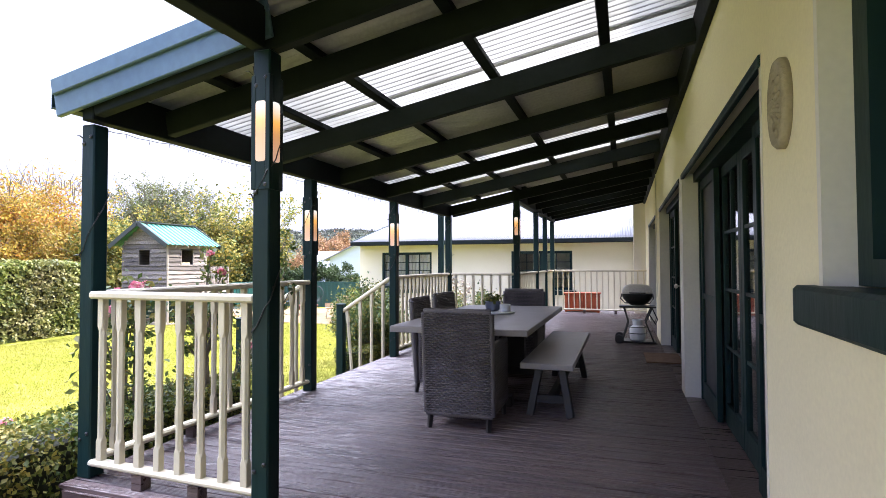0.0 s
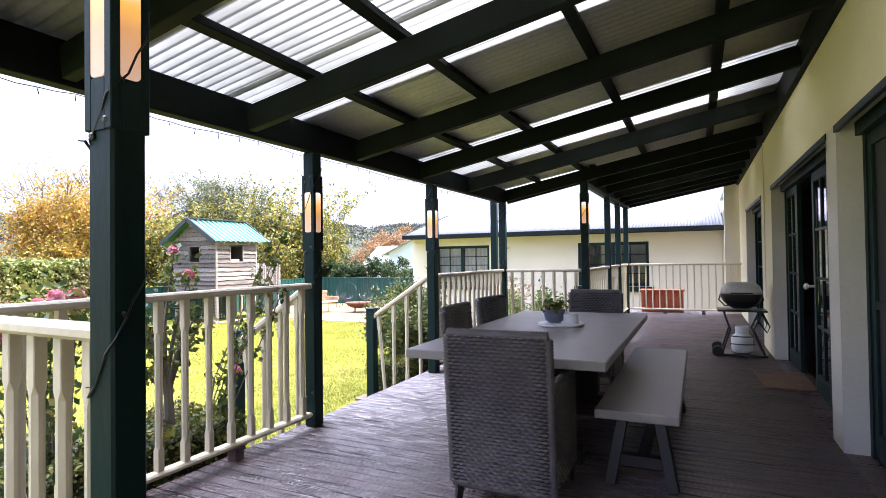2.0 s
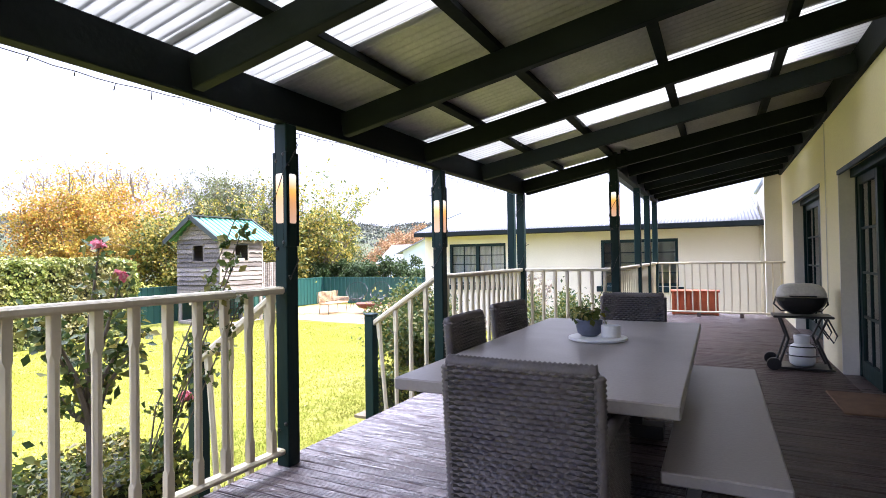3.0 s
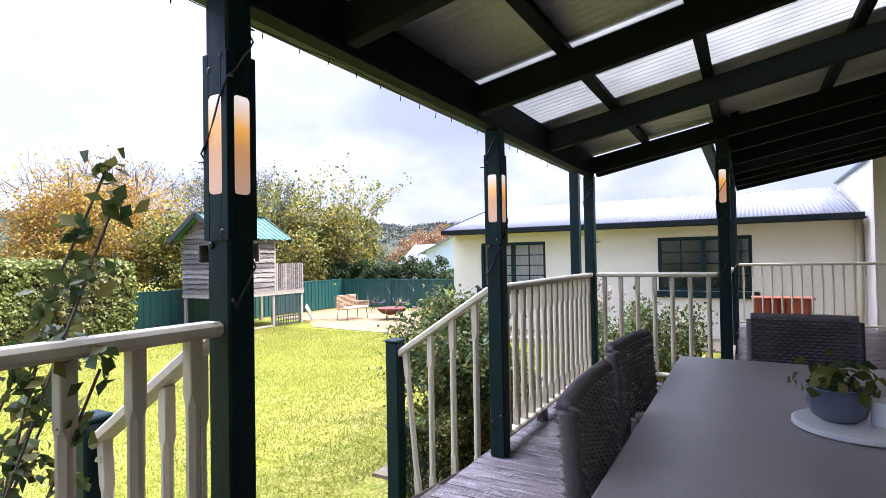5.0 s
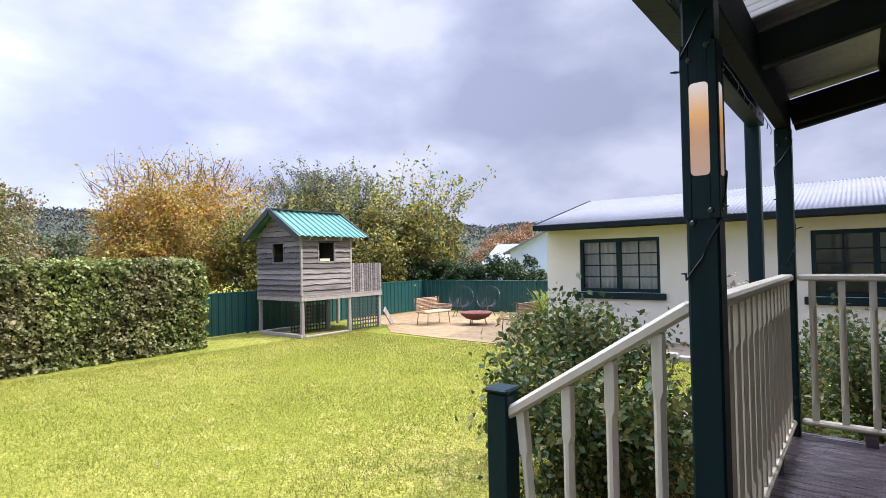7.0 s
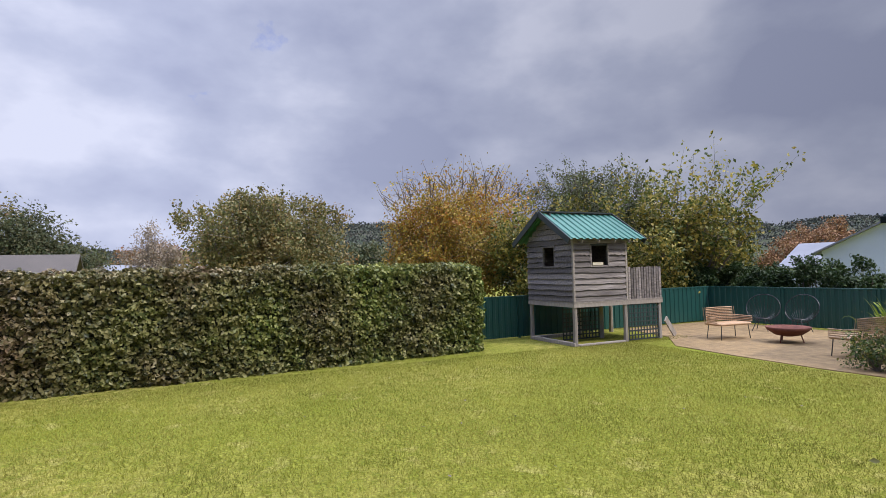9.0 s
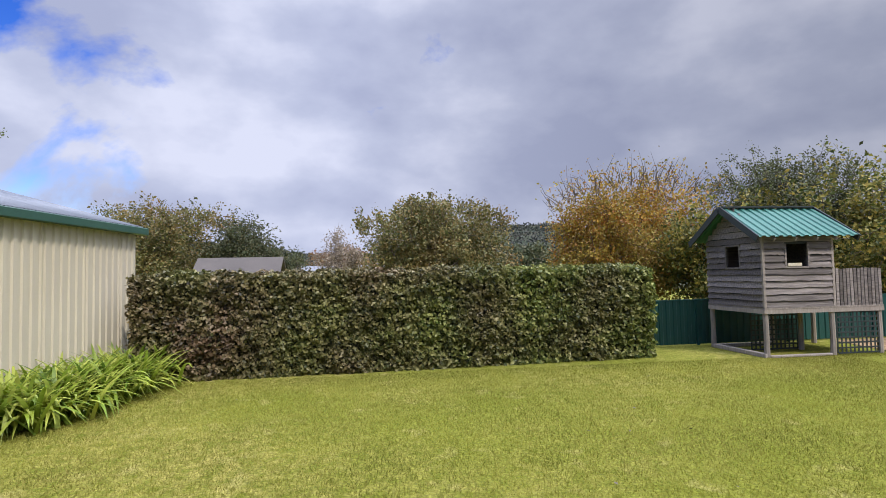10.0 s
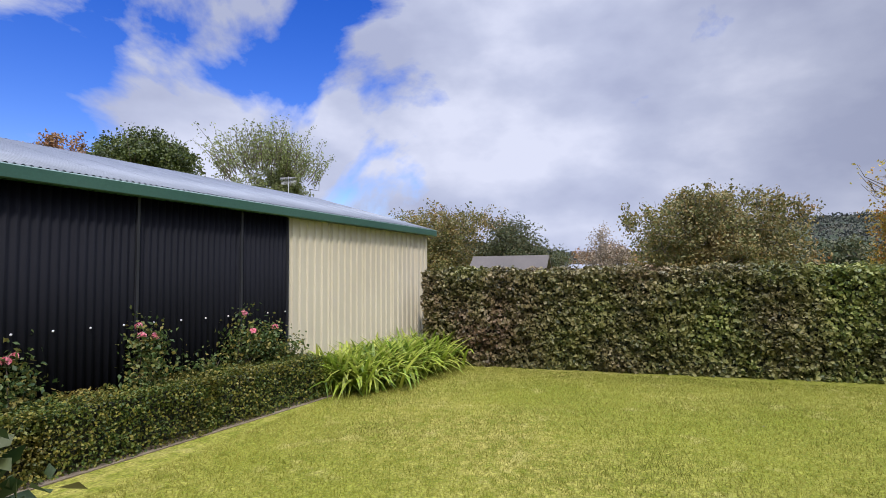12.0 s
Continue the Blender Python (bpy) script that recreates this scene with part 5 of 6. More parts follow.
span(bm, -DP * 0.72, -DP * 0.28, 0.004, 0.02, FZ + WH + 0.02, FZ + WH + 0.3)
bmesh.ops.remove_doubles(bm, verts=bm.verts, dist=0.0005)
part("lining", bm, M_LATTICE, cu)
for x, y in ((0.02, -0.02), (0.02, WD + 0.01)):
    bm = bmesh.new()
    box(bm, (x, y, FZ + WH / 2), (0.06, 0.06, WH), None, 0.004)
    part("corner_post", bm, M_OLDPOST, cu)
wf = bmesh.new()
for y0, y1, z0, z1 in ((0.48, 0.52, 0.82, 1.34), (1.02, 1.06, 0.82, 1.34), (0.52, 1.02, 0.82, 0.86)):
    span(wf, 0.0, 0.05, y0, y1, FZ + z0, FZ + z1)
part("window_frame", wf, M_OLDWOOD, cu)
wf = bmesh.new()
for x0, x1, z0, z1 in ((-1.16, -1.12, 0.82, 1.37), (-0.68, -0.64, 0.82, 1.37), (-1.12, -0.68, 0.82, 0.86), (-1.12, -0.68, 1.33, 1.37)):
    span(wf, x0, x1, -0.05, 0.0, FZ + z0, FZ + z1)
part("window_frame", wf, M_OLDWOOD, cu)
wf = bmesh.new()
span(wf, 0.03, 0.06, 0.54, 0.86, FZ + 0.86, FZ + 0.93)
part("window_sill", wf, M_CREAM, cu)
# pitched green roof, ridge along the front
ZE, ZR, XR, OV = FZ + WH + 0.02, FZ + WH + 0.73, -DP / 2, 0.27
for side, xe in ((1, OV), (-1, -DP - OV)):
    d = Vector((XR - xe, 0, ZR - ZE))
    for k in range(3):
        corrugated("roof_sheet", (xe, -0.30 + k * 0.78, ZE - 0.06 + 0.0), d, (0, 1, 0), d.cross(Vector((0, 1, 0))) * (-1 if d.cross(Vector((0, 1, 0))).z < 0 else 1), d.length, 0.79, 0.195, 0.028, M_ROOFG, cu, square=True)
bm = bmesh.new()
for y in (-0.31, 2.05):
    for xe in (OV, -DP - OV):
        beam(bm, (xe, y, ZE - 0.10), (XR, y, ZR - 0.06), 0.03, 0.14)
span(bm, XR - 0.09, XR + 0.09, -0.30, 2.04, ZR - 0.03, ZR - 0.0)
part("barge", bm, M_LATTICE, cu)
for y in (0.1, 0.6, 1.1, 1.55):
    bm = bmesh.new()
    beam(bm, (OV - 0.03, y, ZE - 0.12), (XR, y, ZR - 0.10), 0.04, 0.06)
    part("rafter", bm, M_OLDPOST, cu)
for k in range(13):
    bm = bmesh.new()
    y = WD + 0.10 + k * 0.086
    box(bm, (0.03, y, FZ + 0.36 + rnd.uniform(-0.015, 0.015)), (0.018, 0.066, 0.86), Euler((rnd.uniform(-0.02, 0.02), 0, 0)).to_matrix())
    part("picket", bm, M_OLDWOOD, cu)
bm = bmesh.new()
box(bm, (0.0, WD + 0.6, FZ + 0.22), (0.03, 1.12, 0.06))
box(bm, (0.0, WD + 0.6, FZ + 0.62), (0.03, 1.12, 0.06))
part("picket_rail", bm, M_OLDPOST, cu)


def lattice(y0, y1, z0, z1, x):
    bm = bmesh.new()
    n = int((y1 - y0) / 0.10)
    for k in range(n + 1):
        y = y0 + (y1 - y0) * k / n
        span(bm, x, x + 0.008, y - 0.017, y + 0.017, z0, z1)
    m = int((z1 - z0) / 0.10)
    for k in range(m + 1):
        z = z0 + (z1 - z0) * k / m
        span(bm, x + 0.009, x + 0.017, y0, y1, z - 0.017, z + 0.017)
    part("lattice", bm, M_LATTICE, cu, "dark diamond free square lattice")


lattice(1.66, 2.66, 0.04, FZ - 0.14, 0.0)
lattice(0.35, 1.5, 0.04, FZ - 0.14, -0.92)
bm = bmesh.new()
span(bm, -1.75, 0.02, -0.05, 0.05, 0.0, 0.09, 0.01)
span(bm, -0.05, 0.05, 0.06, 1.5, 0.0, 0.05, 0.01)
span(bm, -1.75, -1.65, 0.06, 1.5, 0.0, 0.09, 0.01)
part("sand_pit_edge", bm, M_OLDPOST, cu)
bm = bmesh.new()
beam(bm, (0.05, 2.86, 0.50), (-0.1, 3.35, 0.02), 0.03, 0.16)
part("plank", bm, M_OLDPOST, cu, "loose grey plank leaning on the stilts")

# ---- steel fence ----
FX, FY, FT = -15.6, 21.3, 0.52
fe = thing("steel_fence", "dark green ribbed steel boundary fence", "fence", (0, 0, 0))


def fence_run(a, b, inward):
    a, b = Vector((*a, 0)), Vector((*b, 0))
    d = (b - a)
    n = max(1, round(d.length / 2.36))
    s = d.length / n
    d.normalize()
    for k in range(n):
        p = a + d * (k * s)
        corrugated("fence_panel", (p.x + d.x * 0.03, p.y + d.y * 0.03, GZ + 0.03), (0, 0, 1), d, inward, FT - GZ - 0.05, s - 0.06, 0.19, 0.022, M_FENCE, fe, square=True)
        bm = bmesh.new()
        beam(bm, p + d * 0.03 + Vector((0, 0, FT)), p + d * (s - 0.03) + Vector((0, 0, FT)), 0.045, 0.04, 0.004)
        part("fence_rail", bm, M_FENCE, fe)
        bm = bmesh.new()
        span(bm, p.x - 0.03, p.x + 0.03, p.y - 0.03, p.y + 0.03, GZ - 0.05, FT + 0.02)
        part("fence_post", bm, M_FENCE, fe)


fence_run((FX, -1.0), (FX, FY), (1, 0, 0))
fence_run((FX, FY), (-8.5, FY + 0.5), (0, -1, 0))


# ---- seats on the gravel ----
def cane_sofa(x, y, rzd):
    s = thing("cane_sofa", "honey coloured woven cane outdoor sofa", "sofa", (x, y, GZ + 0.015), rzd)
    bm = bmesh.new()
    span(bm, -0.5, 0.5, -0.25, 0.25, 0.34, 0.40, 0.02)
    part("seat", bm, M_CANE, s)
    bm = bmesh.new()
    for k in range(9):
        z = 0.42 + k * 0.04
        tube(bm, [(-0.56, -0.2, z), (-0.55, 0.12, z), (-0.42, 0.27, z + 0.01), (0, 0.30, z + 0.015), (0.42, 0.27, z + 0.01), (0.55, 0.12, z), (0.56, -0.2, z)][(0 if k < 4 else 2):(7 if k < 4 else 5)], 0.013, 5)
    for k in range(17):
        u = -0.5 + k / 16
        tube(bm, [(u, 0.24, 0.38), (u, 0.285, 0.77)], 0.007, 4)
    part("backrest", bm, M_CANE, s)
    for sx in (-0.42, 0.42):
        for sy in (-0.2, 0.2):
            bm = bmesh.new()
            tube(bm, [(sx, sy, 0.35), (sx * 1.1, sy * 1.1, 0.0)], 0.011, 5)
            part("leg", bm, M_BLACK, s)


def string_chair(x, y, rzd):
    """A round chair strung over a steel hoop."""
    s = thing("string_chair", "round black string lounge chair on steel legs", "chair", (x, y, GZ + 0.015), rzd, "string chairs")
    bm = bmesh.new()
    hoop = [Vector((0.42 * math.cos(a), 0.18 + 0.16 * math.sin(a), 0.62 + 0.36 * math.sin(a))) for a in [k * math.tau / 24 for k in range(25)]]
    tube(bm, hoop, 0.012, 6)
    part("hoop", bm, M_BLACK, s)
    bm = bmesh.new()
    foc = Vector((0, 0.05, 0.34))
    ring = [foc + Vector((0.13 * math.cos(k * math.tau / 24), 0.13 * math.sin(k * math.tau / 24), 0)) for k in range(25)]
    for k in range(24):
        tube(bm, [hoop[k], (hoop[k] + ring[k]) / 2 + Vector((0, 0.07, -0.06)), ring[k]], 0.005, 4)
    tube(bm, ring, 0.008, 5)
    part("strings", bm, M_BLACK, s)
    for a in (0.8, 2.3, 4.0, 5.4):
        bm = bmesh.new()
        tube(bm, [(0.13 * math.cos(a), 0.05 + 0.13 * math.sin(a), 0.34), (0.3 * math.cos(a), 0.05 + 0.3 * math.sin(a), 0)], 0.01, 5)
        part("leg", bm, M_BLACK, s)


cane_sofa(-12.35, 17.9, 84)
cane_sofa(-9.3, 17.6, -95)
string_chair(-12.85, 19.9, 20)
string_chair(-12.1, 20.3, 5)
fp = thing("fire_pit", "shallow rusted steel fire bowl on short legs", "fire pit", (-11.15, 18.35, GZ + 0.015))
bm = bmesh.new()
lathe(bm, [(0.10, 0.14), (0.28, 0.18), (0.42, 0.28), (0.47, 0.36), (0.45, 0.36), (0.38, 0.28), (0.2, 0.2)], sides=28)
part("bowl", bm, M_RUST, fp, smooth=True)
for a in (0.5, 2.6, 4.7):
    bm = bmesh.new()
    tube(bm, [(0.25 * math.cos(a), 0.25 * math.sin(a), 0.18), (0.3 * math.cos(a), 0.3 * math.sin(a), 0)], 0.014, 6)
    part("leg", bm, M_RUST, fp)

# ---- shed ----
SA, SB = Vector((-5.3, -0.295, 0)), Vector((-14.95, 0.92, 0))   # along its long wall
sd = thing("farm_shed", "cream and black ribbed steel shed with a silver roof", "shed", (0, 0, 0))
sv = (SB - SA).normalized()
sn = Vector((-sv.y, sv.x, 0))
sn = sn if sn.y > 0 else -sn
SL, SH, CREAM_FROM = (SB - SA).length, 2.32, (Vector((-10.25, 0.33, 0)) - SA).length
k = 0
pos = 0.0
while pos < SL - 0.01:
    cream = pos >= CREAM_FROM - 0.01
    wd = min(1.045, (CREAM_FROM if not cream else SL) - pos)
    p = SA + sv * pos
    corrugated("wall_sheet", (p.x, p.y, GZ), (0, 0, 1), sv, sn, SH - GZ, wd, 0.19 if cream else 0.095, 0.03 if cream else 0.028, M_SHEDCREAM if cream else M_SHEDBLACK, sd, square=cream)
    pos += wd
bm = bmesh.new()
bmesh.ops.create_icosphere(bm, subdivisions=1, radius=0.014)
cap = bpy.data.meshes.new("screw_cap")
bm.to_mesh(cap)
bm.free()
cap.materials.append(M_WHITE)
for k in range(46):
    p = SA + sv * (0.35 + k * 0.19) + sn * 0.034
    if (p - SA).length > CREAM_FROM:
        break
    if k % 2 == 0:
        piece("screw_cap", cap, sd, (p.x, p.y, 0.72))
bm = bmesh.new()
for q in (0.6, 2.4, 4.0, CREAM_FROM - 0.03):
    bm = bmesh.new()
    p = SA + sv * q + sn * 0.03
    box(bm, (p.x, p.y, (GZ + SH) / 2), (0.035, 0.03, SH - GZ), Matrix.Rotation(math.atan2(sv.y, sv.x), 3, "Z"))
    part("cover_strip", bm, M_STRIP, sd)
ec = SB - sn * 7.0
bm = bmesh.new()
vs = [bm.verts.new(p) for p in ((SB.x, SB.y, GZ), (ec.x, ec.y, GZ), (ec.x, ec.y, SH), ((SB.x + ec.x) / 2, (SB.y + ec.y) / 2, SH + 1.0), (SB.x, SB.y, SH))]
f = bm.faces.new(vs)
r = bmesh.ops.extrude_face_region(bm, geom=[f])
bmesh.ops.translate(bm, verts=[v for v in r["geom"] if isinstance(v, bmesh.types.BMVert)], vec=-sv * 0.05)
e2 = SA - sn * 7.0
vs = [bm.verts.new(p) for p in ((e2.x, e2.y, GZ), (ec.x, ec.y, GZ), (ec.x, ec.y, SH), (e2.x, e2.y, SH))]
bm.faces.new(vs)
vs = [bm.verts.new(p) for p in ((SA.x, SA.y, GZ), (e2.x, e2.y, GZ), (e2.x, e2.y, SH), ((SA.x + e2.x) / 2, (SA.y + e2.y) / 2, SH + 1.0), (SA.x, SA.y, SH))]
bm.faces.new(vs)
part("end_wall", bm, M_SHEDCREAM, sd)
bm = bmesh.new()
a, b = SA + sn * 0.11, SB + sn * 0.11 + sv * 0.25
beam(bm, (a.x, a.y, SH + 0.0), (b.x, b.y, SH + 0.0), 0.13, 0.15, 0.012)
part("gutter", bm, M_SHEDTRIM, sd, "mid green steel gutter")
slope = (-sn * 3.5 + Vector((0, 0, 1.0)))
for k in range(13):
    o = SA + sn * 0.09 + sv * (k * 0.762)
    corrugated("roof_sheet", (o.x, o.y, SH + 0.095), slope, sv, slope.cross(sv) if slope.cross(sv).z > 0 else sv.cross(slope), slope.length + 0.1, 0.775, 0.076, 0.02, M_SHEDROOF, sd)
    o2 = SA - sn * 7.09 + sv * (k * 0.762)
    s2 = (sn * 3.5 + Vector((0, 0, 1.0)))
    corrugated("roof_sheet", (o2.x, o2.y, SH + 0.095), s2, sv, s2.cross(sv) if s2.cross(sv).z > 0 else sv.cross(s2), s2.length + 0.1, 0.775, 0.15, 0.02, M_SHEDROOF, sd)
an = thing("tv_antenna", "thin metal television aerial above the shed roof", "antenna", (-14.2, -2.5, 3.22))
bm = bmesh.new()
tube(bm, [(0, 0, -0.1), (0, 0, 0.5)], 0.009, 6)
part("mast", bm, M_LIDGREY, an)
bm = bmesh.new()
tube(bm, [(-0.5, -0.35, 0.45), (0.5, 0.35, 0.49)], 0.006, 5)
for k in range(7):
    t = -0.45 + k * 0.15
    tube(bm, [(t - 0.1, t * 0.7 + 0.16, 0.47), (t + 0.1, t * 0.7 - 0.16, 0.47)], 0.003, 4)
part("elements", bm, M_LIDGREY, an)


# ---- planting ----
def leaf_cloud(name, pts, nrm, size, material, parent=None, aspect=0.55, seed=1, bias=0.7, droop=0.0):
    """Folded leaf blades at pts, facing more or less along nrm."""
    rg = np.random.default_rng(seed)
    pts, nrm = np.asarray(pts, float), np.asarray(nrm, float)
    n = len(pts)
    nn = nrm * bias + rg.normal(size=(n, 3)) * (1 - bias) * 1.2
    nn /= np.linalg.norm(nn, axis=1, keepdims=True) + 1e-9
    t = rg.normal(size=(n, 3))
    t[:, 2] -= droop
    t -= nn * np.sum(t * nn, axis=1, keepdims=True)
    t /= np.linalg.norm(t, axis=1, keepdims=True) + 1e-9
    s = np.cross(nn, t)
    ln = size * rg.uniform(0.6, 1.35, (n, 1))
    wd = ln * aspect * 0.5
    v = np.empty((n, 4, 3))
    v[:, 0] = pts - t * ln * 0.5
    v[:, 1] = pts + s * wd + nn * wd * 0.35
    v[:, 2] = pts + t * ln * 0.5
    v[:, 3] = pts - s * wd + nn * wd * 0.35
    idx = np.arange(n)[:, None] * 4
    tri = np.concatenate([idx + [0, 1, 2], idx + [0, 2, 3]], axis=1).reshape(-1, 3)
    me = bpy.data.meshes.new(name)
    me.vertices.add(n * 4)
    me.vertices.foreach_set("co", v.reshape(-1))
    me.loops.add(len(tri) * 3)
    me.loops.foreach_set("vertex_index", tri.reshape(-1).astype(np.int32))
    me.polygons.add(len(tri))
    me.polygons.foreach_set("loop_start", np.arange(len(tri), dtype=np.int32) * 3)
    me.update(calc_edges=True)
    me.materials.append(material)
    ob = new(name, me)
    ob.parent = parent
    return ob


def hedge(name, label, path, width, height, z0, dens, size, material, seed, wob=0.06, core=M_HEDGESHADE, deep_=0.07, clump=0.0):
    """A clipped hedge along a path in plan: a twiggy core, coloured near black for the shade inside, and a skin of
    leaves.
    """
    h = thing(name, label, "hedge", (path[0][0], path[0][1], z0))
    rg = np.random.default_rng(seed)
    org = Vector((path[0][0], path[0][1], 0))
    P, N = [], []
    bm = bmesh.new()
    for (ax, ay), (bx, by) in zip(path, path[1:]):
        a, b = Vector((ax, ay, 0)) - org, Vector((bx, by, 0)) - org
        d = (b - a)
        L = d.length
        d.normalize()
        s = Vector((d.y, -d.x, 0))
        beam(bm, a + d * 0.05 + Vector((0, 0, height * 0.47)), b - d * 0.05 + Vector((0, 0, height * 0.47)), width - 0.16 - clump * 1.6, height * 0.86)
        for kind, area in (("l", L * height), ("r", L * height), ("t", L * width), ("e", width * height), ("f", width * height)):
            n = int(area * dens)
            u, w = rg.random(n), rg.random(n)
            if kind in "lr":
                sg = 1 if kind == "r" else -1
                along, up, side = u * L, w * height, np.full(n, sg * width / 2)
                nv = s * sg
            elif kind == "t":
                along, up, side = u * L, np.full(n, height), (w - 0.5) * width
                nv = Vector((0, 0, 1))
            else:
                along, up, side = np.full(n, 0 if kind == "e" else L), w * height, (u - 0.5) * width
                nv = d * (-1 if kind == "e" else 1)
            depth = -np.abs(rg.normal(size=n)) * deep_ + 0.03
            bump = np.array([noise.noise(Vector((float(al) * 1.3 + seed, float(sd_) * 2, float(uu) * 1.8))) for al, sd_, uu in zip(along, side, up)]) * wob * 1.6
            if clump:
                bump += np.array([noise.noise(Vector((float(al) * 6.5 + seed, float(sd_) * 6.5, float(uu) * 7.5))) for al, sd_, uu in zip(along, side, up)]) * clump
            pts = np.outer(along, d) + np.outer(side, s) + np.outer(up, (0, 0, 1)) + np.asarray(a) + np.outer(depth + bump, nv)
            # rounded shoulders
            k = np.clip((up - (height - 0.12)) / 0.12, 0, 1) if kind in "lr" else np.zeros(n)
            pts -= np.outer(k * 0.05, nv)
            P.append(pts)
            N.append(np.tile(np.asarray(nv), (n, 1)) * 0.8 + np.array((0, 0, 0.35)))
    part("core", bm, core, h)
    P, N = np.concatenate(P), np.concatenate(N)
    leaf_cloud("foliage", P, N, size, material, h, 0.68, seed, 0.62)
    return h


hedge("hedge", "tall clipped green hedge with bronze patches along the lawn", [(-14.2, 1.35), (-14.35, 6.5), (-14.6, 11.85)], 1.1, 1.95, GZ, 1500, 0.082, M_HEDGE, 11, 0.07, deep_=0.07, clump=0.12)
hedge("box_hedge", "low clipped box hedge along the shed bed", [(-4.6, -0.05), (-6.3, 0.20), (-8.2, 0.48), (-10.25, 0.72)], 0.66, 0.63, GZ, 3600, 0.036, M_BOX, 12, 0.05, clump=0.05)
hedge("box_hedge", "low clipped box hedge beside the deck", [(-3.42, 1.4), (-3.34, 4.9)], 0.72, 0.84, GZ, 3000, 0.036, M_BOX, 13, 0.06)
hedge("box_hedge", "low clipped box hedge beside the deck", [(-3.6, 7.85), (-3.6, 10.0)], 0.6, 0.62, GZ, 3000, 0.036, M_BOX, 14, 0.08)
hedge("box_hedge", "low clipped box hedge beside the deck", [(-1.9, 2.35), (-2.95, 2.4)], 0.5, 0.50, GZ, 3000, 0.036, M_BOX, 15, 0.06)


def bloom(bm_pts, bm_nrm, c, r, rg, n=26):
    for k in range(n):
        d = rg.normal(size=3)
        d /= np.linalg.norm(d)
        d[2] = abs(d[2]) * 0.8
        bm_pts.append(np.asarray(c) + d * r * 0.6)
        bm_nrm.append(d)


def rose_bush(x, y, z, h, w, n_leaf, n_bloom, seed, lean=(0, 0), low_bloom=False, material=M_ROSELEAF, leaf=0.055, low=0.15, label="rose bush with pink blooms in the garden bed", trunk=0.018, flower=0.045, stem_h=0.0):
    t = thing("rose_bush", label, "shrub", (x, y, z), group="rose bushes")
    rg = np.random.default_rng(seed)
    bm = bmesh.new()
    tips, P, N = [], [], []
    foot = Vector((0.0, 0.0, stem_h))
    if stem_h:
        tube(bm, [(0.02, -0.02, -0.03), (-0.015, 0.02, stem_h * 0.35), (0.02, 0.0, stem_h * 0.7), (0, 0, stem_h + 0.03)], [trunk * 1.7, trunk * 1.25, trunk * 1.4, trunk], 8)
    for k in range(int(6 + w * 9)):
        a, r = rg.random() * math.tau, w * 0.5 * math.sqrt(rg.random())
        hh = h * (low + (1 - low) * rg.random() ** 0.6) * (1 - 0.25 * (r / (w * 0.5)) ** 2)
        if low_bloom and k == 0:
            hh = h * 0.47
        tip = Vector((r * math.cos(a) + lean[0] * hh / h, r * math.sin(a) + lean[1] * hh / h, hh))
        mid = Vector((tip.x * 0.35 + rg.normal() * 0.03, tip.y * 0.35 + rg.normal() * 0.03, hh * 0.5 if not stem_h else max(stem_h + 0.06, (hh + stem_h) * 0.5)))
        tube(bm, [foot + Vector((rg.normal() * 0.02, rg.normal() * 0.02, 0)), mid, tip], [trunk * (0.6 if stem_h else 1), trunk * 0.45, 0.004], 5)
        tips.append(tip)
        for s in np.linspace(0.35, 1.0, 5):
            q = mid.lerp(tip, float(s)) if s > 0.4 else mid
            m = max(1, n_leaf // (len(range(int(6 + w * 9))) * 5))
            P.append(np.asarray(q) + rg.normal(size=(m, 3)) * w * 0.085)
            N.append(np.tile((0, 0, 1.0), (m, 1)) + rg.normal(size=(m, 3)) * 0.5)
    part("stem", bm, M_BARK, t)
    leaf_cloud("foliage", np.concatenate(P), np.concatenate(N), leaf, material, t, 0.62, seed, 0.45)
    if n_bloom:
        tips.sort(key=lambda q: q.z if low_bloom else -q.z)
        for q in tips[:n_bloom]:
            fp_, fn_ = [], []
            bloom(fp_, fn_, tuple(q), flower, rg)
            tagged(leaf_cloud("bloom", fp_, fn_, flower * 1.2, M_PINK, t, 0.95, seed, 0.85), "pink rose bloom")
    return t


# beside the deck
rose_bush(-3.42, 3.88, GZ, 1.95, 0.72, 900, 7, 31, label="tall rose bush with pink blooms beside the deck", leaf=0.062, flower=0.055, low=0.5)
rose_bush(-3.28, 4.5, GZ, 2.12, 0.52, 850, 2, 32, label="standard rose on a bare stem beside the deck", leaf=0.055, low=0.55, trunk=0.028, stem_h=1.02)
rose_bush(-3.3, 4.75, GZ, 2.35, 0.3, 640, 1, 33, (0.62, 0.32), True, low=0.72, leaf=0.052, trunk=0.010, label="lone leaning rose cane with a low pink bloom")
rose_bush(-4.0, 2.6, GZ, 1.5, 0.9, 700, 3, 34)
rose_bush(-3.62, 8.55, GZ, 1.72, 1.15, 7500, 0, 35, label="dense dark leafed rose shrub by the steps", leaf=0.05, trunk=0.032, low=0.42, stem_h=0.5)
rose_bush(-4.35, 9.9, GZ, 1.5, 1.05, 5200, 0, 36, label="loose leafy shrub in the bed", leaf=0.06, low=0.25)
rose_bush(-2.25, 11.5, GZ, 1.5, 1.05, 4800, 0, 37, label="leafy green shrub below the railing", leaf=0.055)
rose_bush(-3.0, 12.3, GZ, 1.35, 1.3, 5200, 0, 38, label="low green shrub in the garage bed", leaf=0.055)
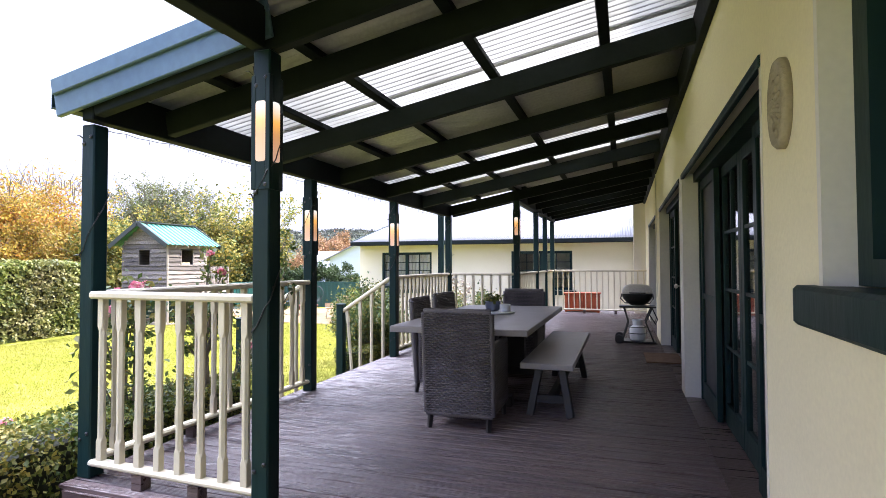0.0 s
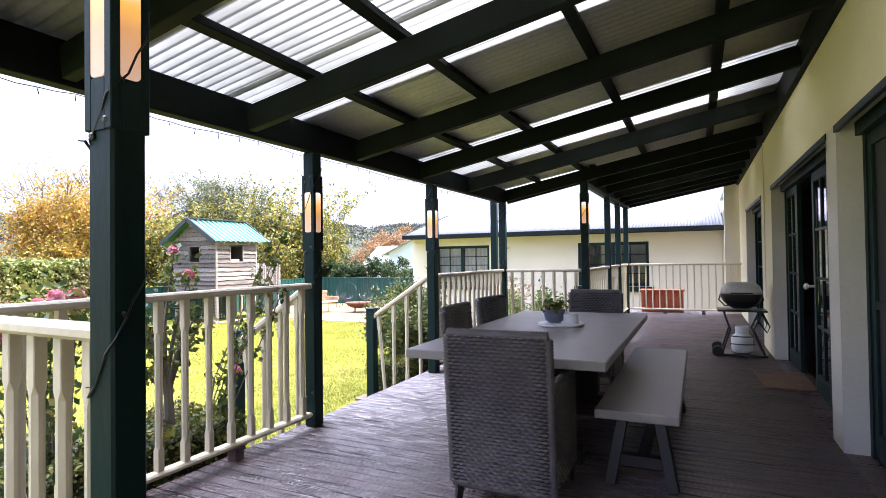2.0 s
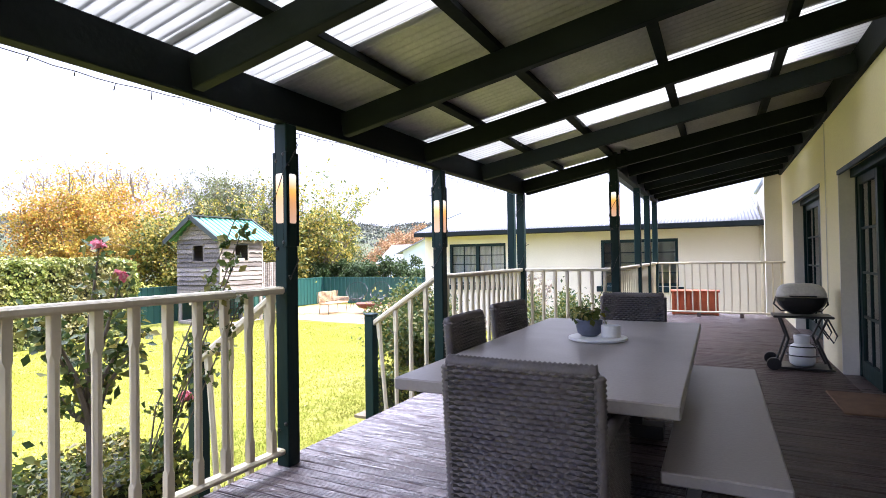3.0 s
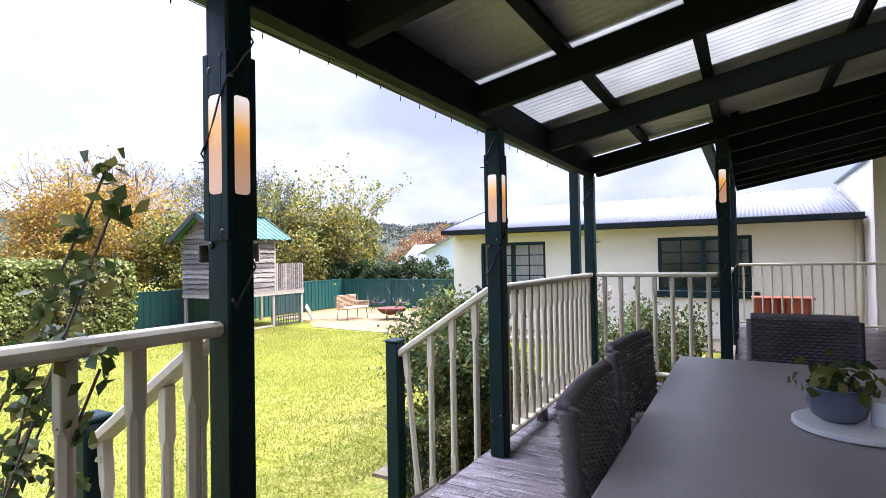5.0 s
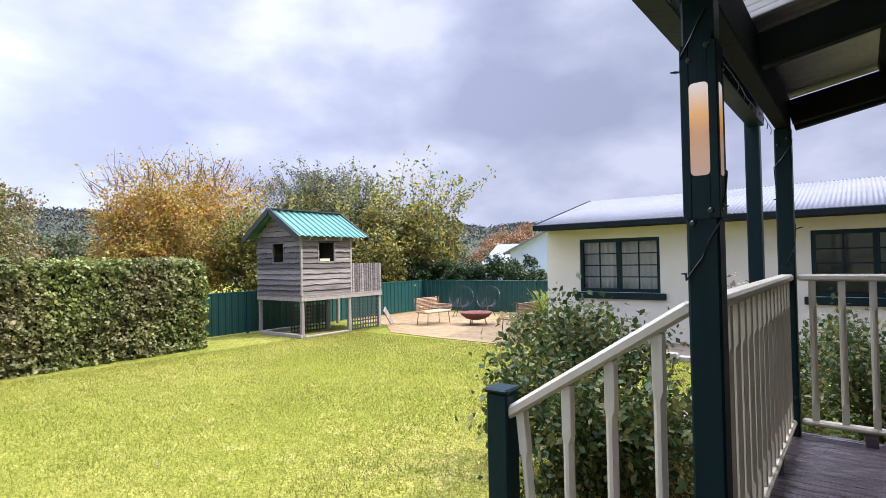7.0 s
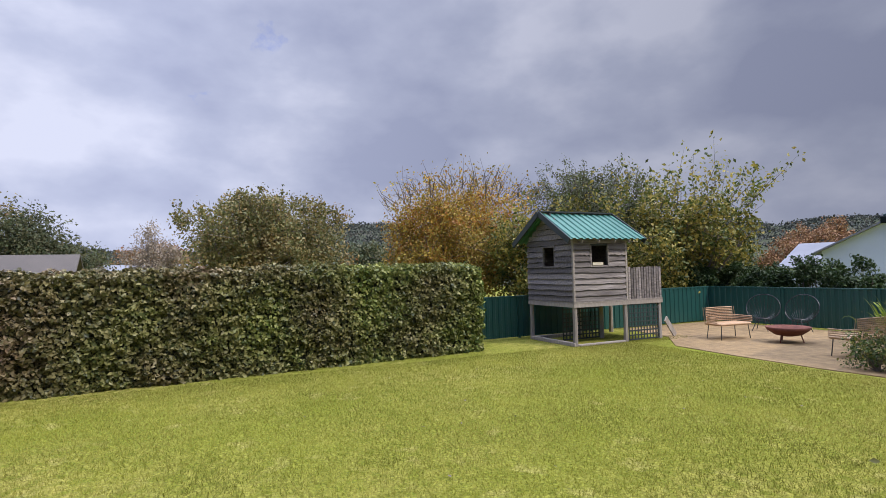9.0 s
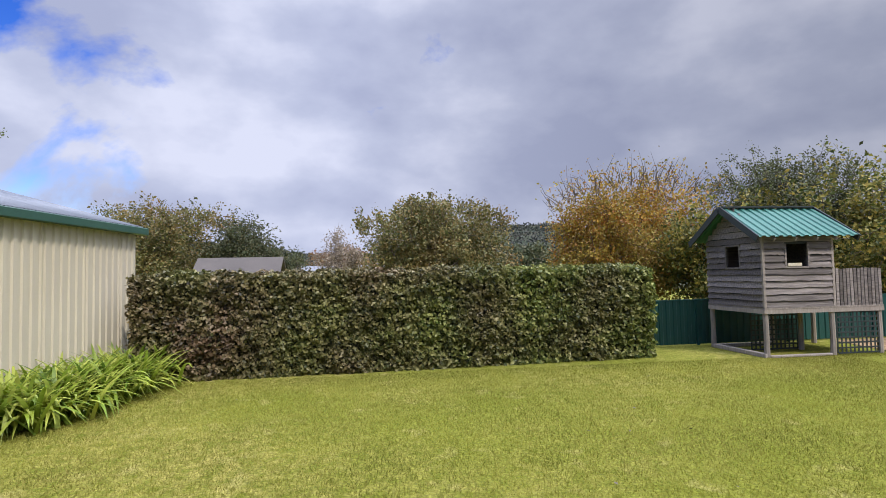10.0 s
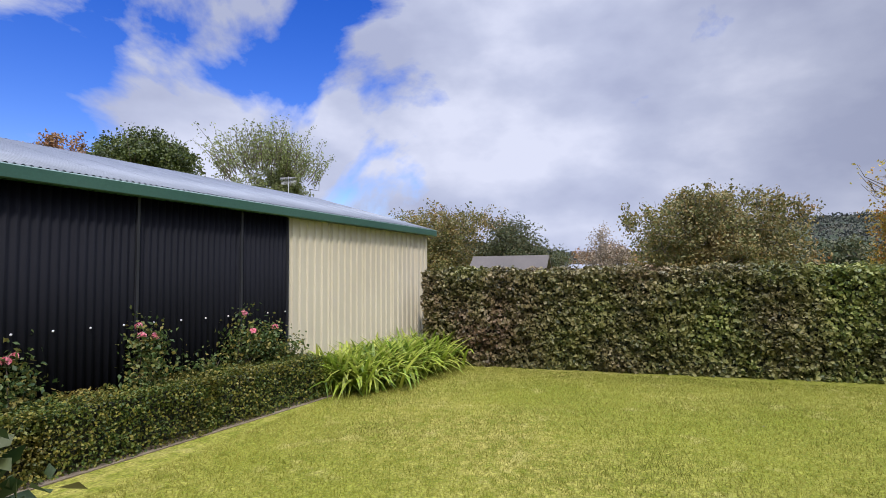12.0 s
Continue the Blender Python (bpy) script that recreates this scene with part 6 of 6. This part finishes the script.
rose_bush(-3.55, 13.2, GZ, 1.75, 0.6, 500, 0, 39, material=M_PALE, label="dried brown hydrangea heads on thin stems", leaf=0.08, low=0.6)
rose_bush(-2.3, 14.6, GZ, 0.8, 0.8, 800, 0, 40, label="low green shrub in the garage bed")
rose_bush(-8.3, 16.2, GZ, 0.75, 1.0, 1600, 0, 41, label="low green shrub at the garage corner")
rose_bush(-7.2, 16.4, GZ, 0.9, 1.1, 1500, 0, 42, label="low green shrub at the garage corner")
# in front of the shed
for k, (x, y, h, n) in enumerate(((-5.3, -0.2, 0.95, 2), (-6.45, -0.12, 0.85, 2), (-7.7, 0.05, 1.0, 2), (-8.4, 0.12, 0.75, 1), (-9.2, 0.22, 1.05, 3), (-9.9, 0.3, 0.95, 2))):
    rose_bush(x, y, GZ, h * 1.38, 1.05, 2700, n + 1, 50 + k, label="pink rose bush in front of the black shed wall", low=0.3, leaf=0.06, flower=0.058)
rose_bush(-4.12, 3.42, GZ, 0.78, 0.25, 60, 1, 60, label="low pink rose by the lawn edge", flower=0.055)

# leaves of the pot plant
rg = np.random.default_rng(5)
pp = rg.normal(size=(90, 3)) * (0.055, 0.055, 0.03) + (0, 0, 0.135)
leaf_cloud("leaves", pp, np.tile((0, 0, 1.0), (90, 1)), 0.045, M_BOX, pt, 0.7, 5, 0.5)


def strap_plant(x, y, h, spread, n, seed, label="arching bright green strap leaves at the shed wall"):
    """A clump of arching strap leaves."""
    s = thing("strap_leaf_plant", label, "plant", (x, y, GZ), group="strap leaf plants")
    rg = np.random.default_rng(seed)
    verts, faces = [], []
    for k in range(n):
        a = rg.random() * math.tau
        reach, hh = spread * (0.35 + 0.65 * rg.random()), h * (0.7 + 0.5 * rg.random())
        ox, oy = rg.normal() * spread * 0.25, rg.normal() * spread * 0.25
        d, sd_ = np.array((math.cos(a), math.sin(a))), np.array((-math.sin(a), math.cos(a)))
        base = len(verts)
        for i in range(7):
            u = i / 6
            r, z = reach * u ** 1.15, hh * (2.2 * u - 1.75 * u * u * (0.5 + 0.75 * (k % 7) / 6))
            w = 0.032 * (1 - u ** 3) + 0.001
            for sg in (-1, 1):
                q = np.array((ox, oy)) + d * r + sd_ * w * sg
                verts.append((q[0], q[1], max(0.01, z)))
        faces += [(base + 2 * i, base + 2 * i + 1, base + 2 * i + 3, base + 2 * i + 2) for i in range(6)]
    half = (n // 2) * 14
    raw("inner_leaves", verts[:half], [f for f in faces if f[0] < half], M_STRAP, s)
    raw("outer_leaves", verts[half:], [tuple(i - half for i in f) for f in faces if f[0] >= half], M_STRAP, s)


for k, (x, y) in enumerate(((-10.9, 0.95), (-11.45, 1.1), (-12.0, 1.15), (-12.6, 1.25), (-13.2, 1.3), (-11.2, 0.55), (-12.3, 0.75), (-13.6, 1.2))):
    strap_plant(x, y + 0.2, 0.50, 0.98, 340, 70 + k)
for k, (x, y) in enumerate(((-9.9, 20.2), (-9.2, 20.0), (-8.9, 19.2), (-8.8, 18.3))):
    strap_plant(x, y, 0.7, 0.6, 130, 80 + k, "dark green strap leaf clump beside the garage")


def tree(name, label, x, y, h, w, material, n_leaf, leaf, seed, crown_from=0.25, z0=GZ, limbs=16, twigs=5, sigma=0.075, bark=M_BARK, squash=1.0, category="tree", shoots=0, reach=0.16, bare=False):
    """Trunk, limbs and twigs, with leaves clustered round the twig ends; shoots rise past the crown."""
    t = thing(name, label, category, (x, y, z0))
    rg = np.random.default_rng(seed)
    bm = bmesh.new()
    tr = 0.02 * h + 0.03
    fork = Vector((rg.normal() * 0.05 * w, rg.normal() * 0.05 * w, h * max(0.12, crown_from)))
    tube(bm, [(0, 0, -0.1), fork * 0.5, fork], [tr * 1.2, tr, tr * 0.75], 8)
    ends = []
    zc, rzv = h * (crown_from + 1) / 2, h * (1 - crown_from) / 2
    for k in range(limbs):
        v = rg.normal(size=3)
        v /= np.linalg.norm(v)
        r = 0.35 + 0.5 * rg.random() ** 0.7
        tip = Vector((v[0] * w / 2 * r, v[1] * w / 2 * r, zc + v[2] * rzv * r * squash))
        mid = fork.lerp(tip, 0.5) + Vector((rg.normal() * 0.04 * w, rg.normal() * 0.04 * w, 0.06 * h))
        tube(bm, [fork, mid, tip], [tr * 0.5, tr * 0.26, tr * 0.06], 5)
        for q in range(twigs):
            s = 0.35 + 0.65 * rg.random()
            st_ = mid.lerp(tip, s)
            e = st_ + Vector(rg.normal(size=3)) * 0.085 * w + Vector((0, 0, 0.04 * h))
            tube(bm, [st_, e], [tr * 0.09, tr * 0.03], 4)
            ends += [e, st_.lerp(e, 0.5)]
        ends.append(tip)
    sprigs = []
    for k in range(shoots):
        a_, q = rg.random() * math.tau, math.sqrt(rg.random()) * 0.85
        hz = math.sqrt(max(0.0, 1 - q * q))
        st_ = Vector((q * math.cos(a_) * w / 2, q * math.sin(a_) * w / 2, zc + hz * rzv * 0.72))
        out = Vector((math.cos(a_) * q * 0.8, math.sin(a_) * q * 0.8, 0.9)) + Vector(rg.normal(size=3)) * 0.22
        e = st_ + out * h * reach * (0.5 + rg.random())
        md = st_.lerp(e, 0.5) + Vector(rg.normal(size=3)) * 0.02 * h
        tube(bm, [st_, md, e], [tr * 0.10, tr * 0.07, tr * 0.025], 4)
        for f_ in (0.25, 0.45, 0.65, 0.85, 1.0):
            sprigs.append(np.asarray(st_.lerp(e, f_)) + rg.normal(size=((1 if bare else 7), 3)) * leaf * (1.6 if bare else 0.9))
    part("trunk", bm, bark, t)
    m = max(1, n_leaf // len(ends))
    def clump(e):
        q = rg.normal(size=(m, 3))
        q *= (rg.random((m, 1)) ** 0.45) / (np.linalg.norm(q, axis=1, keepdims=True) + 1e-6)
        return np.asarray(e) + q * w * sigma * rg.uniform(0.9, 1.9)
    P = np.concatenate([clump(e) for e in ends])
    c = np.array((0, 0, zc))
    N = (P - c) / (np.linalg.norm(P - c, axis=1, keepdims=True) + 1e-6) + (0, 0, 0.4)
    # keep the outline of the crown, uneven but closed
    q = (P - c) / (w / 2, w / 2, rzv)
    ln = np.linalg.norm(q, axis=1)
    lim = np.array([0.90 + 0.34 * noise.noise(Vector(v_) * 2.2 + Vector((seed, 0, 0))) + 0.22 * noise.noise(Vector(v_) * 6.0 + Vector((0, seed, 0))) for v_ in q / (ln[:, None] + 1e-6)])
    over = ln > lim
    P[over] = c + (P[over] - c) * (lim[over] / ln[over] * rg.uniform(0.75, 1.0, over.sum()))[:, None]
    P[:, 2] = np.maximum(P[:, 2], 0.15)
    if sprigs:
        Q = np.concatenate(sprigs)
        P, N = np.concatenate([P, Q]), np.concatenate([N, np.tile((0, 0, 1.0), (len(Q), 1))])
    leaf_cloud("crown", P, N, leaf, material, t, 0.6, seed, 0.4)
    return t


tree("autumn_tree", "broad tree in golden orange autumn leaf, twigs showing", -20.3, 14.6, 5.6, 6.4, M_AUTUMN, 44000, 0.10, 101, 0.1, limbs=46, twigs=8, sigma=0.058, shoots=170, reach=0.10, bare=True)
tree("olive_tree", "grey green tree rising behind the cubby house", -20.0, 20.0, 5.8, 5.8, M_OLIVE, 48000, 0.088, 102, 0.12, limbs=46, twigs=7, sigma=0.06, shoots=120, reach=0.11)
tree("leafy_tree", "sparse yellow green tree with long upright shoots", -17.2, 22.6, 5.0, 5.0, M_LEAFY, 9000, 0.15, 103, 0.08, limbs=40, twigs=6, sigma=0.055, shoots=34, reach=0.27)
tree("leafy_shrub", "tall yellow green shrub behind the fence", -17.6, 19.8, 4.6, 5.2, M_LEAFY, 19000, 0.13, 104, 0.06, limbs=40, category="shrub", shoots=50)
tree("leafy_shrub", "tall yellow green shrub behind the fence", -17.8, 16.2, 3.7, 4.6, M_LEAFY, 20000, 0.12, 105, 0.05, limbs=36, category="shrub", shoots=40)
tree("round_tree", "rounded green tree with red berries and rust leaves", -20.8, 8.0, 4.55, 6.0, M_TREE, 66000, 0.095, 106, 0.08, limbs=50, twigs=8, sigma=0.058, shoots=150, reach=0.07)
tree("green_tree", "dark green tree behind the hedge", -31.2, -4.1, 5.8, 7.0, M_TREE, 24000, 0.14, 107, 0.08, limbs=44, shoots=90, reach=0.12)
tree("green_tree", "dark green tree behind the hedge", -32, -0.2, 5.4, 6.5, M_FARGREEN, 26000, 0.13, 108, 0.08, limbs=40)
tree("green_tree", "dark green tree behind the hedge", -38, -9.0, 6.5, 8.0, M_FARGREEN, 16000, 0.2, 109, 0.1, limbs=24)
tree("pale_shrub", "pale leafless shrub behind the hedge", -27.8, 4.4, 4.3, 2.8, M_PALE, 9000, 0.08, 110, 0.1, limbs=30, twigs=8, bark=M_OLDPOST, category="shrub")
tree("pine_tree", "dark spreading conifer beyond the shed", -19.7, -13.7, 8.2, 5.4, M_PINE, 50000, 0.13, 111, 0.5, limbs=46, sigma=0.075)
tree("willow_tree", "feathery pale green willow beyond the shed", -21.6, -8.7, 7.7, 4.4, M_WILLOW, 36000, 0.10, 112, 0.2, limbs=46, twigs=8, sigma=0.045, shoots=220, reach=0.14)
tree("rust_tree", "rust red autumn tree beyond the shed", -21.9, -22.4, 9.9, 5.6, M_FARRED, 22000, 0.17, 113, 0.25, limbs=24)
for k, (x, y, h, w) in enumerate(((-16.6, 21.9, 2.0, 1.9), (-15.6, 23.0, 2.1, 2.1), (-14.4, 22.6, 1.95, 2.0), (-13.2, 22.9, 2.15, 2.1), (-12.0, 22.8, 2.0, 1.9))):
    tree("ivy_bush", "dark green ivy bush over the fence", x, y, h + 0.1, w, M_IVY, 9000, 0.09, 120 + k, 0.05, limbs=20, twigs=5, category="shrub")
for k, (x, y, h, w, m) in enumerate(((-45, 72, 6.6, 9, M_FARRED), (-39, 75, 7.6, 8, M_FARRED), (-33, 70, 6.6, 7.5, M_FARGOLD), (-28, 74, 6.4, 9, M_FARRED), (-52, 70, 7.5, 10, M_FARGREEN), (-60, 62, 9, 10, M_FARRED), (-36, 82, 10, 9, M_FARGREEN), (-48, 84, 10.5, 10, M_FARRED),
                                     (-44, 18, 5.5, 10, M_FARGREEN), (-52, 12, 5.8, 12, M_FARGREEN), (-48, 6, 5.0, 9, M_TREE), (-56, -4, 6, 12, M_FARGREEN), (-60, 26, 6, 12, M_FARGREEN), (-40, 12.0, 4.2, 8, M_FARGREEN), (-70, 3, 7, 14, M_FARRED))):
    tree("far_tree", "distant autumn coloured tree", x, y, h, w, m, 7000, 0.3, 140 + k, 0.08, limbs=20, twigs=4, z0=GZ - 1.2)

# ---- distance ----
bm = bmesh.new()
RH = 420
prev = None
rows_h = []
for k in range(181):
    a = radians(70 + k * 220 / 180)       # seen from +y round by -x to -y
    d = Vector((math.cos(a), math.sin(a), 0))
    hgt = 28 + 8 * noise.noise(Vector((k * 0.05, 3.3, 0))) + 4 * noise.noise(Vector((k * 0.22, 9.1, 0)))
    deg = math.degrees(a)
    hgt += 9 * math.exp(-((deg - 163) / 7) ** 2) - 15 * math.exp(-((deg - 182) / 9) ** 2)
    rows_h.append([bm.verts.new(d * r + Vector((0, 0, z))) for r, z in ((150, -4.5), (260, max(0.3, hgt * 0.25)), (RH, max(1.0, hgt)), (RH + 120, -20))])
for p, q in zip(rows_h, rows_h[1:]):
    for k in range(3):
        bm.faces.new((p[k], q[k], q[k + 1], p[k + 1]))
solid("backdrop_hills", bm, M_HILL, "distant wooded hills under the clouds", "hills")
rg = np.random.default_rng(77)
P = []
for k in range(4600):
    kk = rg.random() * 180
    deg = 70 + kk * 220 / 180
    a = radians(deg)
    r = RH - 150 * rg.random() ** 1.6
    hgt = 28 + 8 * noise.noise(Vector((kk * 0.05, 3.3, 0))) + 4 * noise.noise(Vector((kk * 0.22, 9.1, 0)))
    hgt += 9 * math.exp(-((deg - 163) / 7) ** 2) - 15 * math.exp(-((deg - 182) / 9) ** 2)
    hgt = max(1.0, hgt)
    zz = hgt * (0.25 + 0.75 * (r - 260) / (RH - 260)) if r > 260 else hgt * 0.25
    m = 26
    P.append(np.array((r * math.cos(a), r * math.sin(a), zz + 0.5)) + rg.normal(size=(m, 3)) * (2.4, 2.4, 0.8))
hw = leaf_cloud("hill_woods", np.concatenate(P), np.tile((0, 0, 1.0), (sum(len(q) for q in P), 1)), 1.35, M_HAZEWOOD, None, 0.9, 78, 0.3)
tagged(hw, "distant woods on the hills", "woods", kind="stuff")


def far_house(x, y, w, d, h, rise, rzd, wall, roof, label):
    o = thing("neighbour_house", label, "house", (x, y, GZ - 1.0), rzd)
    bm = bmesh.new()
    span(bm, -w / 2, w / 2, -d / 2, d / 2, 0, h)
    va = [bm.verts.new((sx * w / 2, sy, z)) for sx in (-1, 1) for sy, z in ((-d / 2, h), (d / 2, h), (0, h + rise))]
    bm.faces.new(va[:3])
    bm.faces.new(va[3:])
    part("wall", bm, wall, o)
    bm = bmesh.new()
    for s in (-1, 1):
        beam(bm, (0, s * (d / 2 + 0.4), h - 0.4 * rise / (d / 2)), (0, 0, h + rise + 0.03), w + 0.6, 0.08)
    part("roof", bm, roof, o)
    bm = bmesh.new()
    span(bm, -w * 0.15, w * 0.1, -d / 2 - 0.03, -d / 2 + 0.05, 0.8, 2.0)
    span(bm, w / 2 - 0.05, w / 2 + 0.03, -d * 0.12, d * 0.12, 0.6, 2.2)
    part("window", bm, M_MESH, o)


far_house(-17.5, 40, 9, 7, 3.4, 1.7, -75, M_NEIGH, M_GREYROOF, "white neighbouring house with a grey gable roof")
far_house(-22.5, 47, 10, 7, 2.6, 1.5, 10, M_NEIGH, M_GREYROOF, "white neighbouring house with a grey gable roof")
far_house(-52, 1.0, 9, 7, 2.6, 1.2, 80, M_REVEAL, M_GREYROOF, "low pale house among distant trees")
far_house(-26.2, 0.5, 2.8, 3.0, 2.6, 1.1, 90, M_REVEAL, M_DIMROOF, "small shed with a grey gable roof behind the hedge")
far_house(-75, 8.5, 9, 7, 3.0, 1.6, 40, M_NEIGH, M_GREYROOF, "low pale house among distant trees")

# ---- grass blades ----
rg = np.random.default_rng(9)
n = 420000
gx = -3.1 - (rg.random(n) ** 1.25) * 10.4
gy = rg.uniform(1.2, 17.5, n)
keep = ~((gx > -4.25) & ((gy > 7.7) | (gy < 5.3))) & ~((gy > 15.6 + 0.0 * gx) & (gx > -13)) & (gx > -13.7) & ~((gx > -3.7) & (gy > 5.3) & (gy < 7.7))
gx, gy = gx[keep], gy[keep]
n = len(gx)
a = rg.random(n) * math.tau
hh, ww = rg.uniform(0.018, 0.045, n), rg.uniform(0.0022, 0.0045, n)
lean = rg.normal(size=(n, 2)) * 0.022
v = np.empty((n, 3, 3))
v[:, 0] = np.stack([gx + np.cos(a) * ww, gy + np.sin(a) * ww, np.full(n, GZ - 0.003)], 1)
v[:, 1] = np.stack([gx - np.cos(a) * ww, gy - np.sin(a) * ww, np.full(n, GZ - 0.003)], 1)
v[:, 2] = np.stack([gx + lean[:, 0], gy + lean[:, 1], GZ + hh], 1)
me = bpy.data.meshes.new("grass")
me.vertices.add(n * 3)
me.vertices.foreach_set("co", v.reshape(-1))
me.loops.add(n * 3)
me.loops.foreach_set("vertex_index", np.arange(n * 3, dtype=np.int32))
me.polygons.add(n)
me.polygons.foreach_set("loop_start", np.arange(n, dtype=np.int32) * 3)
me.update(calc_edges=True)
me.materials.append(M_BLADE)
tagged(new("grass", me), "short mown grass blades", "grass", kind="stuff")
rg = np.random.default_rng(19)
lp = np.stack([rg.uniform(-12.5, -4.5, 26), rg.uniform(2.5, 15, 26), np.full(26, GZ + 0.03)], 1)
tagged(leaf_cloud("fallen_leaves", lp, np.tile((0, 0, 1.0), (26, 1)), 0.05, M_BARK, None, 0.6, 19, 0.8), "a few brown fallen leaves on the lawn", "leaves", kind="stuff")


# ---- deck boards ----
dk = thing("floor", "dark brown stained ribbed timber deck boards", "deck", kind="structure")


def board_mesh(length):
    """One grooved deck board along x, its top at z = 0."""
    w, t = 0.084, 0.022
    prof = [(-w / 2, -t), (-w / 2, -0.003), (-w / 2 + 0.003, 0)]
    k = 6
    for i in range(k):
        c = -w / 2 + w * (i + 0.5) / k
        prof += [(c - 0.004, 0), (c - 0.002, -0.0022), (c + 0.002, -0.0022), (c + 0.004, 0)]
    prof += [(w / 2 - 0.003, 0), (w / 2, -0.003), (w / 2, -t)]
    n = len(prof)
    verts = [(x, y, z) for x in (0, length) for y, z in prof]
    faces = [(i, i + 1, n + i + 1, n + i) for i in range(n - 1)] + [(n - 1, 0, n, 2 * n - 1), tuple(range(n))[::-1], tuple(range(n, 2 * n))]
    me = bpy.data.meshes.new("plank")
    me.from_pydata(verts, [], faces)
    me.materials.append(M_DECK)
    return me


LONG, MID, SHORT = board_mesh(WX + 2.89 - 0.004), board_mesh(WX + 1.52 - 0.004), board_mesh(WX + 1.62 - 0.004)
y = -1.45
while y < 16.3:
    me, x0 = (MID, -1.52) if y < 2.86 else (LONG, -2.89) if y < 10.15 else (SHORT, -1.62)
    piece("plank", me, dk, (x0, y, -0.0005 * (int(y * 100) % 3)))
    y += 0.0935
bm = bmesh.new()
for x, y0, y1 in ((-2.84, 2.9, 10.14), (-1.49, -1.4, 2.8), (-1.56, 10.18, 16.2)):
    span(bm, x - 0.02, x + 0.02, y0, y1, GZ, -0.024)
span(bm, -2.82, -1.52, 2.88, 2.92, GZ, -0.024)
span(bm, -2.82, -1.6, 10.10, 10.14, GZ, -0.024)
part("skirt", bm, M_DECK, dk, "dark boards closing the deck's side")
bm = bmesh.new()
for x in (-2.4, -1.8, -1.1, -0.4, 0.3, 0.78):
    span(bm, x - 0.025, x + 0.025, 2.95 if x < -1.3 else -1.4, 10.2 if x < -1.5 else 16.2, -0.16, -0.024)
part("joist", bm, M_DARKWOOD, dk)
